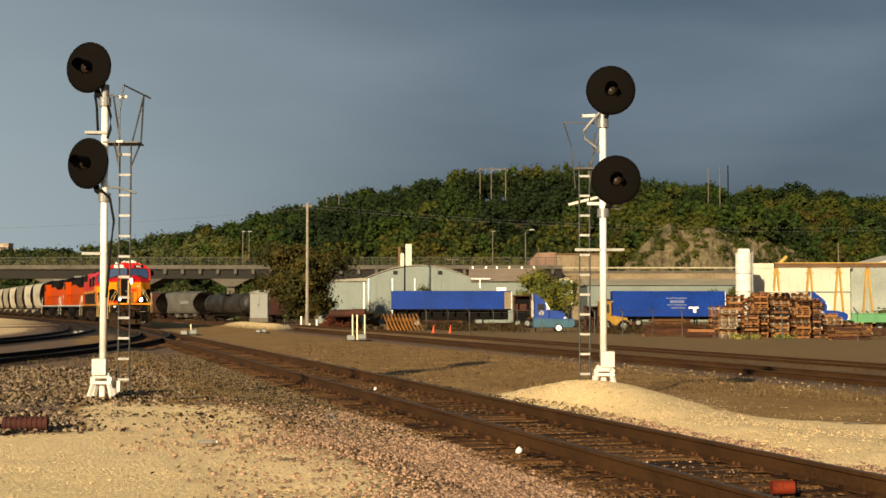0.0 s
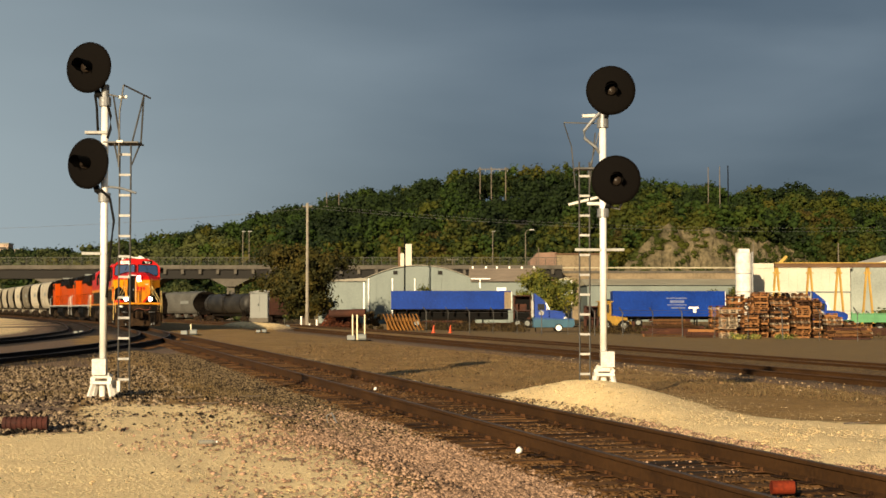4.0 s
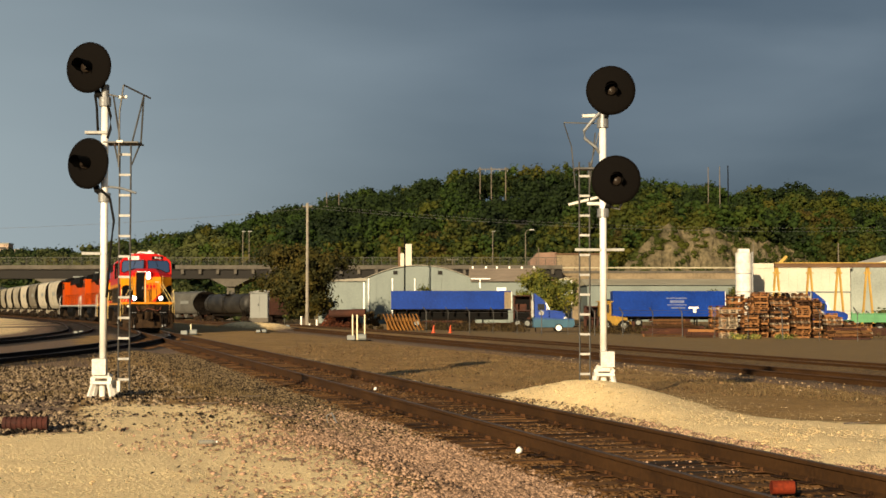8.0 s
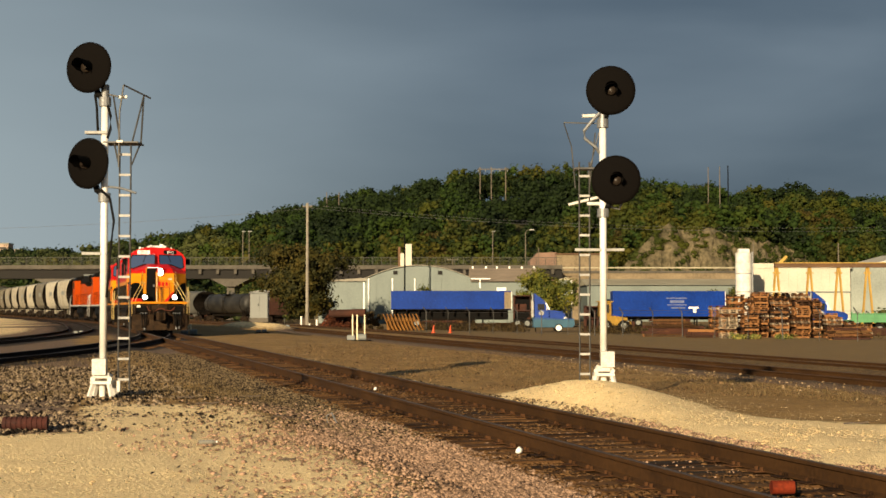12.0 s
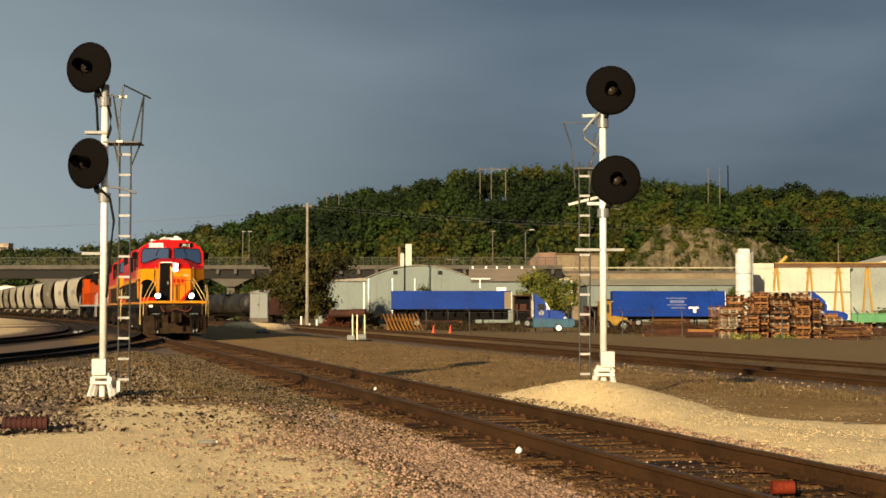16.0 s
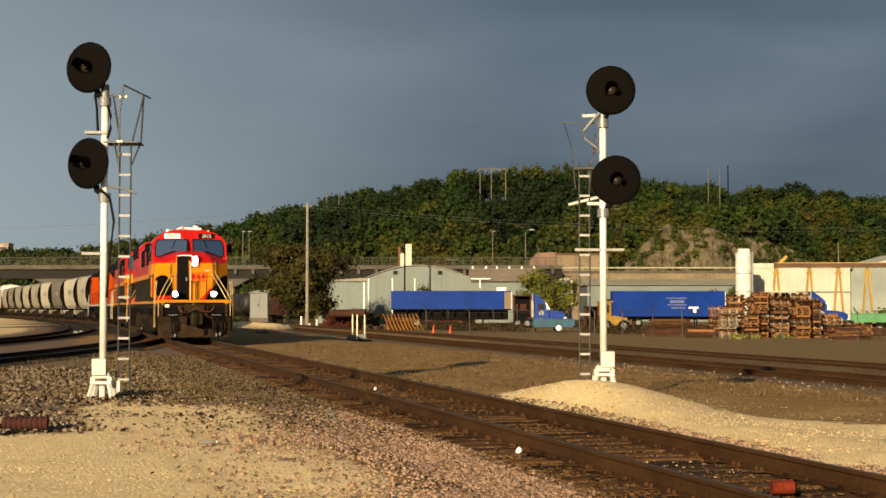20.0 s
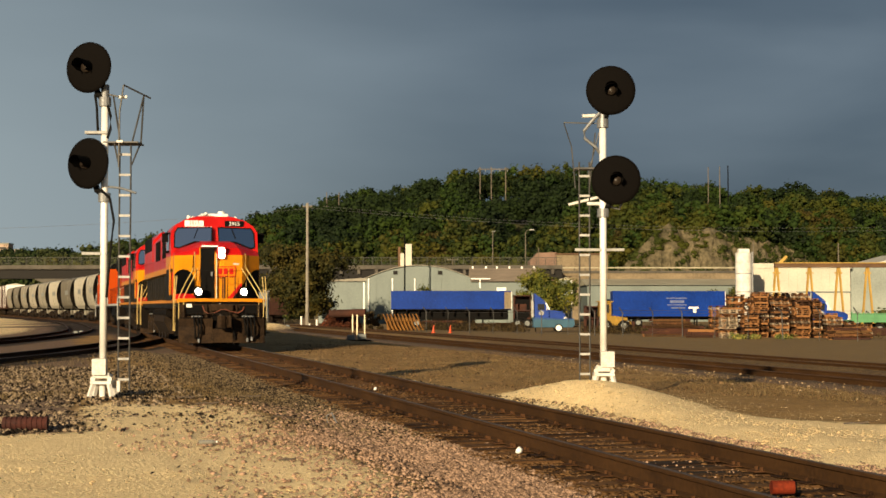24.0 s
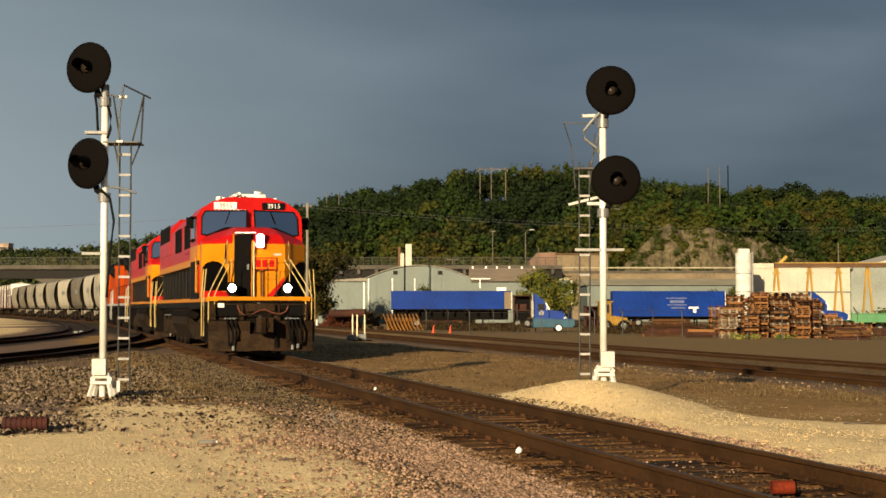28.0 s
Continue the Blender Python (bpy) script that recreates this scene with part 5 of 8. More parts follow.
        # flat dark sheet on the pilot plate, painted shade behind the hoses
        part("pilot_shade_sheet", boxes((sx * 0.92 - 0.30, sx * 0.92 + 0.30, 0.988, 1.0, 1.08, 1.44)), M["dark_gap"], lo, "dark sheet for the shade behind the hoses")
    part("plow_centre", loft([[(x, y - 0.10, 0.16) for x, y in ((-0.34, 0.56), (0.34, 0.56), (0.34, 1.0), (-0.34, 1.0))], [(x, y, 0.62) for x, y in ((-0.34, 0.62), (0.34, 0.62), (0.34, 1.0), (-0.34, 1.0))]]), M["plow_dust"], lo)
    part("coupler", boxes((-0.12, 0.12, 0.05, 1.0, 0.78, 1.00), bevel=0.04), M["plow_dust"], lo, "rusty coupler shank")
    knuckle = part("knuckle", prism([(-0.20, 0.30), (-0.24, 0.02), (-0.12, -0.08), (0.02, -0.02), (0.05, 0.08), (0.15, 0.10), (0.23, 0.0), (0.23, 0.30)], 0.68, 1.08, "z"), M["plow_dust"], lo, "rusty coupler knuckle")
    part("knuckle_pin", rods(((-0.13, 0.05, 1.06), (-0.13, 0.05, 1.14), 0.05), n=10), M["wheel_steel"], knuckle)
    part("drawbar_pocket", rods(((0, 0.86, 0.90), (0, 1.0, 0.90), 0.36), n=18), M["underframe"], lo, "round dark drawbar pocket")
    part("drawbar_carrier", boxes((-0.42, 0.42, 0.80, 1.0, 0.52, 0.60), bevel=0.02), M["underframe"], lo)
    part("buffer_block", boxes((-0.40, 0.40, 0.84, 1.0, 1.24, 1.48), bevel=0.03), M["plow_dust"], lo)
    for x, low, tip in ((-0.98, 0.34, 0.05), (-0.84, 0.22, 0.02), (-0.72, 0.52, -0.03), (0.30, 0.30, 0.10), (0.74, 0.48, 0.04), (0.86, 0.24, -0.02), (0.96, 0.28, 0.03), (1.10, 0.40, -0.02)):
        hose = part("air_hose", tube([(x, 0.98, 1.10), (x, 0.66, 1.02), (x + tip * 0.5, 0.52, 0.75), (x + tip, 0.50, low + 0.05)], 0.030), M["dark_gap"], lo, "hanging black air hose")
        part("hose_end", boxes((x + tip - 0.035, x + tip + 0.035, 0.46, 0.55, low - 0.06, low + 0.07), bevel=0.015), M["galvanised"] if low < 0.30 else M["underframe"], hose, "steel hose coupling")
        part("cock", boxes((x - 0.03, x + 0.03, 0.90, 0.98, 1.08, 1.18), bevel=0.01), M["underframe"], hose)
    part("jumper_cable", tube([(-0.66, 0.94, 1.42), (-0.60, 0.86, 1.24), (-0.46, 0.82, 1.14), (-0.28, 0.82, 1.16), (-0.05, 0.82, 1.28), (0.10, 0.82, 1.30), (0.30, 0.82, 1.22), (0.55, 0.84, 1.17), (0.72, 0.88, 1.26), (0.78, 0.94, 1.40)], 0.020), M["hose_red"], lo, "drooping red cable")
    part("receptacle", boxes((-0.10, -0.02, 0.90, 1.0, 1.34, 1.50), bevel=0.015), M["arm_grey"], lo)
    part("uncoupling_lever", tube([(-1.42, 0.86, 1.14), (-0.60, 0.84, 1.12), (-0.30, 0.6, 1.16), (-0.1, 0.3, 1.12)], 0.016), M["underframe"], lo)
    part("uncoupling_lever", tube([(1.42, 0.86, 1.14), (0.60, 0.84, 1.12), (0.30, 0.6, 1.16)], 0.016), M["underframe"], lo)
    for x0, x1 in ((-1.04, -0.68), (0.68, 1.06)):
        part("footboard", boxes((x0, x1, 0.70, 0.90, 1.03, 1.07), bevel=0.008), M["galvanised"], lo, "pale steel tread")
    for x in (-0.79, 0.79):
        dl = part("ditch_light_case", boxes((x - 0.13, x + 0.13, 1.10, 1.35, 1.74, 2.08), bevel=0.03), dark, lo)
        bm = bmesh.new()
        rod(bm, (x, 1.085, 1.91), (x, 1.10, 1.91), 0.11, 20)
        part("ditch_light", bm, M["headlight"] if lead else M["lens_dark"], dl, "bright ditch light" if lead else "")
    for sx in (-1, 1):
        for o in (0.0, 0.17):
            part("stair_rail", tube([(sx * (1.46 - o), 1.0, 0.95), (sx * (1.46 - o), 1.0, 1.72), (sx * (1.30 - o), 1.15, 2.05), (sx * (0.98 - o), 1.45, 2.62), (sx * (0.93 - o), 1.58, 2.74)], 0.017, 6), M["rail_yellow"], lo, "sloping pale handrail")
        part("front_rail", tube([(sx * 0.22, 1.05, 1.62), (sx * 0.22, 1.05, 2.62), (sx * 0.86, 1.05, 2.64), (sx * 0.88, 1.05, 1.62)], 0.014, 6), M["loco_black"], lo, "thin black platform rail")
    part("platform_chain", tube([(-0.22, 1.05, 2.45), (0.0, 1.05, 2.36), (0.22, 1.05, 2.45)], 0.010, 5), M["loco_black"], lo)
    part("marker_plate", boxes((-1.20, -1.02, 0.97, 1.0, 1.36, 1.48)), M["number_white"], lo, "small white plate")
    loco_truck(lo, 4.7)
    loco_truck(lo, 17.7)
    return lo


def make_orange(name):
    """Orange and black road switcher."""
    lo = empty(name, Matrix(), "orange six-axle diesel locomotive with a black roof and pale handrails", "locomotive", "locomotives")
    o, k = M["orange_paint"], M["loco_black"]
    part("frame", boxes((-1.5, 1.5, 0.75, 21.0, 1.3, 1.6), bevel=0.02), k, lo)
    for sx in (-1, 1):
        part("sill", boxes((sx * 1.52 - 0.02, sx * 1.52 + 0.02, 0.8, 20.9, 1.46, 1.60)), M["arm_grey"], lo, "pale sill stripe")
    part("pilot", boxes((-1.5, 1.5, 0.62, 0.75, 0.3, 1.55), bevel=0.02), k, lo)
    nose = part("nose", boxes((-1.0, 1.0, 1.6, 4.2, 1.6, 3.15), bevel=0.12), o, lo, "orange short hood")
    out = [(-1.55, 1.6), (1.55, 1.6), (1.55, 4.05), (1.25, 4.4), (0.7, 4.55), (-0.7, 4.55), (-1.25, 4.4), (-1.55, 4.05)]
    cab = part("cab", prism(out, 4.2, 6.4), o, lo, "orange cab")
    part("window_band", boxes((-1.40, 1.40, 4.175, 4.2, 3.32, 4.08)), k, cab, "black band round the windscreens")
    part("nose_stripe", boxes((-1.02, 1.02, 1.585, 1.6, 2.5, 2.8)), k, nose, "black stripe on the nose")
    part("nose_light", rods(((0, 1.57, 2.95), (0, 1.6, 2.95), 0.12), n=14), M["cabinet_grey"], nose)
    part("end_sill", boxes((-1.5, 1.5, 0.58, 0.62, 1.40, 1.58), bevel=0.01), M["arm_grey"], lo, "pale end sill")
    part("cab_roof", prism([(-1.58, 4.10), (-1.28, 4.45), (-0.7, 4.6), (0.7, 4.6), (1.28, 4.45), (1.58, 4.10), (1.45, 4.10), (-1.45, 4.10)], 4.1, 6.5), k, cab, "black cab roof")
    for sx in (-1, 1):
        part("windscreen", boxes((sx * 0.75 - 0.45, sx * 0.75 + 0.45, 4.15, 4.175, 3.4, 4.0)), M["cab_glass"], cab)
        part("cab_window", boxes((sx * 1.56 - 0.01, sx * 1.56 + 0.01, 4.7, 6.0, 3.3, 3.95)), M["cab_glass"], cab)
        part("number_board", boxes((sx * 0.6 - 0.3, sx * 0.6 + 0.3, 4.1, 4.2, 4.1, 4.32)), M["dark_gap"], cab)
        side_rails(lo, sx * 1.5, 6.6, 20.4, M["loco_black"])
        steps(lo, 1.15, sx, M["arm_grey"])
        steps(lo, 20.5, sx, M["arm_grey"])
        part("end_rail", tube([(sx * 1.45, 0.8, 1.6), (sx * 1.45, 0.8, 2.6), (sx * 0.3, 0.8, 2.6), (sx * 0.3, 0.8, 1.6)], 0.018, 6), M["arm_grey"], lo, "white end railing")
    for sx in (-1, 1):
        part("end_rail", tube([(sx * 1.45, 20.95, 0.6), (sx * 1.45, 20.95, 2.5), (sx * 1.05, 20.9, 2.65), (sx * 0.95, 20.9, 1.6)], 0.028, 6), M["number_white"], lo, "white end railing")
    part("hind_pilot", boxes((-1.5, 1.5, 21.0, 21.1, 0.4, 1.55), bevel=0.02), k, lo)
    part("hind_sill", boxes((-1.5, 1.5, 21.1, 21.13, 1.42, 1.56)), M["arm_grey"], lo, "pale end sill")
    part("hind_coupler", boxes((-0.13, 0.13, 21.1, 21.6, 0.78, 1.02), bevel=0.04), M["rust_dark"], lo)
    part("hood_end_stripe", boxes((-0.9, 0.9, 19.8, 19.83, 2.0, 2.3)), k, lo, "dark stripe on the hood end")
    part("hood_end_light", rods(((0, 19.8, 3.9), (0, 19.95, 3.9), 0.14), n=14), M["cabinet_grey"], lo)
    hood = part("hood", boxes((-1.0, 1.0, 6.4, 19.8, 1.6, 3.75), bevel=0.04), o, lo, "orange engine hood")
    part("hood_top", prism([(-1.0, 3.75), (1.0, 3.75), (0.85, 4.3), (-0.85, 4.3)], 6.4, 19.8), k, lo, "black hood roof")
    part("radiator", prism([(-1.05, 3.4), (1.05, 3.4), (1.4, 3.8), (1.4, 4.4), (-1.4, 4.4), (-1.4, 3.8)], 14.5, 19.5), k, hood)
    for i in range(7):
        for sx in (-1, 1):
            part("hood_door", boxes((sx * 1.01 - 0.01, sx * 1.01 + 0.01, 6.8 + i * 1.8, 8.4 + i * 1.8, 1.8, 3.4)), o, hood)
    part("exhaust", boxes((-0.4, 0.4, 10, 11.4, 4.3, 4.62)), k, hood)
    part("roof_unit", boxes((-0.5, 0.5, 4.6, 5.9, 4.58, 4.78), bevel=0.04), M["cabinet_grey"], cab)
    part("fuel_tank", prism([(-1.4, 1.3), (1.4, 1.3), (1.45, 0.8), (1.2, 0.35), (-1.2, 0.35), (-1.45, 0.8)], 7.8, 13.4), k, lo)
    part("coupler", boxes((-0.13, 0.13, -0.05, 0.75, 0.78, 1.02), bevel=0.04), M["rust_dark"], lo)
    loco_truck(lo, 4.6)
    loco_truck(lo, 16.9)
    return lo


def car_truck(parent, yc):
    tr = part("truck", boxes((-0.85, 0.85, yc - 0.2, yc + 0.2, 0.55, 0.95), bevel=0.03), M["truck_dust"], parent, "dusty two-axle truck")
    for sx in (-1, 1):
        prof = [(yc - 1.15, 0.38), (yc - 1.15, 0.58), (yc - 0.55, 0.75), (yc + 0.55, 0.75), (yc + 1.15, 0.58), (yc + 1.15, 0.38), (yc + 0.6, 0.42), (yc + 0.4, 0.22), (yc - 0.4, 0.22), (yc - 0.6, 0.42)]
        x0, x1 = sorted((sx * 0.9, sx * 1.06))
        part("side_frame", prism(prof, x0, x1, "x"), M["truck_dust"], tr)
    for dy in (-0.88, 0.88):
        wheelset(tr, yc + dy, 0.457)


def make_hopper(name, length):
    """Pale grey covered hopper with bulging sides."""
    h = empty(name, Matrix(), "pale grey covered hopper wagon with bulging sides, rolling in a train", "hopper wagon", "hopper wagons")
    a, b = 0.72, length - 0.72
    half = [(1.02, 1.22), (1.30, 1.55), (1.47, 2.0), (1.56, 2.5), (1.585, 2.95), (1.56, 3.4), (1.50, 3.85), (1.40, 4.17), (1.15, 4.38), (0.50, 4.5)]
    sect = [(-x, z) for x, z in half] + [(x, z) for x, z in reversed(half)]

    def cut(z):
        return 1.45 * math.sin(math.pi * min(max((z - 1.22) / 2.95, 0), 1)) ** 0.9      # the ends are hollowed between sill and roof

    def sec(y, way):
        return [(x, y + way * cut(z), z) for x, z in sect]
    body = part("body", loft([sec(a + 0.10, 1), sec(a + 2.0, 0), sec(b - 2.0, 0), sec(b - 0.10, -1)], open_ends=True), M["hopper_grey"], h, "bulging grey steel body")
    for i in range(5):
        y = a + 2.0 + i * (b - a - 4.0) / 4
        for sx in (-1, 1):
            bm = tube([(sx * (x + 0.004), y, z) for x, z in half[1:-1]], 0.010, 4)
            part("seam", bm, M["hopper_grey"], body)
    # End sheets are near-black: shade of the gap between cars is coloured in.
    for y, way in ((a + 0.08, 1), (b - 0.08, -1)):
        bm = bmesh.new()
        rows = [(bm.verts.new((-x * 0.99, y + way * cut(z), z)), bm.verts.new((x * 0.99, y + way * cut(z), z))) for x, z in half]
        for p, q in zip(rows, rows[1:]):
            bm.faces.new((p[0], p[1], q[1], q[0]))
        part("end_sheet", bm, M["underframe"], h, "hollowed end sheet coloured near-black for gap shade")
    part("sill", boxes((-1.3, 1.3, a, a + 1.1, 1.05, 1.2), (-1.3, 1.3, b - 1.1, b, 1.05, 1.2), (-0.2, 0.2, a, b, 0.95, 1.22)), M["underframe"], h)
    for i in range(3):
        y = a + 2.9 + i * (b - a - 5.8) / 2
        part("outlet", prism([(y - 1.1, 1.3), (y + 1.1, 1.3), (y + 0.35, 0.55), (y - 0.35, 0.55)], -0.6, 0.6, "x"), M["hopper_grey"], h)
    part("running_board", boxes((-0.35, 0.35, a + 0.8, b - 0.8, 4.56, 4.60)), M["galvanised"], h)
    for y in (a + 0.1, b - 0.1):
        for sx in (-1, 1):
            lad = part("ladder", rods(*[((sx * (1.35 - e * 0.4), y, 1.1), (sx * (1.35 - e * 0.4), y, 4.2), 0.025) for e in (0, 1)]), M["underframe"], h)
            part("corner_post", boxes((sx * 1.4 - 0.04, sx * 1.4 + 0.04, y - 0.04, y + 0.04, 1.1, 2.0)), M["underframe"], h)
    for i in range(4):
        y = a + 2 + i * (b - a - 4) / 3
        part("hatch", boxes((-0.28, 0.28, y - 0.4, y + 0.4, 4.5, 4.56)), M["hopper_grey"], h)
    part("coupler", boxes((-0.13, 0.13, 0, length, 0.80, 1.0)), M["rust_dark"], h)
    part("stencil", boxes((-1.592, -1.578, a + 3.2, a + 6.2, 2.7, 3.15)), M["cabinet_grey"], h, "worn dark lettering bars")
    car_truck(h, 2.0)
    car_truck(h, length - 2.0)
    return h


def make_boxcar(name, length, eave=4.3):
    h = empty(name, Matrix(), "rust red boxcar with pale roof, rolling in a train", "boxcar")
    part("body", boxes((-1.5, 1.5, 0.6, length - 0.6, 1.1, eave), bevel=0.03), M["rust_dark"], h, "rust red steel body")
    part("roof", prism([(-1.53, eave), (1.53, eave), (0, eave + 0.3)], 0.55, length - 0.55), M["sheet_white"], h, "pale steel roof")
    if eave > 4.5:
        part("end_panel", boxes((-1.48, 1.48, 0.56, 0.6, 3.2, eave), bevel=0.01), M["number_white"], h, "white upper end panel")
        for sx in (-1, 1):
            for y in (1.0, 5.5, 11.5):
                part("side_panel", boxes((sx * 1.505 - 0.01, sx * 1.505 + 0.01, y, y + 2.2, 1.3, eave - 0.1)), M["number_white"], h, "white side panel")
    for sx in (-1, 1):
        dr = part("door", boxes((sx * 1.52 - 0.03, sx * 1.52 + 0.03, length / 2 - 1.5, length / 2 + 1.5, 1.2, 4.15)), M["rust_dark"], h)
        for i in range(10):
            y = 0.9 + i * (length - 1.8) / 9
            part("rib", boxes((sx * 1.52 - 0.025, sx * 1.52 + 0.025, y - 0.05, y + 0.05, 1.15, 4.25)), M["rust_dark"], h)
    part("sill", boxes((-0.3, 0.3, 0.1, length - 0.1, 0.8, 1.1)), M["underframe"], h)
    car_truck(h, 2.4)
    car_truck(h, length - 2.4)
    return h


def make_tank(name, length, label):
    """Dark tank wagon standing on the far siding."""
    h = empty(name, Matrix(), label, "tank wagon", "tank wagons")
    n, r, zc = 24, 1.45, 2.65
    secs = []
    for y, k in ((0.9, 0.35), (1.0, 0.72), (1.25, 0.93), (1.6, 1.0), (length - 1.6, 1.0), (length - 1.25, 0.93), (length - 1.0, 0.72), (length - 0.9, 0.35)):
        secs.append([(r * k * math.cos(2 * math.pi * i / n), y, zc + r * k * math.sin(2 * math.pi * i / n)) for i in range(n)])
    part("tank", loft(secs), M["tank_black"], h, "dark weathered tank barrel", True)
    part("sill", boxes((-0.3, 0.3, 0.2, length - 0.2, 0.85, 1.15), (-1.4, 1.4, 0.3, 1.4, 1.05, 1.2), (-1.4, 1.4, length - 1.4, length - 0.3, 1.05, 1.2)), M["underframe"], h)
    part("dome", rods(((0, length / 2, 4.0), (0, length / 2, 4.35), 0.5), n=16), M["tank_black"], h)
    part("walkway", boxes((-1.3, 1.3, length / 2 - 1.2, length / 2 + 1.2, 4.02, 4.06)), M["underframe"], h)
    for y in (2.6, length / 2, length - 2.6):
        part("band", rods(((0, y - 0.06, zc), (0, y + 0.06, zc), r + 0.02), n=24), M["underframe"], h)
    for sx in (-1, 1):
        part("ladder", rods(((sx * 1.48, length / 2 - 0.25, 1.0), (sx * 1.40, length / 2 - 0.25, 3.9), 0.03), ((sx * 1.48, length / 2 + 0.25, 1.0), (sx * 1.40, length / 2 + 0.25, 3.9), 0.03)), M["underframe"], h)
        part("saddle", boxes((sx * 1.0 - 0.25, sx * 1.0 + 0.25, 1.6, 2.2, 1.1, 1.7), (sx * 1.0 - 0.25, sx * 1.0 + 0.25, length - 2.2, length - 1.6, 1.1, 1.7)), M["underframe"], h)
        part("end_rail", tube([(sx * 1.4, 0.35, 1.2), (sx * 1.4, 0.35, 2.1), (0, 0.35, 2.1)], 0.03, 6), M["underframe"], h)
    car_truck(h, 2.1)
    car_truck(h, length - 2.1)
    return h


def vehicle_pose(path, u, y1, y2):
    """The pose of a vehicle whose front is u along a path, carried at y1 and y2 behind its front."""
    a, b = Vector(path(u + y1)[:3]), Vector(path(u + y2)[:3])
    d = (b - a).normalized()
    o = a - d * y1
    return Matrix.Translation(o) @ pose(0, 0, 0, 0, 0, math.degrees(math.atan2(-d.x, d.y)))


MAIN = flat(0.0)
HOPPER = 13.35
TRAIN = []                              # thing, metres behind the lead coupler, the two places that carry it, its length if it runs hind part first


def make_train():
    at = 0.0
    TRAIN.append((make_belle("locomotive", True), at, 4.7, 17.7, 0))
    at += 22.55
    TRAIN.append((make_belle("locomotive", False), at, 4.7, 17.7, 0))
    at += 22.55
    for i in range(2):
        TRAIN.append((make_orange("locomotive"), at, 4.6, 16.9, 21.5))
        at += 21.45
    for i in range(N_HOPPERS):
        TRAIN.append((make_hopper("hopper_wagon", HOPPER), at, 2.0, HOPPER - 2.0, 0))
        at += HOPPER
    for i in range(2):
        TRAIN.append((make_boxcar("boxcar", 16.5, 4.95), at, 2.4, 14.1, 0))
        at += 16.5
    for i in range(4):
        TRAIN.append((make_hopper("hopper_wagon", HOPPER), at, 2.0, HOPPER - 2.0, 0))
        at += HOPPER


N_HOPPERS = 9
make_train()

# the lead coupler rolls along the main track at a steady pace
def lead_at(t):
    return 115.2 - 2.53 * t


def motions():
    times = [float(t) for t in range(0, 29, 2)]
    for ob, back, y1, y2, turned in TRAIN:
        flip = pose(0, turned, 0, 0, 0, 180) if turned else Matrix()
        walk(ob, [(t, vehicle_pose(MAIN, lead_at(t) + back, y1, y2) @ flip) for t in times])
    steps_t = np.linspace(0.0, 28.0, 113)
    for ob, r in ROLLING:
        top = ob.parent.parent
        if top in KEYED:
            loc = ob.location.copy()
            walk(ob, [(float(t), Matrix.Translation(loc) @ Matrix.Rotation((-1 if KEYED[top] else 1) * (lead_at(0.0) - lead_at(float(t))) / r, 4, "X")) for t in steps_t])


KEYED = {row[0]: row[4] for row in TRAIN[:10]}


# ---------------------------------------------------------------- woods on the hill
def leaf_cloud(centres, radii, per, size, seed):
    """Small leaf sprays on the outside of lumps (centre, radius): vertices and quads."""
    rng = np.random.default_rng(seed)
    c = np.repeat(centres, per, 0)
    r = np.repeat(radii, per, 0)
    n = len(c)
    d = rng.normal(size=(n, 3))
    d /= np.linalg.norm(d, axis=1)[:, None]
    p = c + d * r * (0.72 + 0.36 * rng.random((n, 1)))
    # each spray roughly faces outwards, turned at random
    nrm = d + rng.normal(scale=0.30, size=(n, 3))
    nrm[:, 2] += 0.12
    nrm /= np.linalg.norm(nrm, axis=1)[:, None]
    a = np.cross(nrm, rng.normal(size=(n, 3)))
    a /= np.linalg.norm(a, axis=1)[:, None]
    b = np.cross(nrm, a)
    s = np.repeat(size, per, 0)[:, None] * rng.uniform(0.55, 1.25, (n, 1))
    k = rng.uniform(0.55, 1.0, (n, 1))
    bend = nrm * s * 0.25
    v = np.stack([p - a * s - b * s * k * 0.5, p + a * s * 0.3 - b * s * k + bend, p + a * s, p - a * s * 0.2 + b * s * k + bend], 1).reshape(-1, 3)
    f = np.arange(n * 4).reshape(-1, 4)
    return v, f


POWER_POLES = ((10.3, 430, 31.5), (13.4, 430, 31.5), (17.4, 430, 31.5), (73.6, 430, 28.6), (76.8, 430, 28.6), (79.1, 430, 28.6))


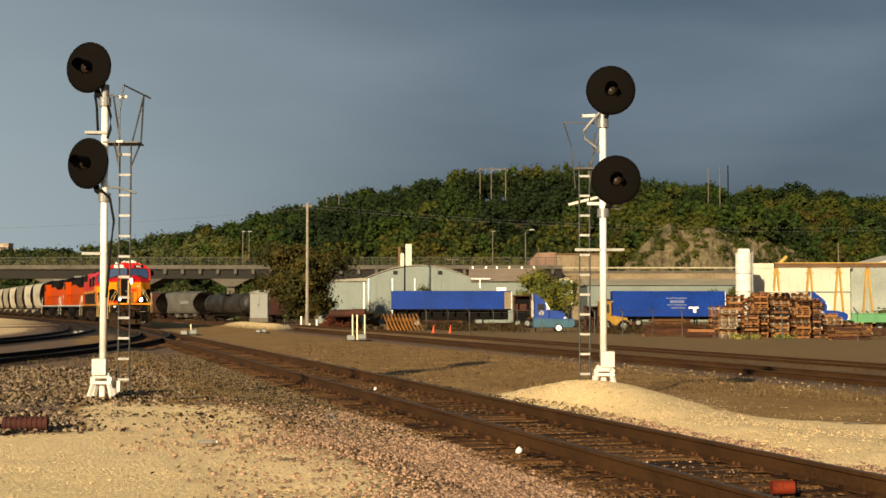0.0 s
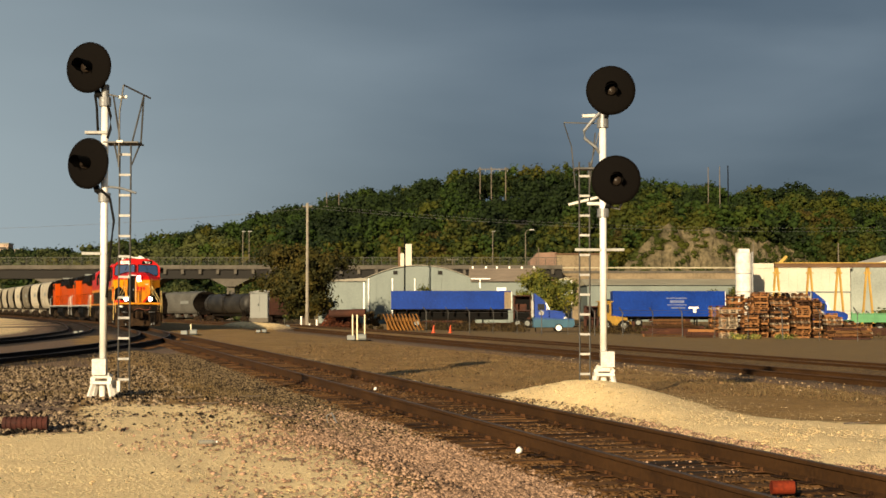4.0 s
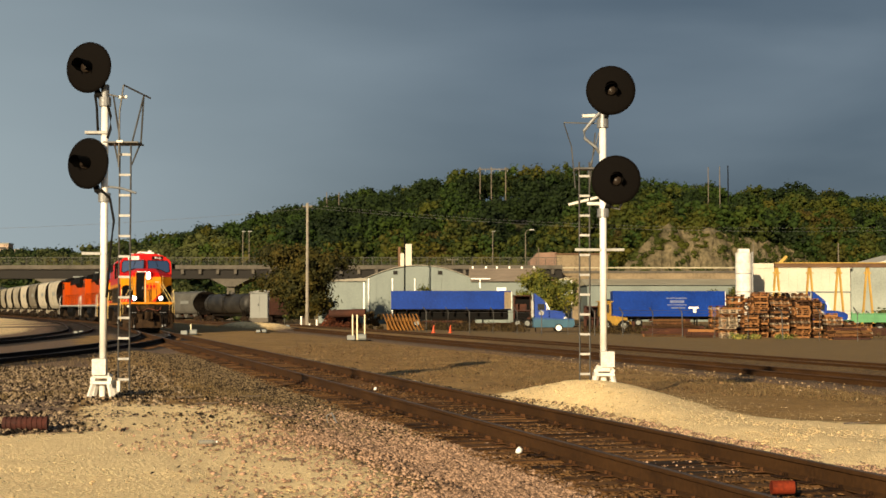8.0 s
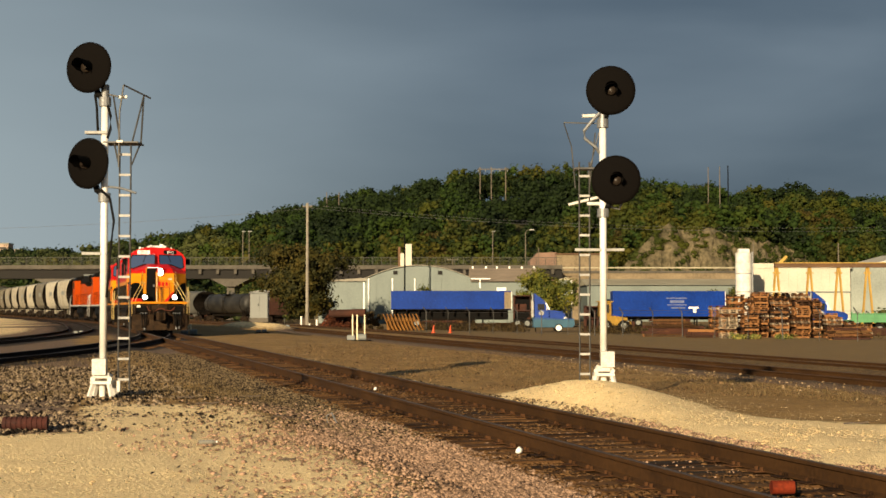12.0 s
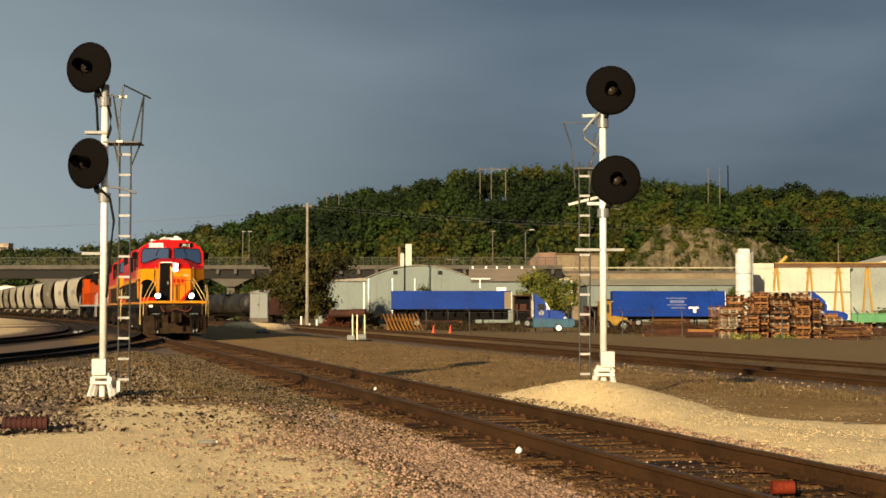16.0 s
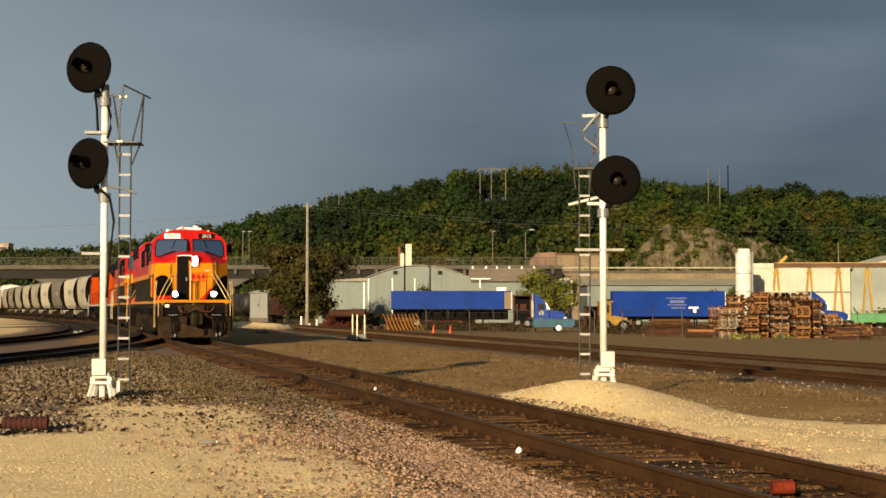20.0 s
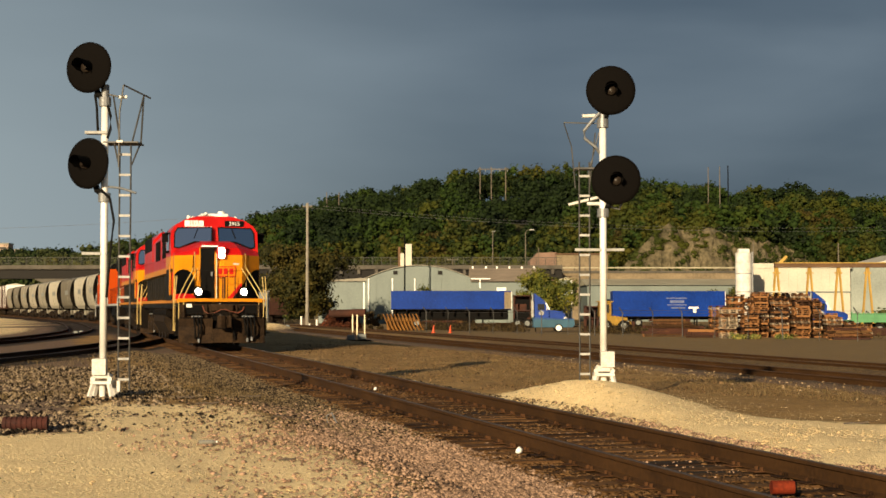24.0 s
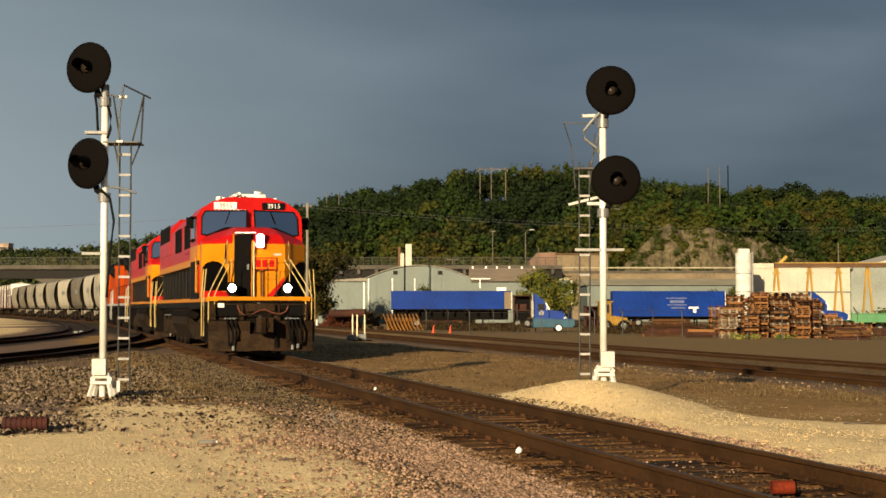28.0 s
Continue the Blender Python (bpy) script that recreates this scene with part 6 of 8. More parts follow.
def crown_mesh(C, R, heart, per, size, seed):
    """Crowns as dense lumps (centre, radius) wrapped in leaf sprays; heart: middle of each lump's tree."""
    rng = np.random.default_rng(seed)
    lump = ICO_V[None] * (1 + rng.uniform(-0.22, 0.22, (len(C), len(ICO_V), 1)))
    v1 = (lump * (R * 0.56)[:, None, :] + C[:, None, :]).reshape(-1, 3)
    f1 = (ICO_F[None] + (np.arange(len(C)) * len(ICO_V))[:, None, None]).reshape(-1, 3)
    c = np.repeat(C, per, 0)
    r = np.repeat(R, per, 0)
    n = len(c)
    d = rng.normal(size=(n, 3))
    d /= np.linalg.norm(d, axis=1)[:, None]
    p = c + d * r * (0.50 + 0.85 * rng.random((n, 1)))
    out = p - np.repeat(heart, per, 0)
    out /= np.linalg.norm(out, axis=1)[:, None] + 1e-6
    nrm = 0.25 * d + 0.6 * out + rng.normal(scale=0.48, size=(n, 3))
    nrm /= np.linalg.norm(nrm, axis=1)[:, None]
    a = np.cross(nrm, rng.normal(size=(n, 3)))
    a /= np.linalg.norm(a, axis=1)[:, None]
    b = np.cross(nrm, a)
    s = np.repeat(size, per)[:, None] * rng.uniform(0.55, 1.25, (n, 1))
    k = rng.uniform(0.55, 1.0, (n, 1))
    v2 = np.stack([p - a * s - b * s * k * 0.5, p + a * s * 0.3 - b * s * k, p + a * s, p - a * s * 0.2 + b * s * k], 1).reshape(-1, 3)
    q = np.arange(n)[:, None] * 4 + len(v1)
    f2 = np.concatenate([q + np.array([[0, 1, 2]]), q + np.array([[0, 2, 3]])])
    return np.concatenate([v1, v2]), np.concatenate([f1, f2])


def hill_woods():
    rng = np.random.default_rng(21)
    n = 3000
    y = 298 + 182 * rng.random(n)
    x = (rng.random(n) - 0.5) * 2 * (y * 0.31 + 14)
    bl = (x > 37) & (x < 80) & (y > 298) & (y < 331) & (rng.random(n) < 0.93)
    gap = (y < 318) & (rng.random(n) < 0.35)
    keep = ~bl & ~gap
    x, y = x[keep], y[keep]
    z = ground_z(x, y)
    h = (5.4 + 6.6 * rng.random(len(x)) ** 1.4) * np.where(y < 335, 0.72, 1.0) * np.where((x > 84) & (y > 380), 0.82, 1.0)
    # felled low where the power poles stand
    for px, py, low in POWER_POLES:
        near = (np.abs(x - px * y / py) < 3.6) & (y < py + 2) & (y > py - 75)
        h = np.where(near, np.minimum(h, 1.37 + (low - 1.37) * y / py - z), h)
    ok = h > 1.6
    x, y, z, h = x[ok], y[ok], z[ok], h[ok]
    w = 1.7 + h * rng.uniform(0.16, 0.32, len(x))
    # kinds of tree go by patches, warmer low in the middle, darker towards ridge and sides
    patch = np.array([noise.noise(Vector((a * 0.028, b * 0.018, 4.0))) for a, b in zip(x, y)])
    warm = patch * 1.1 + rng.normal(scale=0.36, size=len(x)) + 0.42 * smooth(-45, 20, x) - 0.20 - 0.30 * smooth(360, 440, y)
    warm = warm + 0.40 * np.exp(-((x - 6) / 28) ** 2) * smooth(410, 345, y) - 0.24 * smooth(28, 60, x)
    sort = np.digitize(warm, (-0.18, 0.15, 0.48, 0.95))
    # most far-left trees get the leaf colour with haze painted in
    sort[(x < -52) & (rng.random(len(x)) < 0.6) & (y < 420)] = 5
    # tall crowns that stand out along the ridge: across, height of the top, spread, kind
    crowns = ((-54, 29.5, 4.5, 0), (-43, 31.5, 4.0, 0), (-31, 34.5, 4.2, 0), (-23, 36.0, 4.6, 1), (-6.5, 38.4, 4.8, 0), (4.8, 42.0, 5.2, 2), (26, 43.0, 6.2, 3), (33.5, 40.4, 4.4, 2),
              (59, 39.0, 5.4, 0), (69, 37.6, 4.6, 1), (90, 37.2, 4.8, 2), (100.5, 38.2, 5.2, 0), (111, 35.7, 4.4, 3),
              (10.5, 39.4, 3.6, 1), (15.5, 39.6, 3.6, 0), (20, 39.8, 3.8, 2), (74, 36.8, 4.0, 0), (79, 36.4, 4.0, 1))
    rx, rt, rw, rk = (np.array(c, float) for c in zip(*crowns))
    ry = np.full(len(rx), 446.0)
    rz = ground_z(rx, ry)
    x, y, z = np.concatenate([x, rx]), np.concatenate([y, ry]), np.concatenate([z, rz])
    h, w = np.concatenate([h, (rt - rz) / 0.95]), np.concatenate([w, rw])
    sort = np.concatenate([sort, rk.astype(int)])
    words = (("dark green", "leaf_dark"), ("green", "leaf_green"), ("olive", "leaf_olive"), ("ochre turning", "leaf_ochre"), ("brown turning", "leaf_brown"), ("haze-paled", "leaf_haze"))
    for kd, (word, mname) in enumerate(words):
        g = sort == kd
        X, Y, Z, H, W = x[g], y[g], z[g], h[g], w[g]
        cs, rs, hs = [], [], []
        heart = np.stack([X, Y, Z + H * 0.45], -1)
        for m in range(14):
            an = m * 2.4 + rng.uniform(-0.6, 0.6, len(X))
            up = (m + 0.5) / 14
            rad = W * 0.78 * np.sqrt(np.clip(1 - up ** 2, 0.05, 1)) * rng.uniform(0.75, 1.15, len(X))
            cs.append(np.stack([X + np.cos(an) * rad, Y + np.sin(an) * rad, Z + H * (0.38 + 0.46 * up)], -1))
            k = rng.uniform(0.20, 0.40, (len(X), 1))
            rs.append(np.stack([W, W, np.maximum(H * 0.30, W * 0.7)], -1) * k)
            hs.append(heart)
        v, f = crown_mesh(np.concatenate(cs), np.concatenate(rs), np.concatenate(hs), 21, np.full(14 * len(X), 0.36), 22 + kd)
        tri_mesh("woods", v, f, M[mname], word + " autumn trees in the dense woods on the hill", "woods")


def rock_bluff():
    """A quarried face in the hillside: a ragged wall of clefts and ledges."""
    nu, nv = 150, 40
    verts, faces = [], []
    for i in range(nu + 1):
        x = 37 + 44 * i / nu
        top = float(np.interp(x, (37, 41, 45, 48, 52, 56, 60, 64, 68, 72, 77, 81), (9, 13, 17.6, 19.2, 17.4, 18.4, 16.8, 15.8, 15.6, 14.2, 12.0, 8.6)))
        for j in range(nv + 1):
            w = j / nv
            z = 3 + (top - 3) * w + 1.2 * noise.noise(Vector((x * 0.35, 3.0, w * 2)))
            y = 313 + 14 * w + 2.6 * noise.turbulence(Vector((x * 0.16, z * 0.10, 0.5)), 4, True) + 1.3 * noise.noise(Vector((x * 0.7, z * 0.25, 8))) - 1.4 * abs(noise.noise(Vector((x * 0.33, 1.0, 2.0))))
            verts.append((x, y, z))
    for i in range(nu):
        for j in range(nv):
            a = i * (nv + 1) + j
            faces.append((a, a + nv + 1, a + nv + 2, a + 1))
    ob = raw_mesh("rock_bluff", verts, faces, M["rock_face"])
    rng = np.random.default_rng(91)
    pick = rng.choice(len(verts), 270, replace=False)
    c = np.array(verts)[pick] + np.array([0, -0.3, 0.2])
    r = np.stack([rng.uniform(0.35, 1.9, 270), rng.uniform(0.4, 1.0, 270), rng.uniform(0.35, 1.2, 270)], -1)
    v, f = crown_mesh(c, r, c - np.array([0, 0, 0.5]), 44, np.full(270, 0.22), 92)
    tri_mesh("bluff_bushes", v, f, M["leaf_olive"], "scrubby bushes clinging to the rock face", "bushes")
    tagged(ob, "pale clefted rock face cut into the wooded hillside", "rock face", kind="structure")


def make_tree(name, base, height, spread, material, label, seed, lumps=16, per=170, leaf=0.24, low=0.25):
    rnd = random.Random(seed)
    rng = np.random.default_rng(seed)
    tr = empty(name, pose(*base), label, "tree" if height > 4 else "shrub")
    bm = bmesh.new()
    rod(bm, (0, 0, -0.1), (0.1, 0, height * 0.45), height * 0.035, 10, height * 0.022)
    for i in range(7):
        a = i * 2.4
        z = height * rnd.uniform(0.18, 0.5)
        rod(bm, (0.05, 0, z), (math.cos(a) * spread * 0.7, math.sin(a) * spread * 0.7, z + height * rnd.uniform(0.15, 0.4)), height * 0.014, 6, height * 0.005)
    part("trunk", bm, M["bark"], tr, "dark branching trunk")
    cs = np.stack([rng.normal(scale=0.45, size=lumps) * spread, rng.normal(scale=0.45, size=lumps) * spread, height * (low + (0.86 - low) * rng.random(lumps))], -1)
    t = (cs[:, 2] / height - low) / (1 - low)
    cs[:, :2] *= (0.55 + 1.0 * np.sqrt(np.clip(t * (1.15 - t) * 3, 0.05, 1)))[:, None]
    rs = np.stack([rng.uniform(0.26, 0.46, lumps) * spread] * 3, -1) * np.array([1, 1, 0.8])
    v, f = crown_mesh(cs, rs, cs * 0 + np.array([0, 0, height * 0.5]), per, np.full(lumps, leaf), seed + 1)
    crown = tri_mesh("crown", v, f, material, "", "")
    crown.parent = tr
    return tr


hill_woods()
rock_bluff()


# ---------------------------------------------------------------- the viaduct and the far buildings
def make_viaduct():
    vd = empty("viaduct", pose(0, 278, 0), "long concrete road viaduct on piers with a wire fence along it", "bridge")
    x0, x1 = -150.0, 21.0
    # shade under the deck is put into the girders' dark colour
    part("girder", boxes((x0, x1, -4.5, 4.5, 6.4, 8.0)), M["concrete_dark"], vd, "concrete girders coloured dark for the deck's shade")
    part("deck", boxes((x0, x1, -5.0, 5.0, 8.0, 8.35)), M["concrete"], vd)
    part("parapet", boxes((x0, x1, -5.2, -4.95, 8.1, 8.75)), M["concrete"], vd, "pale concrete parapet")
    k = 0
    x = x0 + 4
    while x < x1:
        pier = part("pier", boxes((x - 0.7, x + 0.7, -3.6, 3.6, -1.5, 5.6)), M["concrete"], vd, "concrete pier")
        part("pier_cap", prism([(x - 3.6, 6.4), (x + 3.6, 6.4), (x + 0.8, 5.0), (x - 0.8, 5.0)], -4.4, 4.4), M["concrete"], pier)
        x += 15.5
    fence = part("fence_rail", boxes((x0, x1, -5.12, -5.06, 10.05, 10.13), (x0, x1, -5.12, -5.06, 9.5, 9.54)), M["fence_grey"], vd)
    part("fence_mesh", boxes(*[(x0, x1, -5.10, -5.08, 8.8 + 0.12 * i, 8.815 + 0.12 * i) for i in range(11)]), M["fence_grey"], fence, "fine wire mesh")
    x = x0
    while x < x1:
        part("fence_post", boxes((x - 0.04, x + 0.04, -5.13, -5.05, 8.75, 10.15)), M["fence_grey"], fence)
        x += 1.6
    x = -52.0
    while x < x1:
        part("girder_rib", boxes((x - 0.25, x + 0.25, -5.1, -4.5, 7.2, 8.0)), M["concrete"], vd)
        x += 3.1
    for px in (-35.4, -34.3, 8.8):
        lamp = empty("street_lamp", pose(px, 274.5, 8.35), "tall grey street lamp on the viaduct", "street lamp", "street lamps")
        part("pole", rods(((0, 0, 0), (0, 0, 6.4), 0.08)), M["pole_wood"], lamp)
        part("lamp_head", boxes((-0.2, 0.5, -0.1, 0.1, 6.35, 6.5)), M["cabinet_grey"], lamp)
    lamp = empty("street_lamp", pose(14.6, 274.5, 8.35), "tall grey street lamp with a bent arm", "street lamp", "street lamps")
    part("pole", rods(((0, 0, 0), (0, 0, 6.2), 0.09)), M["pole_wood"], lamp)
    part("arm", tube([(0, 0, 6.1), (0.2, 0, 6.6), (0.9, 0, 6.7)], 0.06), M["pole_wood"], lamp)
    part("lamp_head", boxes((0.7, 1.5, -0.15, 0.15, 6.6, 6.8), bevel=0.03), M["arm_grey"], lamp)


def make_retaining_wall():
    w = empty("retaining_wall", pose(0, 284, 0), "long tan retaining wall carrying the road below the bluff", "wall")
    w["kind"] = "structure"
    part("wall", boxes((21.0, 70.0, 0, 3, -1, 7.6)), M["wall_tan"], w, "tan concrete wall")
    part("coping", boxes((21.0, 70.0, -0.25, 0.4, 7.6, 8.0)), M["concrete"], w)
    x = 22.0
    while x < 70:
        part("pilaster", boxes((x - 0.2, x + 0.2, -0.2, 0, -1, 7.6)), M["wall_tan"], w)
        x += 4.0
    part("guard_rail", boxes((21.0, 70.0, -0.1, 0.0, 8.45, 8.7)), M["roof_cream"], w, "pale guard rail")
    x = 22.0
    while x < 70:
        part("rail_post", boxes((x - 0.07, x + 0.07, -0.05, 0.05, 8.0, 8.5)), M["concrete"], w)
        x += 2.0


make_retaining_wall()


def make_far_blocks():
    for bx, w, h in ((-250, 7, 37), (-242, 6, 33.5), (-258, 7, 32)):
        b = empty("apartment_block", pose(bx, 880, 0), "distant pinkish apartment block on the skyline", "building", "apartment blocks")
        part("wall", boxes((-w / 2, w / 2, 0, 10, 0, h)), M["block_pink"], b)
        part("roof", boxes((-w / 2 - 0.3, w / 2 + 0.3, -0.3, 10.3, h, h + 0.8)), M["roof_grey"], b)
        for i in range(6):
            part("window_band", boxes((-w / 2 + 0.8, w / 2 - 0.8, -0.1, 0, h - 3 - i * 3.2, h - 1.6 - i * 3.2)), M["cab_glass"], b)


make_far_blocks()


def window(parent, x0, x1, y, z0, z1, material):
    w = part("window", boxes((x0, x1, y - 0.05, y, z0, z1)), M["cab_glass"], parent)
    part("window_frame", boxes((x0 - 0.08, x1 + 0.08, y - 0.08, y - 0.04, z0 - 0.08, z0), (x0 - 0.08, x1 + 0.08, y - 0.08, y - 0.04, z1, z1 + 0.08)), material, w)


def seams(parent, x0, x1, y, z0, z1, step, material):
    """Upright ribs of a sheet-metal wall."""
    x = x0 + step / 2
    while x < x1:
        part("wall_rib", boxes((x - 0.04, x + 0.04, y - 0.05, y, z0, z1)), material, parent)
        x += step


def make_warehouses():
    # bow-roofed shed, its end towards the tracks
    g = -0.9
    wh = empty("warehouse", pose(0, 215, 0), "pale blue sheet-metal warehouse with a bowed roof", "warehouse", "sheds")
    n = 18
    xa, xb, eave, rise = -10.6, 3.9, 5.35, 1.75
    arch = [(xa + (xb - xa) * i / n, eave + rise * (1 - (2 * i / n - 1) ** 2)) for i in range(n + 1)]
    part("wall", prism([(xa, g)] + arch + [(xb, g)], 0.0, 40.0), M["sheet_blue"], wh, "pale blue ribbed wall")
    top = [(x, z + 0.03) for x, z in arch]
    part("roof", prism([(x * 1.0, z + 0.10) for x, z in top] + [(x, z) for x, z in reversed(top)], -0.35, 40.4), M["roof_grey"], wh, "bowed grey roof")
    seams(wh, xa, xb, 0, g, eave, 0.9, M["sheet_blue"])
    for px in (-6.6, -0.4):
        part("vent", boxes((px - 0.3, px + 0.3, -0.12, 0, 5.9, 6.4)), M["concrete_dark"], wh)
    for px in (-10.3, -7.0, -3.9):
        part("downpipe", boxes((px - 0.08, px + 0.08, -0.18, -0.06, g, eave)), M["number_white"], wh)
    # lower shed to its left
    sh = empty("shed", pose(0, 218, 0), "low pale blue sheet-metal shed beside the bowed warehouse", "shed", "sheds")
    part("wall", boxes((-17.5, -10.7, 0, 18, g, 5.0)), M["sheet_blue"], sh)
    part("roof", prism([(-17.9, 5.0), (-10.7, 5.0), (-10.7, 5.5)], -0.4, 18.3), M["roof_grey"], sh)
    seams(sh, -17.5, -10.7, 0, g, 5.0, 1.1, M["sheet_blue"])
    part("door", boxes((-13.9, -11.3, -0.08, 0, g, 4.6)), M["sheet_blue"], sh, "sliding door")
    part("door_post", boxes((-11.2, -11.0, -0.12, 0, g, 4.9)), M["number_white"], sh)
    # long shed to its right
    ls = empty("shed", pose(0, 214, 0), "long pale blue shed with a low tan roof", "shed", "sheds")
    part("wall", boxes((3.9, 13.6, 0, 22, g, 5.0)), M["sheet_blue"], ls)
    part("roof", prism([(-0.5, 4.9), (11, 7.0), (22.5, 4.9)], 3.8, 13.9, "x"), M["roof_tan"], ls, "low tan roof")
    part("sign_panel", boxes((7.4, 8.7, -0.12, -0.05, 3.5, 4.1)), M["number_white"], ls, "small white panel")
    seams(ls, 3.9, 13.6, 0, g, 5.0, 1.2, M["sheet_blue"])
    part("gutter", boxes((3.9, 6.5, -0.4, -0.2, 5.2, 5.35)), M["number_white"], ls)
    part("downpipe", boxes((5.0, 5.2, -0.2, -0.05, 4.0, 5.3)), M["number_white"], ls)
    for px in (4.3, 6.2, 7.8, 9.6, 11.4, 13.2):
        part("roof_vent", boxes((px - 0.11, px + 0.11, 10.7, 11.1, 6.9, 7.28)), M["number_white"], ls)
    fs = empty("shed", pose(0, 242, 0), "long pale shed with a cream roof below the viaduct", "shed", "sheds")
    part("wall", boxes((22.5, 62, 0, 16, g, 4.9)), M["sheet_blue"], fs)
    part("roof", prism([(-0.5, 4.8), (8, 5.9), (16.5, 4.8)], 22.2, 62.3, "x"), M["roof_cream"], fs, "cream metal roof")
    seams(fs, 22.5, 62, 0, g, 4.9, 1.6, M["sheet_blue"])
    for px in (25, 31, 37, 43):
        part("window", boxes((px, px + 1.8, -0.08, 0, 1.6, 2.6)), M["cab_glass"], fs)
    # white building on the right with its silo
    wb = empty("factory", pose(0, 180, 0), "white sheet-metal factory building behind a yellow gantry", "factory")
    part("wall", boxes((35.8, 47.2, 0, 7, g, 6.3)), M["sheet_white"], wb, "white metal wall")
    part("side_wall", boxes((47.2, 80, 1.2, 30, g, 6.0)), M["sheet_pale"], wb, "pale blue-grey metal wall")
    part("fascia", boxes((35.6, 47.4, -0.12, 0, 5.9, 6.45)), M["sheet_white"], wb)
    part("ledge", boxes((35.8, 47.2, -0.12, 0, 3.05, 3.2)), M["sheet_blue"], wb)
    seams(wb, 35.8, 47.2, 0, g, 5.9, 0.95, M["sheet_white"])
    seams(wb, 47.2, 80, 1.2, g, 6.0, 1.6, M["sheet_pale"])
    part("gable", prism([(52, 6.0), (82, 6.0), (82, 10.4), (62, 8.6)], 22, 40), M["sheet_white"], wb, "white gabled roof behind")
    si = empty("silo", pose(32.9, 170, 0), "tall white round silo with a small top hut", "silo")
    part("drum", rods(((0, 0, g), (0, 0, 7.3), 0.88), n=24), M["white_paint"], si, "", False)
    part("cone", rods(((0, 0, 7.3), (0, 0, 7.31), 0.9), n=24), M["sheet_white"], si)
    part("top_hut", boxes((-0.6, 0.6, -0.5, 0.5, 7.3, 7.75), bevel=0.05), M["white_paint"], si)
    part("pipe", rods(((0.95, -0.2, g), (0.95, -0.2, 7.4), 0.09)), M["galvanised"], si)
    part("chute", rods(((-1.0, -1.0, 1.6), (2.2, -1.0, 3.0), 0.20)), M["scrap_red"], si, "dark red conveyor tube")
    for z in (1.0, 3.0, 5.0):
        part("hoop", rods(((0, 0, z), (0, 0, z + 0.08), 0.90), n=24), M["galvanised"], si)
    tw = empty("vent_tower", pose(-5.6, 232, 0), "white rooftop tower rising behind the bowed warehouse", "tower")
    part("shaft", boxes((-0.75, 0.95, -0.8, 0.8, g, 9.4), bevel=0.04), M["sheet_white"], tw)
    part("cap", boxes((-0.05, 0.95, -0.6, 0.6, 9.4, 10.8), bevel=0.04), M["sheet_white"], tw)
    part("chimney", boxes((-1.1, -0.75, -0.3, 0.3, 6, 10.4)), M["gantry_rust"], tw)


def make_brick_wall():
    b = empty("brick_building", pose(0, 296, 0), "low pinkish and tan walled building at the foot of the hill", "building")
    part("wall", prism([(16.6, 4), (21.6, 4), (21.6, 11.9), (18.0, 11.7), (16.6, 10.2)], 0, 8), M["brick_pink"], b, "pinkish brick wall")
    part("wall", boxes((21.6, 31.5, 0.4, 8, 4, 11.4)), M["wall_tan"], b, "tan plastered wall")
    part("roof", boxes((21.3, 31.8, 0.0, 8.3, 11.4, 11.65)), M["gantry_rust"], b)
    for i in range(4):
        part("buttress", boxes((22.4 + i * 2.6, 22.7 + i * 2.6, 0.2, 0.4, 4, 11.3)), M["wall_tan"], b)
    hut = empty("hut", pose(15.9, 203, -0.9), "narrow pale blue metal hut with white corner trim", "hut", "sheds")
    part("wall", boxes((-0.9, 0.9, 0, 3, 0, 5.8)), M["sheet_blue"], hut)
    part("roof", prism([(-1.0, 5.8), (1.0, 5.8), (0.2, 6.2)], -0.15, 3.1), M["roof_cream"], hut)
    for px in (-0.9, 0.9):
        part("corner_trim", boxes((px - 0.08, px + 0.08, -0.06, 0, 0, 5.8)), M["number_white"], hut)


make_brick_wall()


def make_gantry():
    ga = empty("gantry_crane", pose(0, 150, -0.9), "yellow steel gantry with a long rusty runway beam", "gantry crane")
    part("beam", boxes((32.0, 60.0, -0.25, 0.25, 6.1, 6.5)), M["gantry_rust"], ga, "rusty runway beam")
    part("beam_flange", boxes((32.0, 60.0, -0.4, 0.4, 6.5, 6.58)), M["gantry_yellow"], ga)
    for x in (32.2, 35.4, 38.2, 41.0, 44.0, 47.0, 50.0):
        for lean in (-0.35, 0.35):
            bm = bmesh.new()
            bar(bm, (x + lean, -0.9 if lean > 0 else 0.9, 0), (x + lean * 0.2, 0, 6.15), 0.17, 0.17)
            part("leg", bm, M["gantry_yellow"], ga, "yellow leaning leg")
        part("brace", boxes((x - 0.35, x + 0.35, -0.1, 0.1, 5.5, 5.65)), M["gantry_yellow"], ga)
    bm = bmesh.new()
    bar(bm, (32.5, 0, 6.5), (33.2, 0, 7.2), 0.25, 0.25)
    part("stub", bm, M["gantry_yellow"], ga)


make_viaduct()
make_warehouses()
make_gantry()


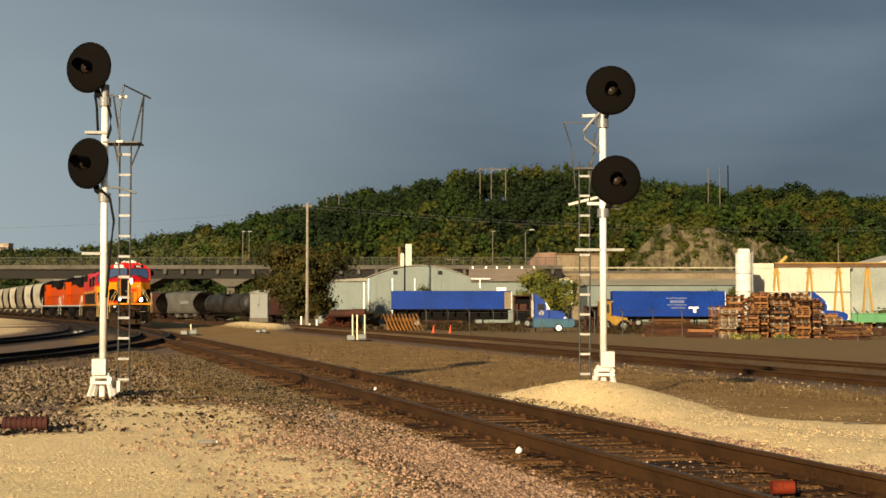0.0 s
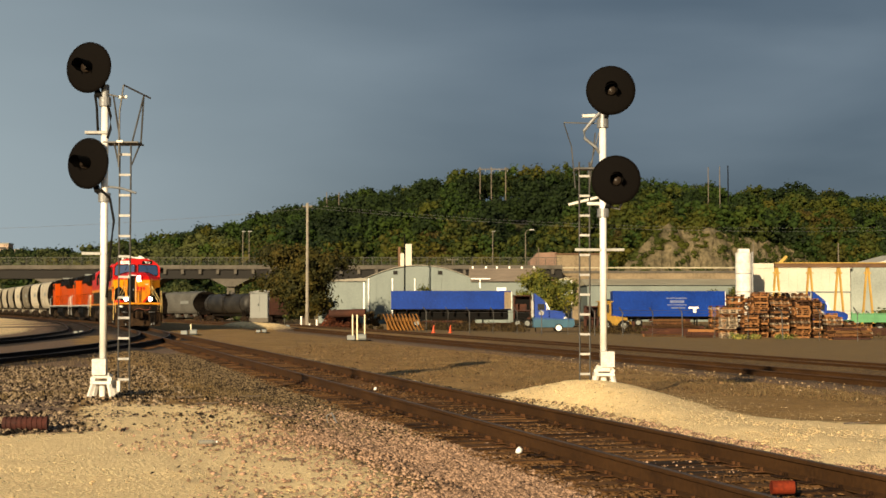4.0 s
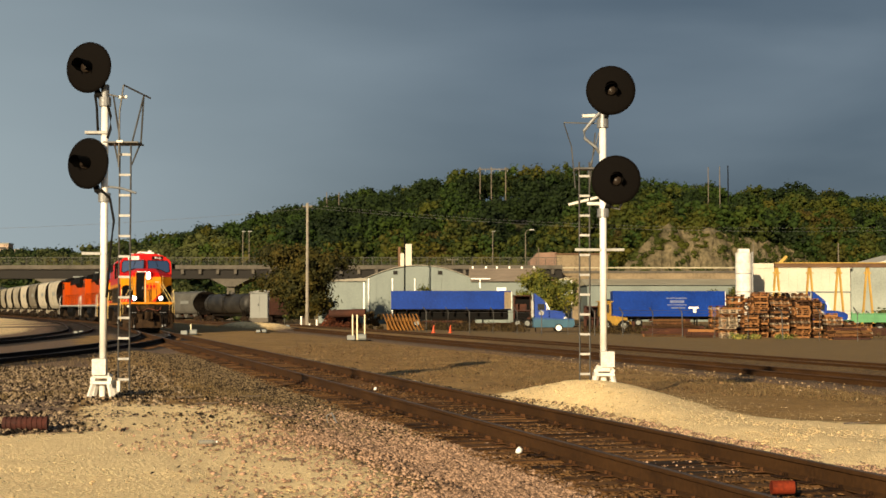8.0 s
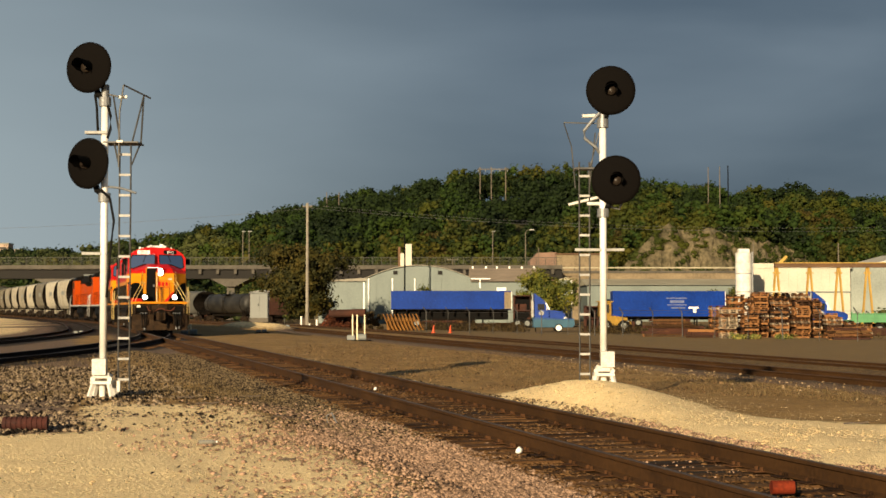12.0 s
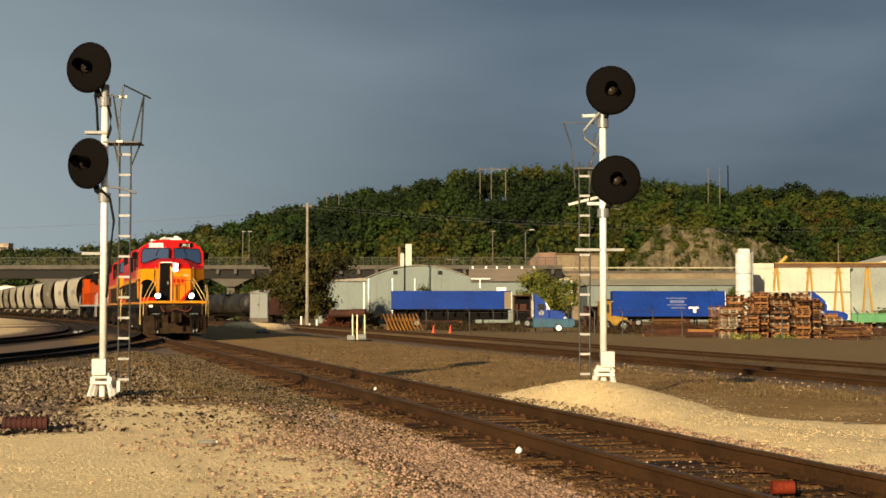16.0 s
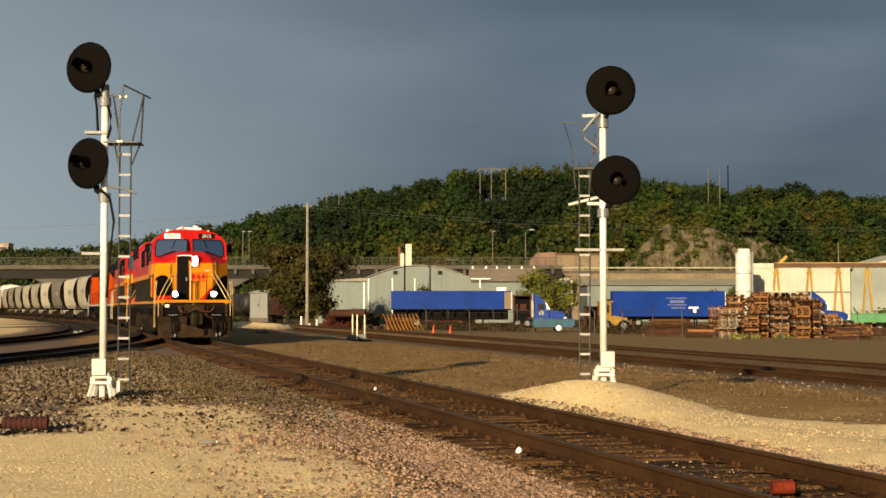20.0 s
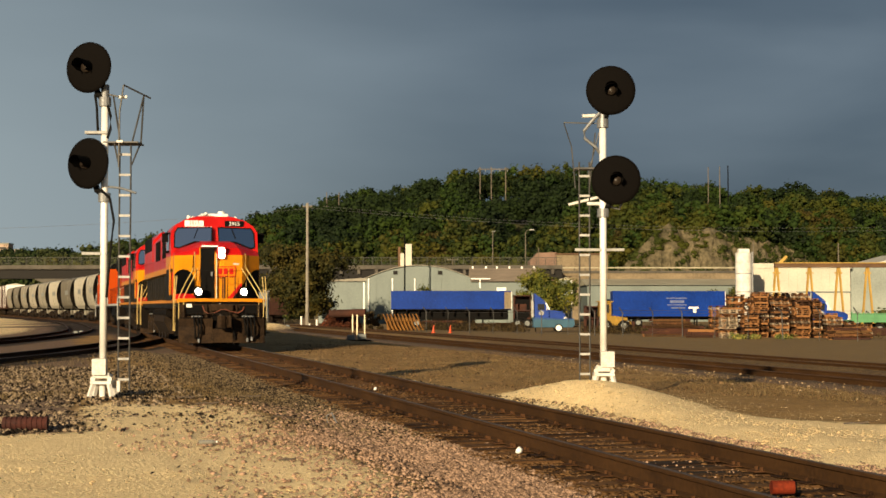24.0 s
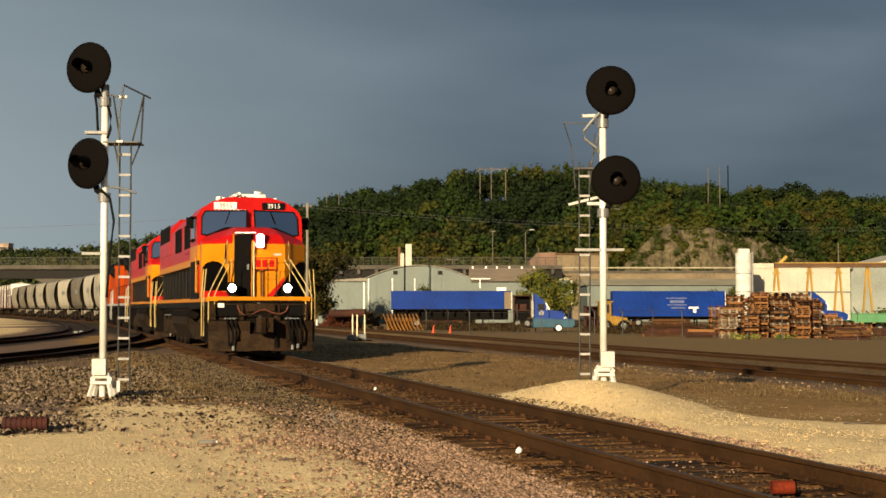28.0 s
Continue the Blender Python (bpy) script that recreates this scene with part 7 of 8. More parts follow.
# ---------------------------------------------------------------- poles and wires
def make_pole(x, y, zb, zt, r, label, arm=0.0, coat="pole_wood"):
    p = empty("utility_pole", pose(x, y, zb), label, "utility pole", "poles")
    bm = bmesh.new()
    rod(bm, (0, 0, -0.3), (0, 0, zt - zb), r, 10, r * 0.7)
    part("pole", bm, M[coat], p)
    if arm:
        part("cross_arm", boxes((-arm, arm, -0.06, 0.06, zt - zb - 0.45, zt - zb - 0.32)), M["pole_wood"], p)
        for e in (-0.9, -0.3, 0.3, 0.9):
            part("insulator", rods(((e * arm, 0, zt - zb - 0.32), (e * arm, 0, zt - zb - 0.15), 0.04)), M["cabinet_grey"], p)
    return p


make_pole(-15.3, 175, -0.8, 13.1, 0.20, "weathered wooden utility pole beside the tracks", 0.55, "pole_pale")
make_pole(-5.05, 205, -0.9, 11.0, 0.13, "dark slim pole in front of the warehouse", coat="loco_black")
HF = empty("power_line_frame", pose(0, 430, 0), "grey timber H-frame carrying power lines above the woods", "power pole")
for hx in (10.3, 13.4, 17.4):
    part("post", rods(((hx, 0, float(ground_z(hx, 430)) - 0.5), (hx, 0, 40.2), 0.15)), M["pole_wood"], HF)
part("crossarm", boxes((9.6, 18.2, -0.30, -0.18, 39.5, 39.74)), M["pole_wood"], HF)
for hx in (9.9, 11.8, 13.8, 15.8, 17.9):
    part("insulator", rods(((hx, -0.3, 38.9), (hx, -0.3, 39.4), 0.12)), M["cabinet_grey"], HF)
for hx, hy, ht in ((73.6, 430, 40.2), (76.8, 430, 40.4), (-31.5, 420, 32.5), (-28.2, 420, 32.5)):
    make_pole(hx, hy, float(ground_z(hx, hy)), ht, 0.16, "tall grey power pole standing in the woods")
make_pole(79.1, 430, float(ground_z(79.1, 430)), 40.6, 0.20, "tall black power pole standing in the woods", coat="loco_black")
make_pole(48.4, 190, -0.9, 9.2, 0.10, "slim grey pole behind the gantry")
make_pole(17.3, 281, -0.9, 12.2, 0.11, "slim grey pole beside the viaduct")
make_pole(1.7, 276.5, 8.35, 10.2, 0.09, "short T-shaped pole on the viaduct", 1.0)
make_pole(60.0, 300, float(ground_z(60.0, 300)), 14.0, 0.13, "grey pole before the rock face")


def wire(a, b, sag, r, label):
    pts = []
    for i in range(17):
        t = i / 16
        p = Vector(a).lerp(Vector(b), t)
        p.z -= sag * 4 * t * (1 - t)
        pts.append(p)
    w = link_mesh("overhead_wire", tube(pts, r, 5), M["wire_dark"])
    tagged(w, label, "wire", "overhead wires")


wire((-15.3, 175, 12.6), (60, 185, 10.7), 1.2, 0.013, "thin dark overhead wire slung between poles")
wire((-15.3, 175, 12.5), (-88, 188, 10.9), 1.1, 0.013, "thin dark overhead wire slung between poles")
wire((-15.3, 175, 12.9), (60, 187, 11.2), 1.2, 0.010, "thin dark overhead wire slung between poles")

# ---------------------------------------------------------------- trees by the yard
make_tree("tree", (-16.6, 187, -0.8), 10.4, 3.7, M["leaf_tree"], "dark broad-crowned tree standing by the sidings", 31, lumps=54, per=330, leaf=0.17, low=0.18)
make_tree("tree", (12.2, 190, -0.9), 7.2, 2.5, M["leaf_bright"], "bright yellow-green tree behind the parked trucks", 41, lumps=36, per=300, leaf=0.13, low=0.15)
make_tree("shrub", (-2.0, 204, -0.9), 5.3, 1.8, M["leaf_shrub"], "green bush beside the warehouse wall", 44, lumps=10, per=220, leaf=0.12, low=0.1)
make_tree("shrub", (-15.2, 204, -0.9), 3.6, 1.3, M["leaf_blue"], "small blue-grey conifer beside the shed", 47, lumps=12, per=200, leaf=0.11, low=0.1)
for i, (sx, sy, sh, sw) in enumerate(((31.1, 215, 6.0, 1.2), (38.5, 215, 5.2, 1.9), (-27, 250, 5.5, 5.0), (-34, 262, 5, 6), (33, 225, 3.4, 2.5), (45, 158, 1.8, 2.4), (49, 158, 1.9, 2.6))):
    make_tree("shrub" if sh < 4 else "tree", (sx, sy, -0.9), sh, sw, M["leaf_shrub"], "scrubby green growth at the edge of the yard", 50 + i * 3, lumps=10, per=220, leaf=0.14, low=0.05)


# ---------------------------------------------------------------- the yard: trucks, trailers, stacks, fence
YZ = -0.88


def road_wheel(parent, x, y, z, r, w=0.28):
    t = part("wheel", rods(((x, y - w / 2, z), (x, y + w / 2, z), r), n=18), M["tyre"], parent, "black tyre")
    part("rim", rods(((x, y - w / 2 - 0.01, z), (x, y - w / 2 + 0.03, z), r * 0.55), n=14), M["cabinet_grey"], t)


def make_trailer(x, y, length, label, plate=False, floor=1.15):
    tr = empty("semi_trailer", pose(x, y, YZ), label, "trailer", "trailers")
    body = part("body", boxes((0, length, 0, 2.55, floor, 4.05), bevel=0.03), M["trailer_blue"], tr, "blue box body")
    part("front_post", boxes((length, length + 0.06, 0.02, 2.5, floor + 0.05, 4.0)), M["number_white"], tr)
    k = 0.6
    while k < length:
        part("body_rib", boxes((k - 0.02, k + 0.02, -0.015, 0, floor + 0.1, 3.95)), M["trailer_blue"], body)
        k += 0.62
    part("roof_edge", boxes((0, length, -0.02, 0.02, 4.0, 4.06)), M["trailer_blue"], body)
    part("bottom_rail", boxes((0, length, -0.02, 0.03, floor - 0.03, floor + 0.07)), M["loco_black"], tr)
    part("chassis", boxes((0.2, length - 0.3, 0.8, 1.75, 0.85, floor - 0.03)), M["loco_black"], tr)
    for wx in (1.6, 2.85):
        for wy in (0.18, 2.3):
            road_wheel(tr, wx, wy, 0.5, 0.5)
    part("landing_gear", boxes((length - 3.2, length - 3.05, 0.3, 0.45, 0.0, 1.0), (length - 3.2, length - 3.05, 2.1, 2.25, 0.0, 1.0)), M["loco_black"], tr)
    part("side_guard", boxes((4.5, length - 4.0, 0.05, 0.12, 0.35, 1.0)), M["underframe"], tr)
    part("mudflap", boxes((0.75, 0.8, 0.05, 2.5, 0.25, 0.95)), M["tyre"], tr)
    if floor > 1.5:
        part("end_door", boxes((length - 0.75, length - 0.02, -0.03, 0, floor + 0.1, 3.95)), M["wall_tan"], body, "tan panel at the front end")
        for k in range(int(length / 1.3)):
            part("cross_member", boxes((0.4 + k * 1.3, 0.5 + k * 1.3, 0.1, 2.4, 1.35, floor - 0.03)), M["underframe"], tr)
    if plate:
        for i, (a, b, z0, z1) in enumerate(((6.0, 8.3, 3.2, 3.32), (6.4, 8.0, 2.72, 3.02), (6.1, 8.3, 2.45, 2.55), (6.5, 8.1, 2.1, 2.25))):
            part("lettering_bar", boxes((a, b, -0.03, -0.015, z0, z1)), M["faded_letter"], body, "faded pale lettering bars")
        part("white_panel", boxes((8.5, 9.6, -0.03, -0.015, 2.1, 2.3), (9.0, 9.35, -0.03, -0.015, 1.65, 2.1)), M["number_white"], body, "patch of white paint")
    return tr


def make_tractor(x, y, label):
    """Blue conventional truck tractor, its nose to the right."""
    t = empty("truck_tractor", pose(x, y, YZ), label, "truck", "trucks")
    part("frame", boxes((-2.8, 2.9, 0.8, 1.7, 0.65, 0.95)), M["loco_black"], t)
    cab = part("cab", prism([(-0.6, 0.95), (0.95, 0.95), (1.0, 1.95), (0.55, 2.85), (-0.6, 2.95)], 0.1, 2.4), M["truck_blue"], t, "blue cab")
    part("roof_fairing", prism([(-0.6, 2.95), (0.55, 2.88), (0.1, 3.25), (-0.6, 3.75)], 0.25, 2.25), M["truck_blue"], t, "blue roof fairing")
    part("hood", prism([(0.95, 0.9), (2.65, 0.9), (2.75, 1.5), (2.4, 1.78), (1.0, 1.98)], 0.35, 2.15), M["truck_blue"], t, "blue sloping hood")
    part("windscreen", prism([(0.62, 2.75), (0.98, 2.02), (1.0, 2.02), (0.66, 2.76)], 0.25, 2.25), M["cab_glass"], cab)
    part("side_window", boxes((-0.25, 0.5, 0.085, 0.1, 1.95, 2.6)), M["cab_glass"], cab)
    part("door", boxes((-0.4, 0.75, 0.075, 0.1, 1.0, 1.9)), M["truck_blue"], cab)
    part("mirror", boxes((0.7, 0.78, -0.12, 0.05, 1.95, 2.5)), M["number_white"], cab)
    part("door_emblem", rods(((0.15, 0.06, 1.62), (0.15, 0.075, 1.62), 0.27), n=18), M["arm_grey"], cab, "pale round door emblem")
    part("window_post", prism([(0.55, 2.72), (0.72, 2.72), (1.08, 1.98), (0.90, 1.98)], 0.06, 0.1), M["number_white"], cab, "white window post")
    part("stack_guard", boxes((-0.95, -0.7, 0.02, 0.06, 1.2, 2.9)), M["arm_grey"], t)
    part("exhaust", rods(((-0.8, 0.15, 0.9), (-0.8, 0.15, 3.6), 0.09), n=12), M["galvanised"], t, "chrome exhaust stack")
    part("fender", prism([(1.3, 0.75), (1.5, 1.15), (2.1, 1.25), (2.6, 1.0), (2.7, 0.7), (2.4, 0.95), (1.7, 0.95)], 0.05, 0.5), M["truck_blue"], t)
    part("bumper", boxes((2.75, 2.95, 0.1, 2.4, 0.4, 0.8), bevel=0.03), M["galvanised"], t, "bright bumper")
    part("headlamp", rods(((2.70, 0.2, 1.05), (2.80, 0.1, 1.05), 0.17), n=14), M["number_white"], t, "pale round headlamp")
    part("fuel_tank", rods(((-0.5, 0.35, 0.65), (0.8, 0.35, 0.65), 0.3), n=14), M["galvanised"], t)
    part("fifth_wheel", boxes((-2.4, -1.4, 0.7, 1.8, 0.95, 1.1)), M["loco_black"], t)
    road_wheel(t, 2.0, 0.25, 0.5, 0.5)
    road_wheel(t, 2.0, 2.25, 0.5, 0.5)
    for wx in (-1.4, -2.4):
        road_wheel(t, wx, 0.25, 0.5, 0.5, 0.5)
        road_wheel(t, wx, 2.25, 0.5, 0.5, 0.5)


def make_pickup(x, y):
    t = empty("box_trailer", pose(x, y, YZ), "low teal blue utility trailer parked behind the fence", "trailer")
    body = part("body", prism([(0, 0.42), (3.6, 0.42), (3.75, 0.7), (3.7, 1.18), (2.0, 1.24), (0, 1.30)], 0, 1.9), M["pickup_teal"], t, "teal steel body")
    part("panel", boxes((0.15, 2.0, -0.02, 0, 0.55, 1.15)), M["pickup_teal"], body)
    part("panel", boxes((2.1, 3.55, -0.02, 0, 0.62, 1.1)), M["pickup_teal"], body)
    part("rail", boxes((0, 3.7, -0.03, 0.02, 1.16, 1.22)), M["truck_blue"], body)
    part("axle", rods(((2.3, 0.1, 0.37), (2.3, 1.8, 0.37), 0.06)), M["loco_black"], t)
    for wy in (-0.03, 1.75):
        t1 = part("wheel", rods(((2.3, wy, 0.37), (2.3, wy + 0.2, 0.37), 0.37), n=18), M["tyre"], t)
        part("hubcap", rods(((2.3, wy - 0.03, 0.37), (2.3, wy + 0.02, 0.37), 0.27), n=14), M["number_white"], t1, "pale wheel disc")
    part("drawbar", boxes((3.6, 4.3, 0.85, 1.05, 0.45, 0.55)), M["loco_black"], t)
    part("jack", rods(((0.2, 0.1, 0), (0.2, 0.1, 0.5), 0.06)), M["loco_black"], t)


def make_rack(x, y, w, h, label):
    r = empty("steel_rack", pose(x, y, YZ), label, "rack", "steel racks")
    for px in (0, w - 0.12):
        for py in (0, 1.6):
            part("post", boxes((px, px + 0.12, py, py + 0.12, 0, h)), M["rust_dark"], r)
    for z in (0.4, h * 0.5, h - 0.15):
        part("shelf", boxes((0, w, 0, 1.72, z, z + 0.1)), M["rust_dark"], r)
    part("back_panel", boxes((0.05, w - 0.05, 1.5, 1.56, 0.3, h - 0.1)), M["rust_dark"], r)
    part("side_panel", boxes((0.1, w - 0.1, 0.3, 0.36, 0.5, h - 0.5)), M["loco_black"], r)
    for i in range(5):
        a = 0.2 + (i * 0.37) % (w - 0.7)
        part("load", boxes((a, a + 0.5, 0.2, 1.4, 0.5 if i % 2 else h * 0.5 + 0.1, 1.1 if i % 2 else h * 0.5 + 0.8), bevel=0.03), M["rust_dark"], r)


def make_loader(x, y):
    t = empty("wheel_loader", pose(x, y, YZ), "yellow wheel loader standing in the yard", "loader")
    part("body", prism([(0, 0.6), (2.2, 0.6), (2.2, 1.3), (0.9, 1.5), (0, 1.4)], 0.2, 1.7), M["loader_yellow"], t)
    part("cab", boxes((-0.3, 0.8, 0.3, 1.6, 1.4, 2.7), bevel=0.05), M["loader_yellow"], t)
    part("cab_window", boxes((-0.1, 0.6, 0.28, 0.3, 1.75, 2.5)), M["cab_glass"], t)
    part("roof", boxes((-0.45, 0.95, 0.2, 1.7, 2.7, 2.8)), M["loader_yellow"], t)
    for wx in (0.3, 1.9):
        road_wheel(t, wx, 0.15, 0.55, 0.55, 0.4)
        road_wheel(t, wx, 1.75, 0.55, 0.55, 0.4)
    part("bucket", prism([(2.6, 0.1), (3.4, 0.1), (3.5, 0.2), (2.9, 0.3), (2.8, 1.0), (2.6, 1.0)], -0.1, 2.0), M["rust_dark"], t, "rusty bucket")
    part("arm", boxes((1.6, 2.7, 0.5, 0.7, 0.7, 0.95), (1.6, 2.7, 1.2, 1.4, 0.7, 0.95)), M["loader_yellow"], t)


make_trailer(-5.75, 172, 13.3, "blue box semi-trailer parked in the yard", floor=1.98)
make_trailer(19.0, 174, 12.6, "blue box semi-trailer with faded lettering, parked behind pallets", True)
make_tractor(10.5, 168, "blue truck tractor parked beside a trailer")
make_tractor(35.4, 146, "blue truck tractor parked behind the pallet stacks")
make_pickup(8.2, 141)
make_rack(7.75, 170.5, 1.9, 3.6, "dark rusty steel rack loaded with scrap")
make_rack(13.0, 142, 1.3, 2.4, "dark rusty steel rack loaded with scrap")
make_loader(14.3, 139)


def cells(xs, zs, holes, y0, y1):
    """A grid of cells in x and z pushed along y, some left open: one closed mesh."""
    bm = bmesh.new()
    vs = {}

    def v(i, j, k):
        if (i, j, k) not in vs:
            vs[i, j, k] = bm.verts.new((xs[i], (y0, y1)[k], zs[j]))
        return vs[i, j, k]
    full = {(i, j) for i in range(len(xs) - 1) for j in range(len(zs) - 1)} - set(holes)
    for i, j in full:
        bm.faces.new((v(i, j, 0), v(i + 1, j, 0), v(i + 1, j + 1, 0), v(i, j + 1, 0)))
        bm.faces.new((v(i, j + 1, 1), v(i + 1, j + 1, 1), v(i + 1, j, 1), v(i, j, 1)))
        for (a, b), (p, q) in (((i, j - 1), ((i, j), (i + 1, j))), ((i + 1, j), ((i + 1, j), (i + 1, j + 1))), ((i, j + 1), ((i + 1, j + 1), (i, j + 1))), ((i - 1, j), ((i, j + 1), (i, j)))):
            if (a, b) not in full:
                bm.faces.new((v(*q, 0), v(*p, 0), v(*p, 1), v(*q, 1)))
    return bm


def pallet_mesh(material, turned):
    """One pallet: decks and three bearers in one piece."""
    bm = cells([-0.6, -0.5, -0.05, 0.05, 0.5, 0.6], [0, 0.024, 0.108, 0.134], [(1, 1), (3, 1)], -0.5, 0.5)
    if turned:
        bmesh.ops.rotate(bm, verts=bm.verts[:], cent=(0, 0, 0), matrix=Matrix.Rotation(radians(90), 3, "Z"))
    me = bpy.data.meshes.new("pallet")
    bm.to_mesh(me)
    bm.free()
    me.materials.append(material)
    return me


PALLETS = [pallet_mesh(M["pallet_wood"], False), pallet_mesh(M["pallet_wood"], True), pallet_mesh(M["pallet_pale"], False)]


def pallet_stack(x, y, count, seed, pale=0.12, label="tall stack of worn reddish wooden pallets"):
    st = empty("pallet_stack", pose(x, y, float(ground_z(x, y))), label, "pallet stack", "pallet stacks")
    rnd = random.Random(seed)
    for i in range(count):
        ob = new("pallet", PALLETS[2 if rnd.random() < pale * 0.7 else (1 if (i * 7 + seed) % 11 < 3 else 0)])
        ob.parent = st
        ob.matrix_local = pose(rnd.uniform(-0.06, 0.06), rnd.uniform(-0.08, 0.08), i * 0.139, 0, rnd.uniform(-0.4, 0.4), rnd.uniform(-3, 3))


for i, (px, py, n, pale) in enumerate(((20.7, 113, 16, 0.5), (21.7, 115.5, 23, 0.1), (22.3, 113, 15, 0.1), (23.3, 114.5, 24, 0.15), (24.6, 113.5, 21, 0.3), (25.0, 116.5, 24, 0.2),
                                       (26.0, 113, 23, 0.08), (27.3, 115, 20, 0.08), (26.6, 117.5, 24, 0.08), (28.4, 113.2, 11, 0.2), (29.6, 114.5, 9, 0.1), (31, 115, 7, 0.2), (24.0, 117, 22, 0.1), (20.9, 118.2, 17, 0.1), (22.3, 118.4, 22, 0.1), (25.6, 118.8, 23, 0.1), (27.9, 118.4, 21, 0.1), (29.2, 117.6, 13, 0.1), (26.9, 119.8, 22, 0.1), (23.6, 119.9, 22, 0.1))):
    pallet_stack(px, py, n, 60 + i, pale)


sheet = empty("metal_sheet", pose(24.9, 116.0, 2.50, 0, 1.5, 3), "pale metal sheet laid over pallet stacks", "sheet")
part("plate", boxes((-1.1, 1.3, -0.8, 0.8, 0, 0.03)), M["sheet_white"], sheet)
part("rolled_edge", boxes((-1.1, 1.3, -0.83, -0.8, -0.03, 0.05)), M["sheet_white"], sheet)


def make_lumber(x, y, length, rows, high, label, seed):
    lp = empty("timber_pile", pose(x, y, float(ground_z(x, y)), 0, 0, 4), label, "timber pile", "timber piles")
    rnd = random.Random(seed)
    for j in range(high):
        for i in range(rows):
            x0 = rnd.uniform(-0.3, 0.3)
            tone = rnd.random()
            cut = length * rnd.uniform(0.75, 1.0)
            beam = part("beam", boxes((x0, x0 + cut, i * 0.26, i * 0.26 + 0.22, j * 0.22, j * 0.22 + 0.19), bevel=0.012), M["pallet_wood"] if tone < 0.2 else (M["tie_wood"] if tone < 0.6 else M["rust_dark"]), lp)
            beam.matrix_local = pose(0, 0, 0, 0, rnd.uniform(-0.8, 0.8), rnd.uniform(-2.5, 2.5))


make_lumber(15.6, 119, 4.6, 3, 4, "low pile of dark old railway timbers", 3)
make_lumber(18.0, 114, 2.0, 3, 3, "low pile of dark old railway timbers", 4)
make_lumber(26.8, 107, 2.8, 4, 4, "long pile of reddish timbers behind the fence", 5)
make_lumber(30.0, 122, 6.0, 4, 3, "long pile of reddish timbers behind the fence", 6)
make_lumber(17.0, 125, 3.2, 4, 6, "low pile of dark old railway timbers", 7)


def fence_line():
    fl = empty("yard_fence", Matrix(), "rusty wire fence with bent-topped posts along the yard", "fence")
    a, b = Vector((-1.5, 139, 0)), Vector((31, 97, 0))
    n = 17
    tops = []
    for i in range(n + 1):
        p = a.lerp(b, i / n)
        z = float(ground_z(p.x, p.y))
        lean = 0.12 * math.sin(i * 2.3)
        part("post", tube([(p.x, p.y, z - 0.2), (p.x + lean * 0.5, p.y, z + 1.85), (p.x + lean * 0.5 - 0.28, p.y - 0.05, z + 2.25)], 0.042, 8), M["ladder_steel"], fl, "grey bent-topped post")
        tops.append((p.x, p.y, z))
    for h in (0.15, 1.8, 2.0):
        part("wire", tube([(x, y, z + h) for x, y, z in tops], 0.010, 4), M["ladder_steel"], fl)
    return fl


make_lumber(-2.0, 160, 4.0, 4, 4, "low pile of dark old railway timbers", 8)
make_lumber(3.0, 158, 4.5, 4, 3, "low pile of dark old railway timbers", 9)
fence_line()


def dry_weeds():
    """Brown weeds and brush along the fence and under the trailers."""
    rng = np.random.default_rng(77)
    n = 420
    t = rng.random(n)
    x = -2 + 33 * t
    y = 141 - 40 * t + rng.uniform(9, 24, n)
    ang = x / y
    ok = ~((ang > 0.052) & (ang < 0.092))
    x, y = x[ok], y[ok]
    n = len(x)
    c = np.stack([x, y, ground_z(x, y) + 0.25], -1)
    r = np.stack([rng.uniform(0.3, 0.9, n), rng.uniform(0.3, 0.9, n), rng.uniform(0.25, 0.75, n)], -1)
    v, f = leaf_cloud(c, r, 90, np.full(n, 0.065), 78)
    tri_mesh("dry_weeds", v, f, M["dry_weed"], "brown dry weeds and brush along the yard fence", "weeds")
    n = 40
    x = np.concatenate([rng.uniform(20.6, 22.6, 22), rng.uniform(23.5, 25, 8), rng.uniform(31, 34, 10)])
    y = np.concatenate([rng.uniform(109, 111, 30), rng.uniform(104, 108, 10)])
    c = np.stack([x, y, ground_z(x, y) + 0.12], -1)
    r = np.stack([rng.uniform(0.15, 0.4, n)] * 2 + [rng.uniform(0.12, 0.3, n)], -1)
    v, f = leaf_cloud(c, r, 40, np.full(n, 0.08), 79)
    tri_mesh("green_weeds", v, f, M["weed"], "tufts of green weeds beside the pallets", "weeds")


dry_weeds()


def make_cone(x, y):
    z = float(ground_z(x, y))
    c = empty("traffic_cone", pose(x, y, z, 4, 3, 0), "orange traffic cone on the dirt road", "traffic cone", "traffic cones")
    part("base", boxes((-0.2, 0.2, -0.2, 0.2, 0, 0.04), bevel=0.01), M["cone_orange"], c)
    bm = bmesh.new()
    rod(bm, (0, 0, 0.04), (0, 0, 0.70), 0.13, 16, 0.03)
    part("cone", bm, M["cone_orange"], c)


make_cone(-0.85, 136)
make_cone(0.62, 136)


def scrap_heap():
    rng = np.random.default_rng(8)
    n = 6500
    t = rng.random(n)
    x = rng.uniform(-12.2, -7.9, n)
    y = 150 + rng.normal(scale=0.9, size=n)
    hmax = 1.95 * smooth(-12.4, -10.6, x) * smooth(-7.6, -8.5, x) * np.exp(-((y - 150) / 1.4) ** 2)
    z = YZ + hmax * t
    scatter("scrap_heap", np.stack([x, y, z], -1), rng.uniform(0.04, 0.11, n), M["scrap_red"], "reddish rusty scrap piled beside the yard", "scrap heap", 18, 0.8, True)


scrap_heap()
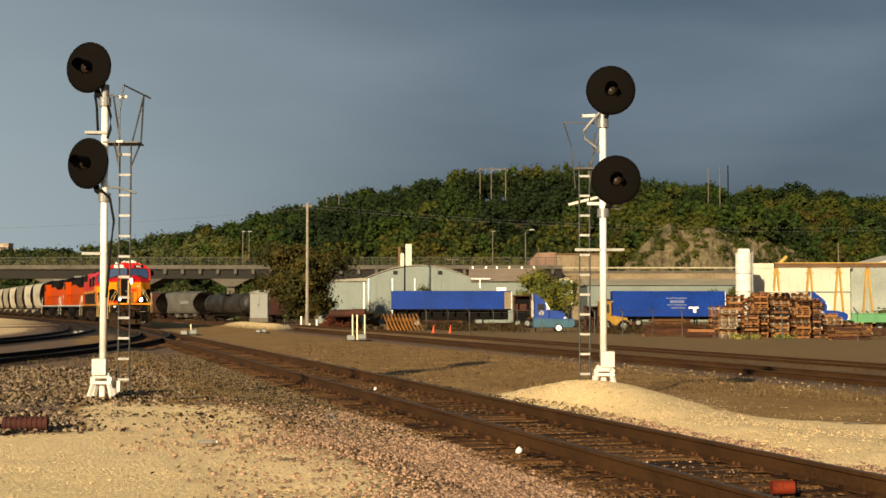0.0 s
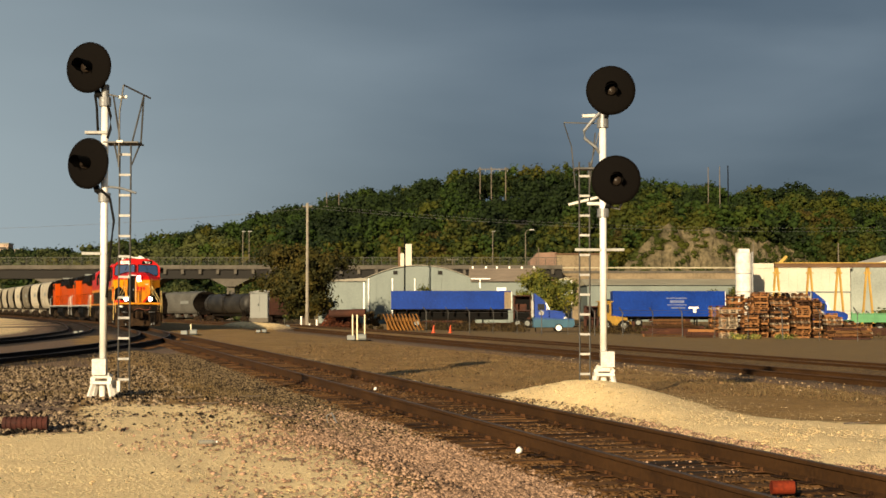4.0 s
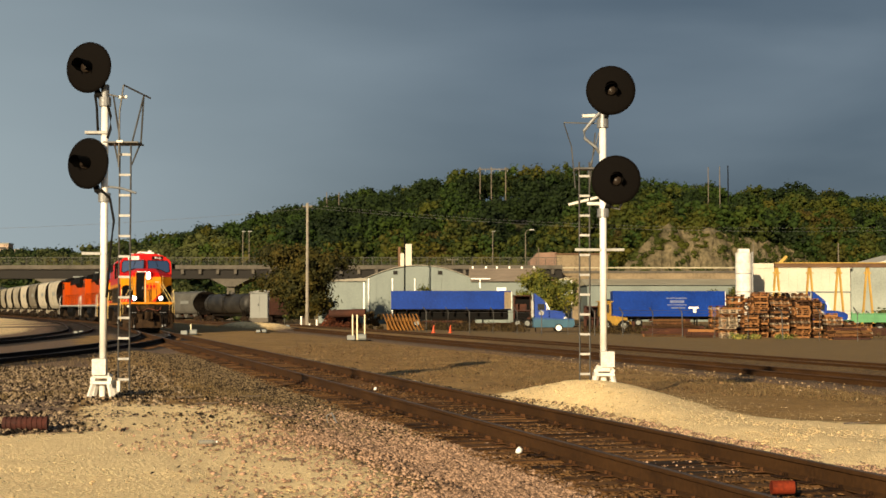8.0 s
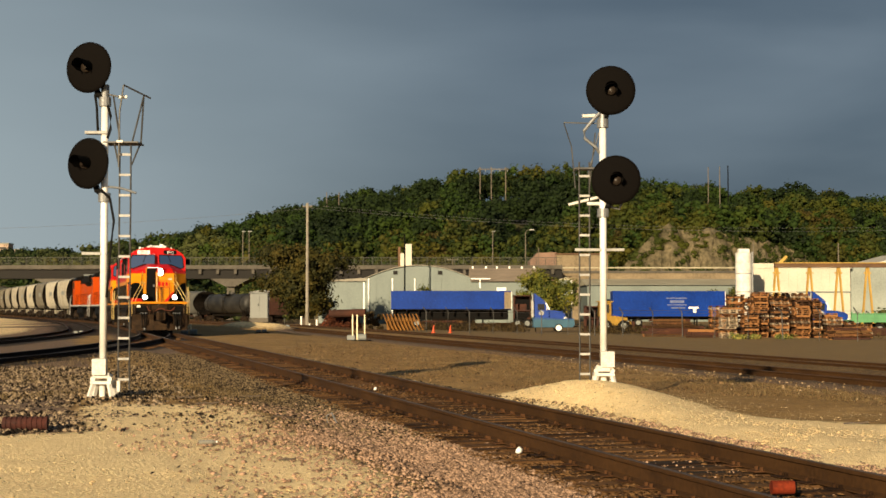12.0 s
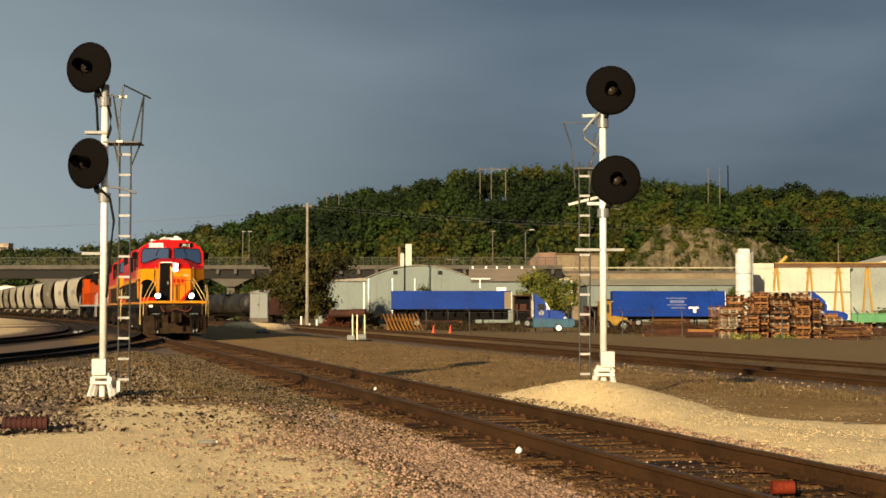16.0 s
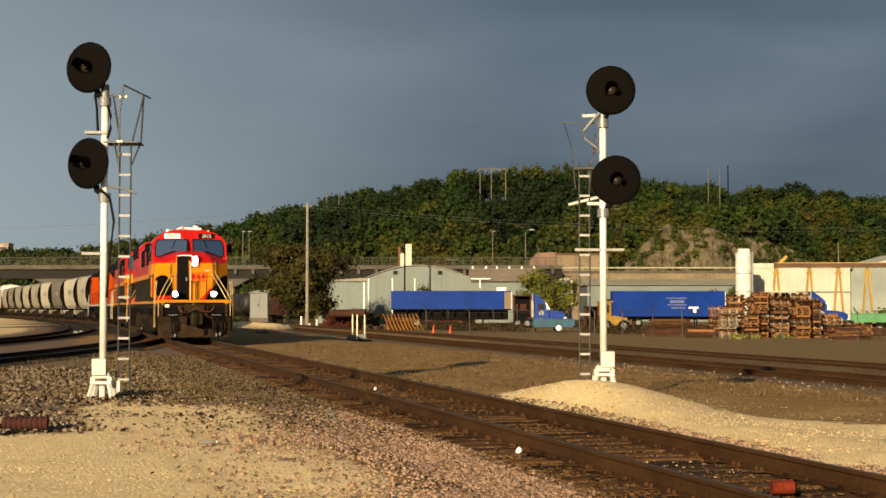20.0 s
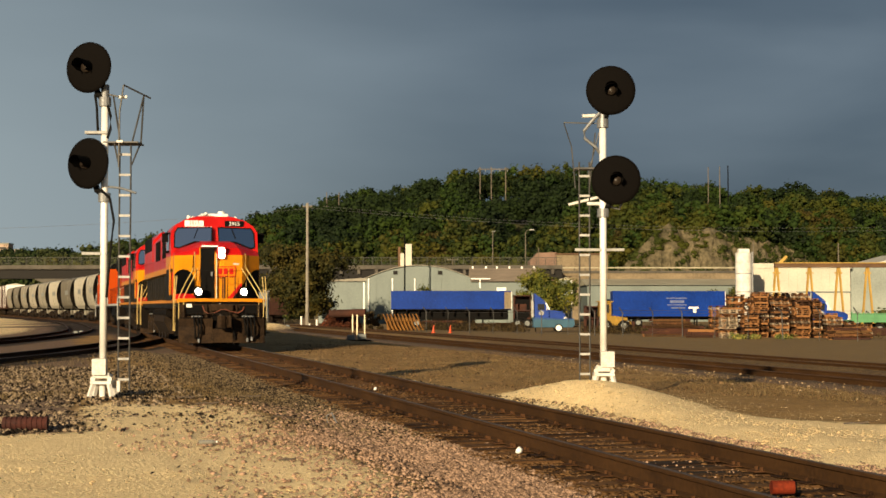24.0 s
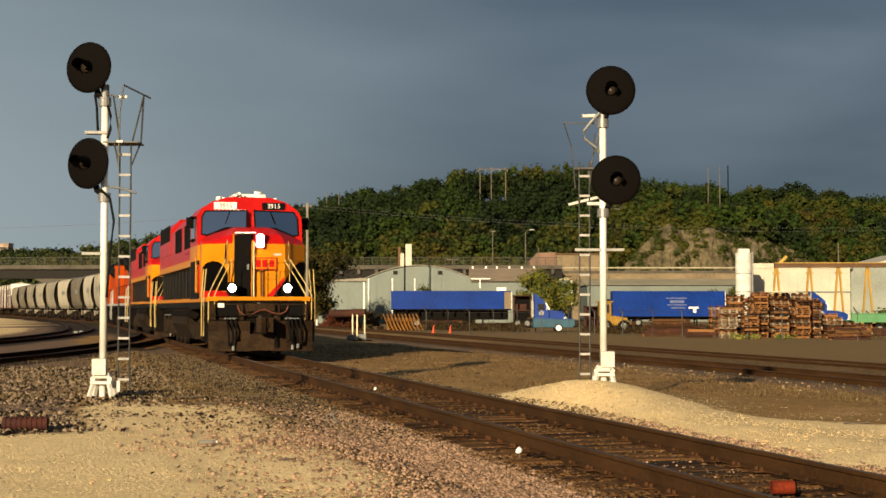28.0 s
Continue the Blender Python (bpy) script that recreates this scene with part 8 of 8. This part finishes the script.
pipe = empty("rusty_pipe", pose(-8.9, 147.5, 0.75), "large rusty steel pipe lying on the scrap", "pipe")
part("barrel", rods(((-1.9, 0, 0), (1.5, 0, 0.1), 0.36), n=18), M["rust_dark"], pipe)
part("end_ring", rods(((1.5, 0, 0.1), (1.62, 0, 0.1), 0.40), n=18), M["loco_black"], pipe)


def make_tines():
    t = empty("rusty_implement", pose(-5.6, 149, YZ), "row of curved orange rusty steel tines", "machinery")
    part("beam", boxes((0, 3.4, 0.4, 0.6, 0.9, 1.05)), M["rust_orange"], t)
    for i in range(10):
        x = 0.1 + i * 0.35
        part("tine", tube([(x - 0.25, 0.3, 1.6), (x, 0.2, 1.1), (x + 0.18, 0.1, 0.55), (x + 0.45, 0.0, 0.05)], 0.07, 6), M["rust_orange"], t, "curved orange tine")
    part("plate", boxes((0.2, 2.8, 0.7, 0.75, 0.0, 1.25)), M["rust_orange"], t)


make_tines()
make_tree("shrub", (-7.0, 151, -0.88), 1.9, 0.9, M["dry_weed"], "brown-green weedy bush beside rusty scrap", 95, lumps=9, per=150, leaf=0.09, low=0.05)


def make_flatbed():
    t = empty("flatbed_trailer", pose(33.6, 128, YZ), "green flatbed trailer parked behind timber", "trailer")
    part("deck", boxes((0, 8, 0, 2.4, 1.0, 1.2)), M["green_paint"], t)
    part("side_board", boxes((0, 8, -0.05, 0, 1.0, 1.75)), M["green_paint"], t, "green side boards")
    for i in range(9):
        part("stake", boxes((i * 0.95, i * 0.95 + 0.08, -0.1, -0.05, 0.95, 1.85)), M["green_paint"], t)
    for wx in (1.2, 2.4, 6.5):
        road_wheel(t, wx, 0.2, 0.45, 0.45)
        road_wheel(t, wx, 2.2, 0.45, 0.45)


make_flatbed()


# ---------------------------------------------------------------- trackside equipment
def make_relay_house():
    x, y = -14.75, 125
    r = empty("relay_house", pose(x, y, 0.36), "grey steel relay cabinet on a gravel bank beside the sidings", "relay cabinet")
    part("plinth", boxes((-0.75, 0.75, -0.6, 0.6, -0.2, 0.15)), M["concrete"], r)
    body = part("body", boxes((-0.70, 0.70, -0.55, 0.55, 0.12, 2.12), bevel=0.02), M["cabinet_grey"], r, "grey steel body")
    part("door", boxes((-0.62, 0.05, -0.575, -0.55, 0.25, 2.0), bevel=0.005), M["cabinet_grey"], body)
    part("handle", boxes((-0.05, 0.0, -0.61, -0.575, 1.1, 1.3)), M["loco_black"], body)
    part("roof", prism([(-0.76, 2.12), (0.76, 2.12), (0.76, 2.17), (0, 2.23), (-0.76, 2.17)], -0.65, 0.65), M["cabinet_grey"], r)
    part("lamp", boxes((0.70, 0.80, -0.2, 0.2, 1.6, 1.8)), M["number_white"], r)


make_relay_house()


def make_switch_stand(x, y, posts, label, size=1.0):
    z = float(ground_z(x, y))
    s = empty("switch_machine", pose(x, y, z) @ Matrix.Scale(size, 4), label, "switch machine", "switch machines")
    part("case", boxes((-0.55, -0.1, -0.25, 0.25, -0.05, 0.32), bevel=0.04), M["cabinet_grey"], s, "grey machine case")
    part("motor", rods(((0.05, 0, 0.2), (0.5, 0, 0.2), 0.19), n=14), M["cabinet_grey"], s)
    part("apron", prism([(-0.7, -0.06), (0.95, -0.06), (0.7, 0.06), (-0.5, 0.06)], -0.6, 0.5), M["underframe"], s)
    for px, h in posts:
        part("marker_post", boxes((px - 0.035, px + 0.035, -0.04, 0.04, 0, h), bevel=0.008), M["post_cream"], s, "cream marker post")


make_switch_stand(-4.75, 86, [(-0.25, 1.45), (0.0, 1.45), (0.42, 1.45)], "switch machine with three cream marker posts")
make_switch_stand(-11.2, 96, [], "small grey switch machine by the siding", 0.6)
make_switch_stand(-14.35, 88, [(0.1, 0.75)], "small pale switch machine beside the main track", 0.85)
make_switch_stand(-13.1, 128, [(0.05, 1.0)], "white switch stand beside the relay cabinet", 0.9)
make_switch_stand(-20.6, 88, [], "small pale switch machine beside the curved track", 0.5)
for bx, by, bh in ((-15.5, 170, 1.0), (-13.8, 170, 0.8), (-14.5, 169, 0.3)):
    post = empty("marker_post", pose(bx, by, float(ground_z(bx, by))), "short pale marker post beside the road", "marker post", "marker posts")
    part("post", rods(((0, 0, -0.1), (0, 0, bh), 0.10), n=10), M["number_white"], post)
    part("cap", rods(((0, 0, bh), (0, 0, bh + 0.05), 0.11), n=10), M["post_cream"], post)

# wagons standing on a far siding that slants away behind the relay cabinet
def far_siding(u):
    return -22.5 - 0.545 * u, 215.7 + 0.839 * u, -0.80, 33.0


make_track("far_siding", far_siding, -6.0, 78.0, 6.0, 0.0, 0.0, "far rusty siding slanting away under parked wagons", steel="rail_dark")


def park(wagon, u, label, category):
    x, y, z, h = far_siding(u)
    wagon.matrix_world = pose(x, y, z, 0, 0, h)
    tagged(wagon, label, category, "parked wagons")


def recolour(wagon, old, fresh):
    for ob in wagon.children_recursive:
        if ob.data and ob.data.materials and ob.data.materials[0] == M[old]:
            ob.data.materials[0] = M[fresh]


park(make_boxcar("boxcar", 7.4), 0.0, "dark rusty short boxcar standing on a far siding", "boxcar")
park(make_tank("tank_wagon", 16.2, ""), 7.6, "dark weathered tank wagon standing on a far siding", "tank wagon")
wagon = make_hopper("hopper_wagon", 14.2)
recolour(wagon, "hopper_grey", "wagon_tan")
park(wagon, 24.0, "dull tan covered hopper wagon standing on a far siding", "hopper wagon")
wagon = make_hopper("hopper_wagon", 14.2)
recolour(wagon, "hopper_grey", "rust_dark")
park(wagon, 38.6, "rusty brown covered hopper wagon standing on a far siding", "hopper wagon")
wagon = make_hopper("hopper_wagon", 14.2)
recolour(wagon, "hopper_grey", "wagon_tan")
park(wagon, 53.2, "dull tan covered hopper wagon standing on a far siding", "hopper wagon")


# ---------------------------------------------------------------- small things on the near ground
def make_litter():
    def at(x, y, up=0.0):
        return float(ground_z(x, y)) + up
    x, y = -5.12, 19.1
    p = empty("rusty_spring", pose(x, y, at(x, y, 0.085), 0, 0, 4), "rusty ribbed steel casting lying on the gravel", "scrap iron")
    part("core", rods(((-0.27, 0, 0), (0.27, 0, 0), 0.078), n=16), M["rust_pipe"], p)
    for i in range(9):
        part("rib", rods(((-0.26 + i * 0.062, 0, 0), (-0.222 + i * 0.062, 0, 0), 0.088), n=16), M["rust_pipe"], p)
    c = empty("rusty_can", pose(2.78, 12.75, -0.10, 0, 0, 3), "orange red rusty can lying between the rails", "can")
    part("shell", rods(((-0.10, 0, 0), (0.085, 0, 0), 0.056), n=20), M["rust_can"], c)
    part("rim", rods(((0.085, 0, 0), (0.10, 0, 0), 0.059), n=20), M["loco_black"], c)
    for rx, ry, s, nm in ((0.79, 16.2, 0.050, "white_stone"), (-1.26, 29.0, 0.045, "white_stone")):
        ob = scatter(nm, np.array([[rx, ry, at(rx, ry, 0.10 if rx > 0 else 0.05)]]), np.array([s]), M["chalk_white"], "single chalk-white stone by the rail", "stone", 3, 0.9)
        ob["kind"] = ""
    x, y = -2.60, 17.15
    b = empty("bottle", pose(x, y, at(x, y, 0.035), 0, 90, 20), "clear empty bottle lying on the sand", "bottle")
    bm = bmesh.new()
    rod(bm, (0, 0, -0.09), (0, 0, 0.06), 0.026, 14)
    rod(bm, (0, 0, 0.06), (0, 0, 0.10), 0.026, 14, 0.012)
    part("body", bm, M["bottle"], b)
    part("cap", rods(((0, 0, 0.10), (0, 0, 0.12), 0.013)), M["chalk_white"], b)
    x, y = -1.55, 21.0
    w = link_mesh("bent_wire", tube([(x, y, at(x, y)), (x - 0.02, y, at(x, y, 0.12)), (x + 0.05, y, at(x, y, 0.16)), (x + 0.12, y, at(x, y, 0.02))], 0.012, 6), M["galvanised"])
    tagged(w, "loop of bent wire sticking out of the ballast", "wire")


make_litter()


def make_sticks():
    for i, (x, y, ln, turn) in enumerate(((-3.75, 23.6, 0.36, 8), (-4.2, 24.6, 0.30, -14), (-2.3, 20.9, 0.22, 30), (-1.6, 15.2, 0.2, -35), (5.4, 21.0, 0.35, 5), (-3.3, 25.3, 0.34, 12))):
        z = float(ground_z(x, y)) + 0.02
        st = link_mesh("stick", tube([(0, 0, 0), (ln * 0.4, 0.015, 0.012), (ln * 0.7, -0.01, 0.006), (ln, 0.02, 0.02)], 0.012, 6), M["bark"])
        st.matrix_world = pose(x, y, z, 0, 0, turn)
        tagged(st, "dry dark stick lying on the ground", "stick", "sticks")


make_sticks()


motions()
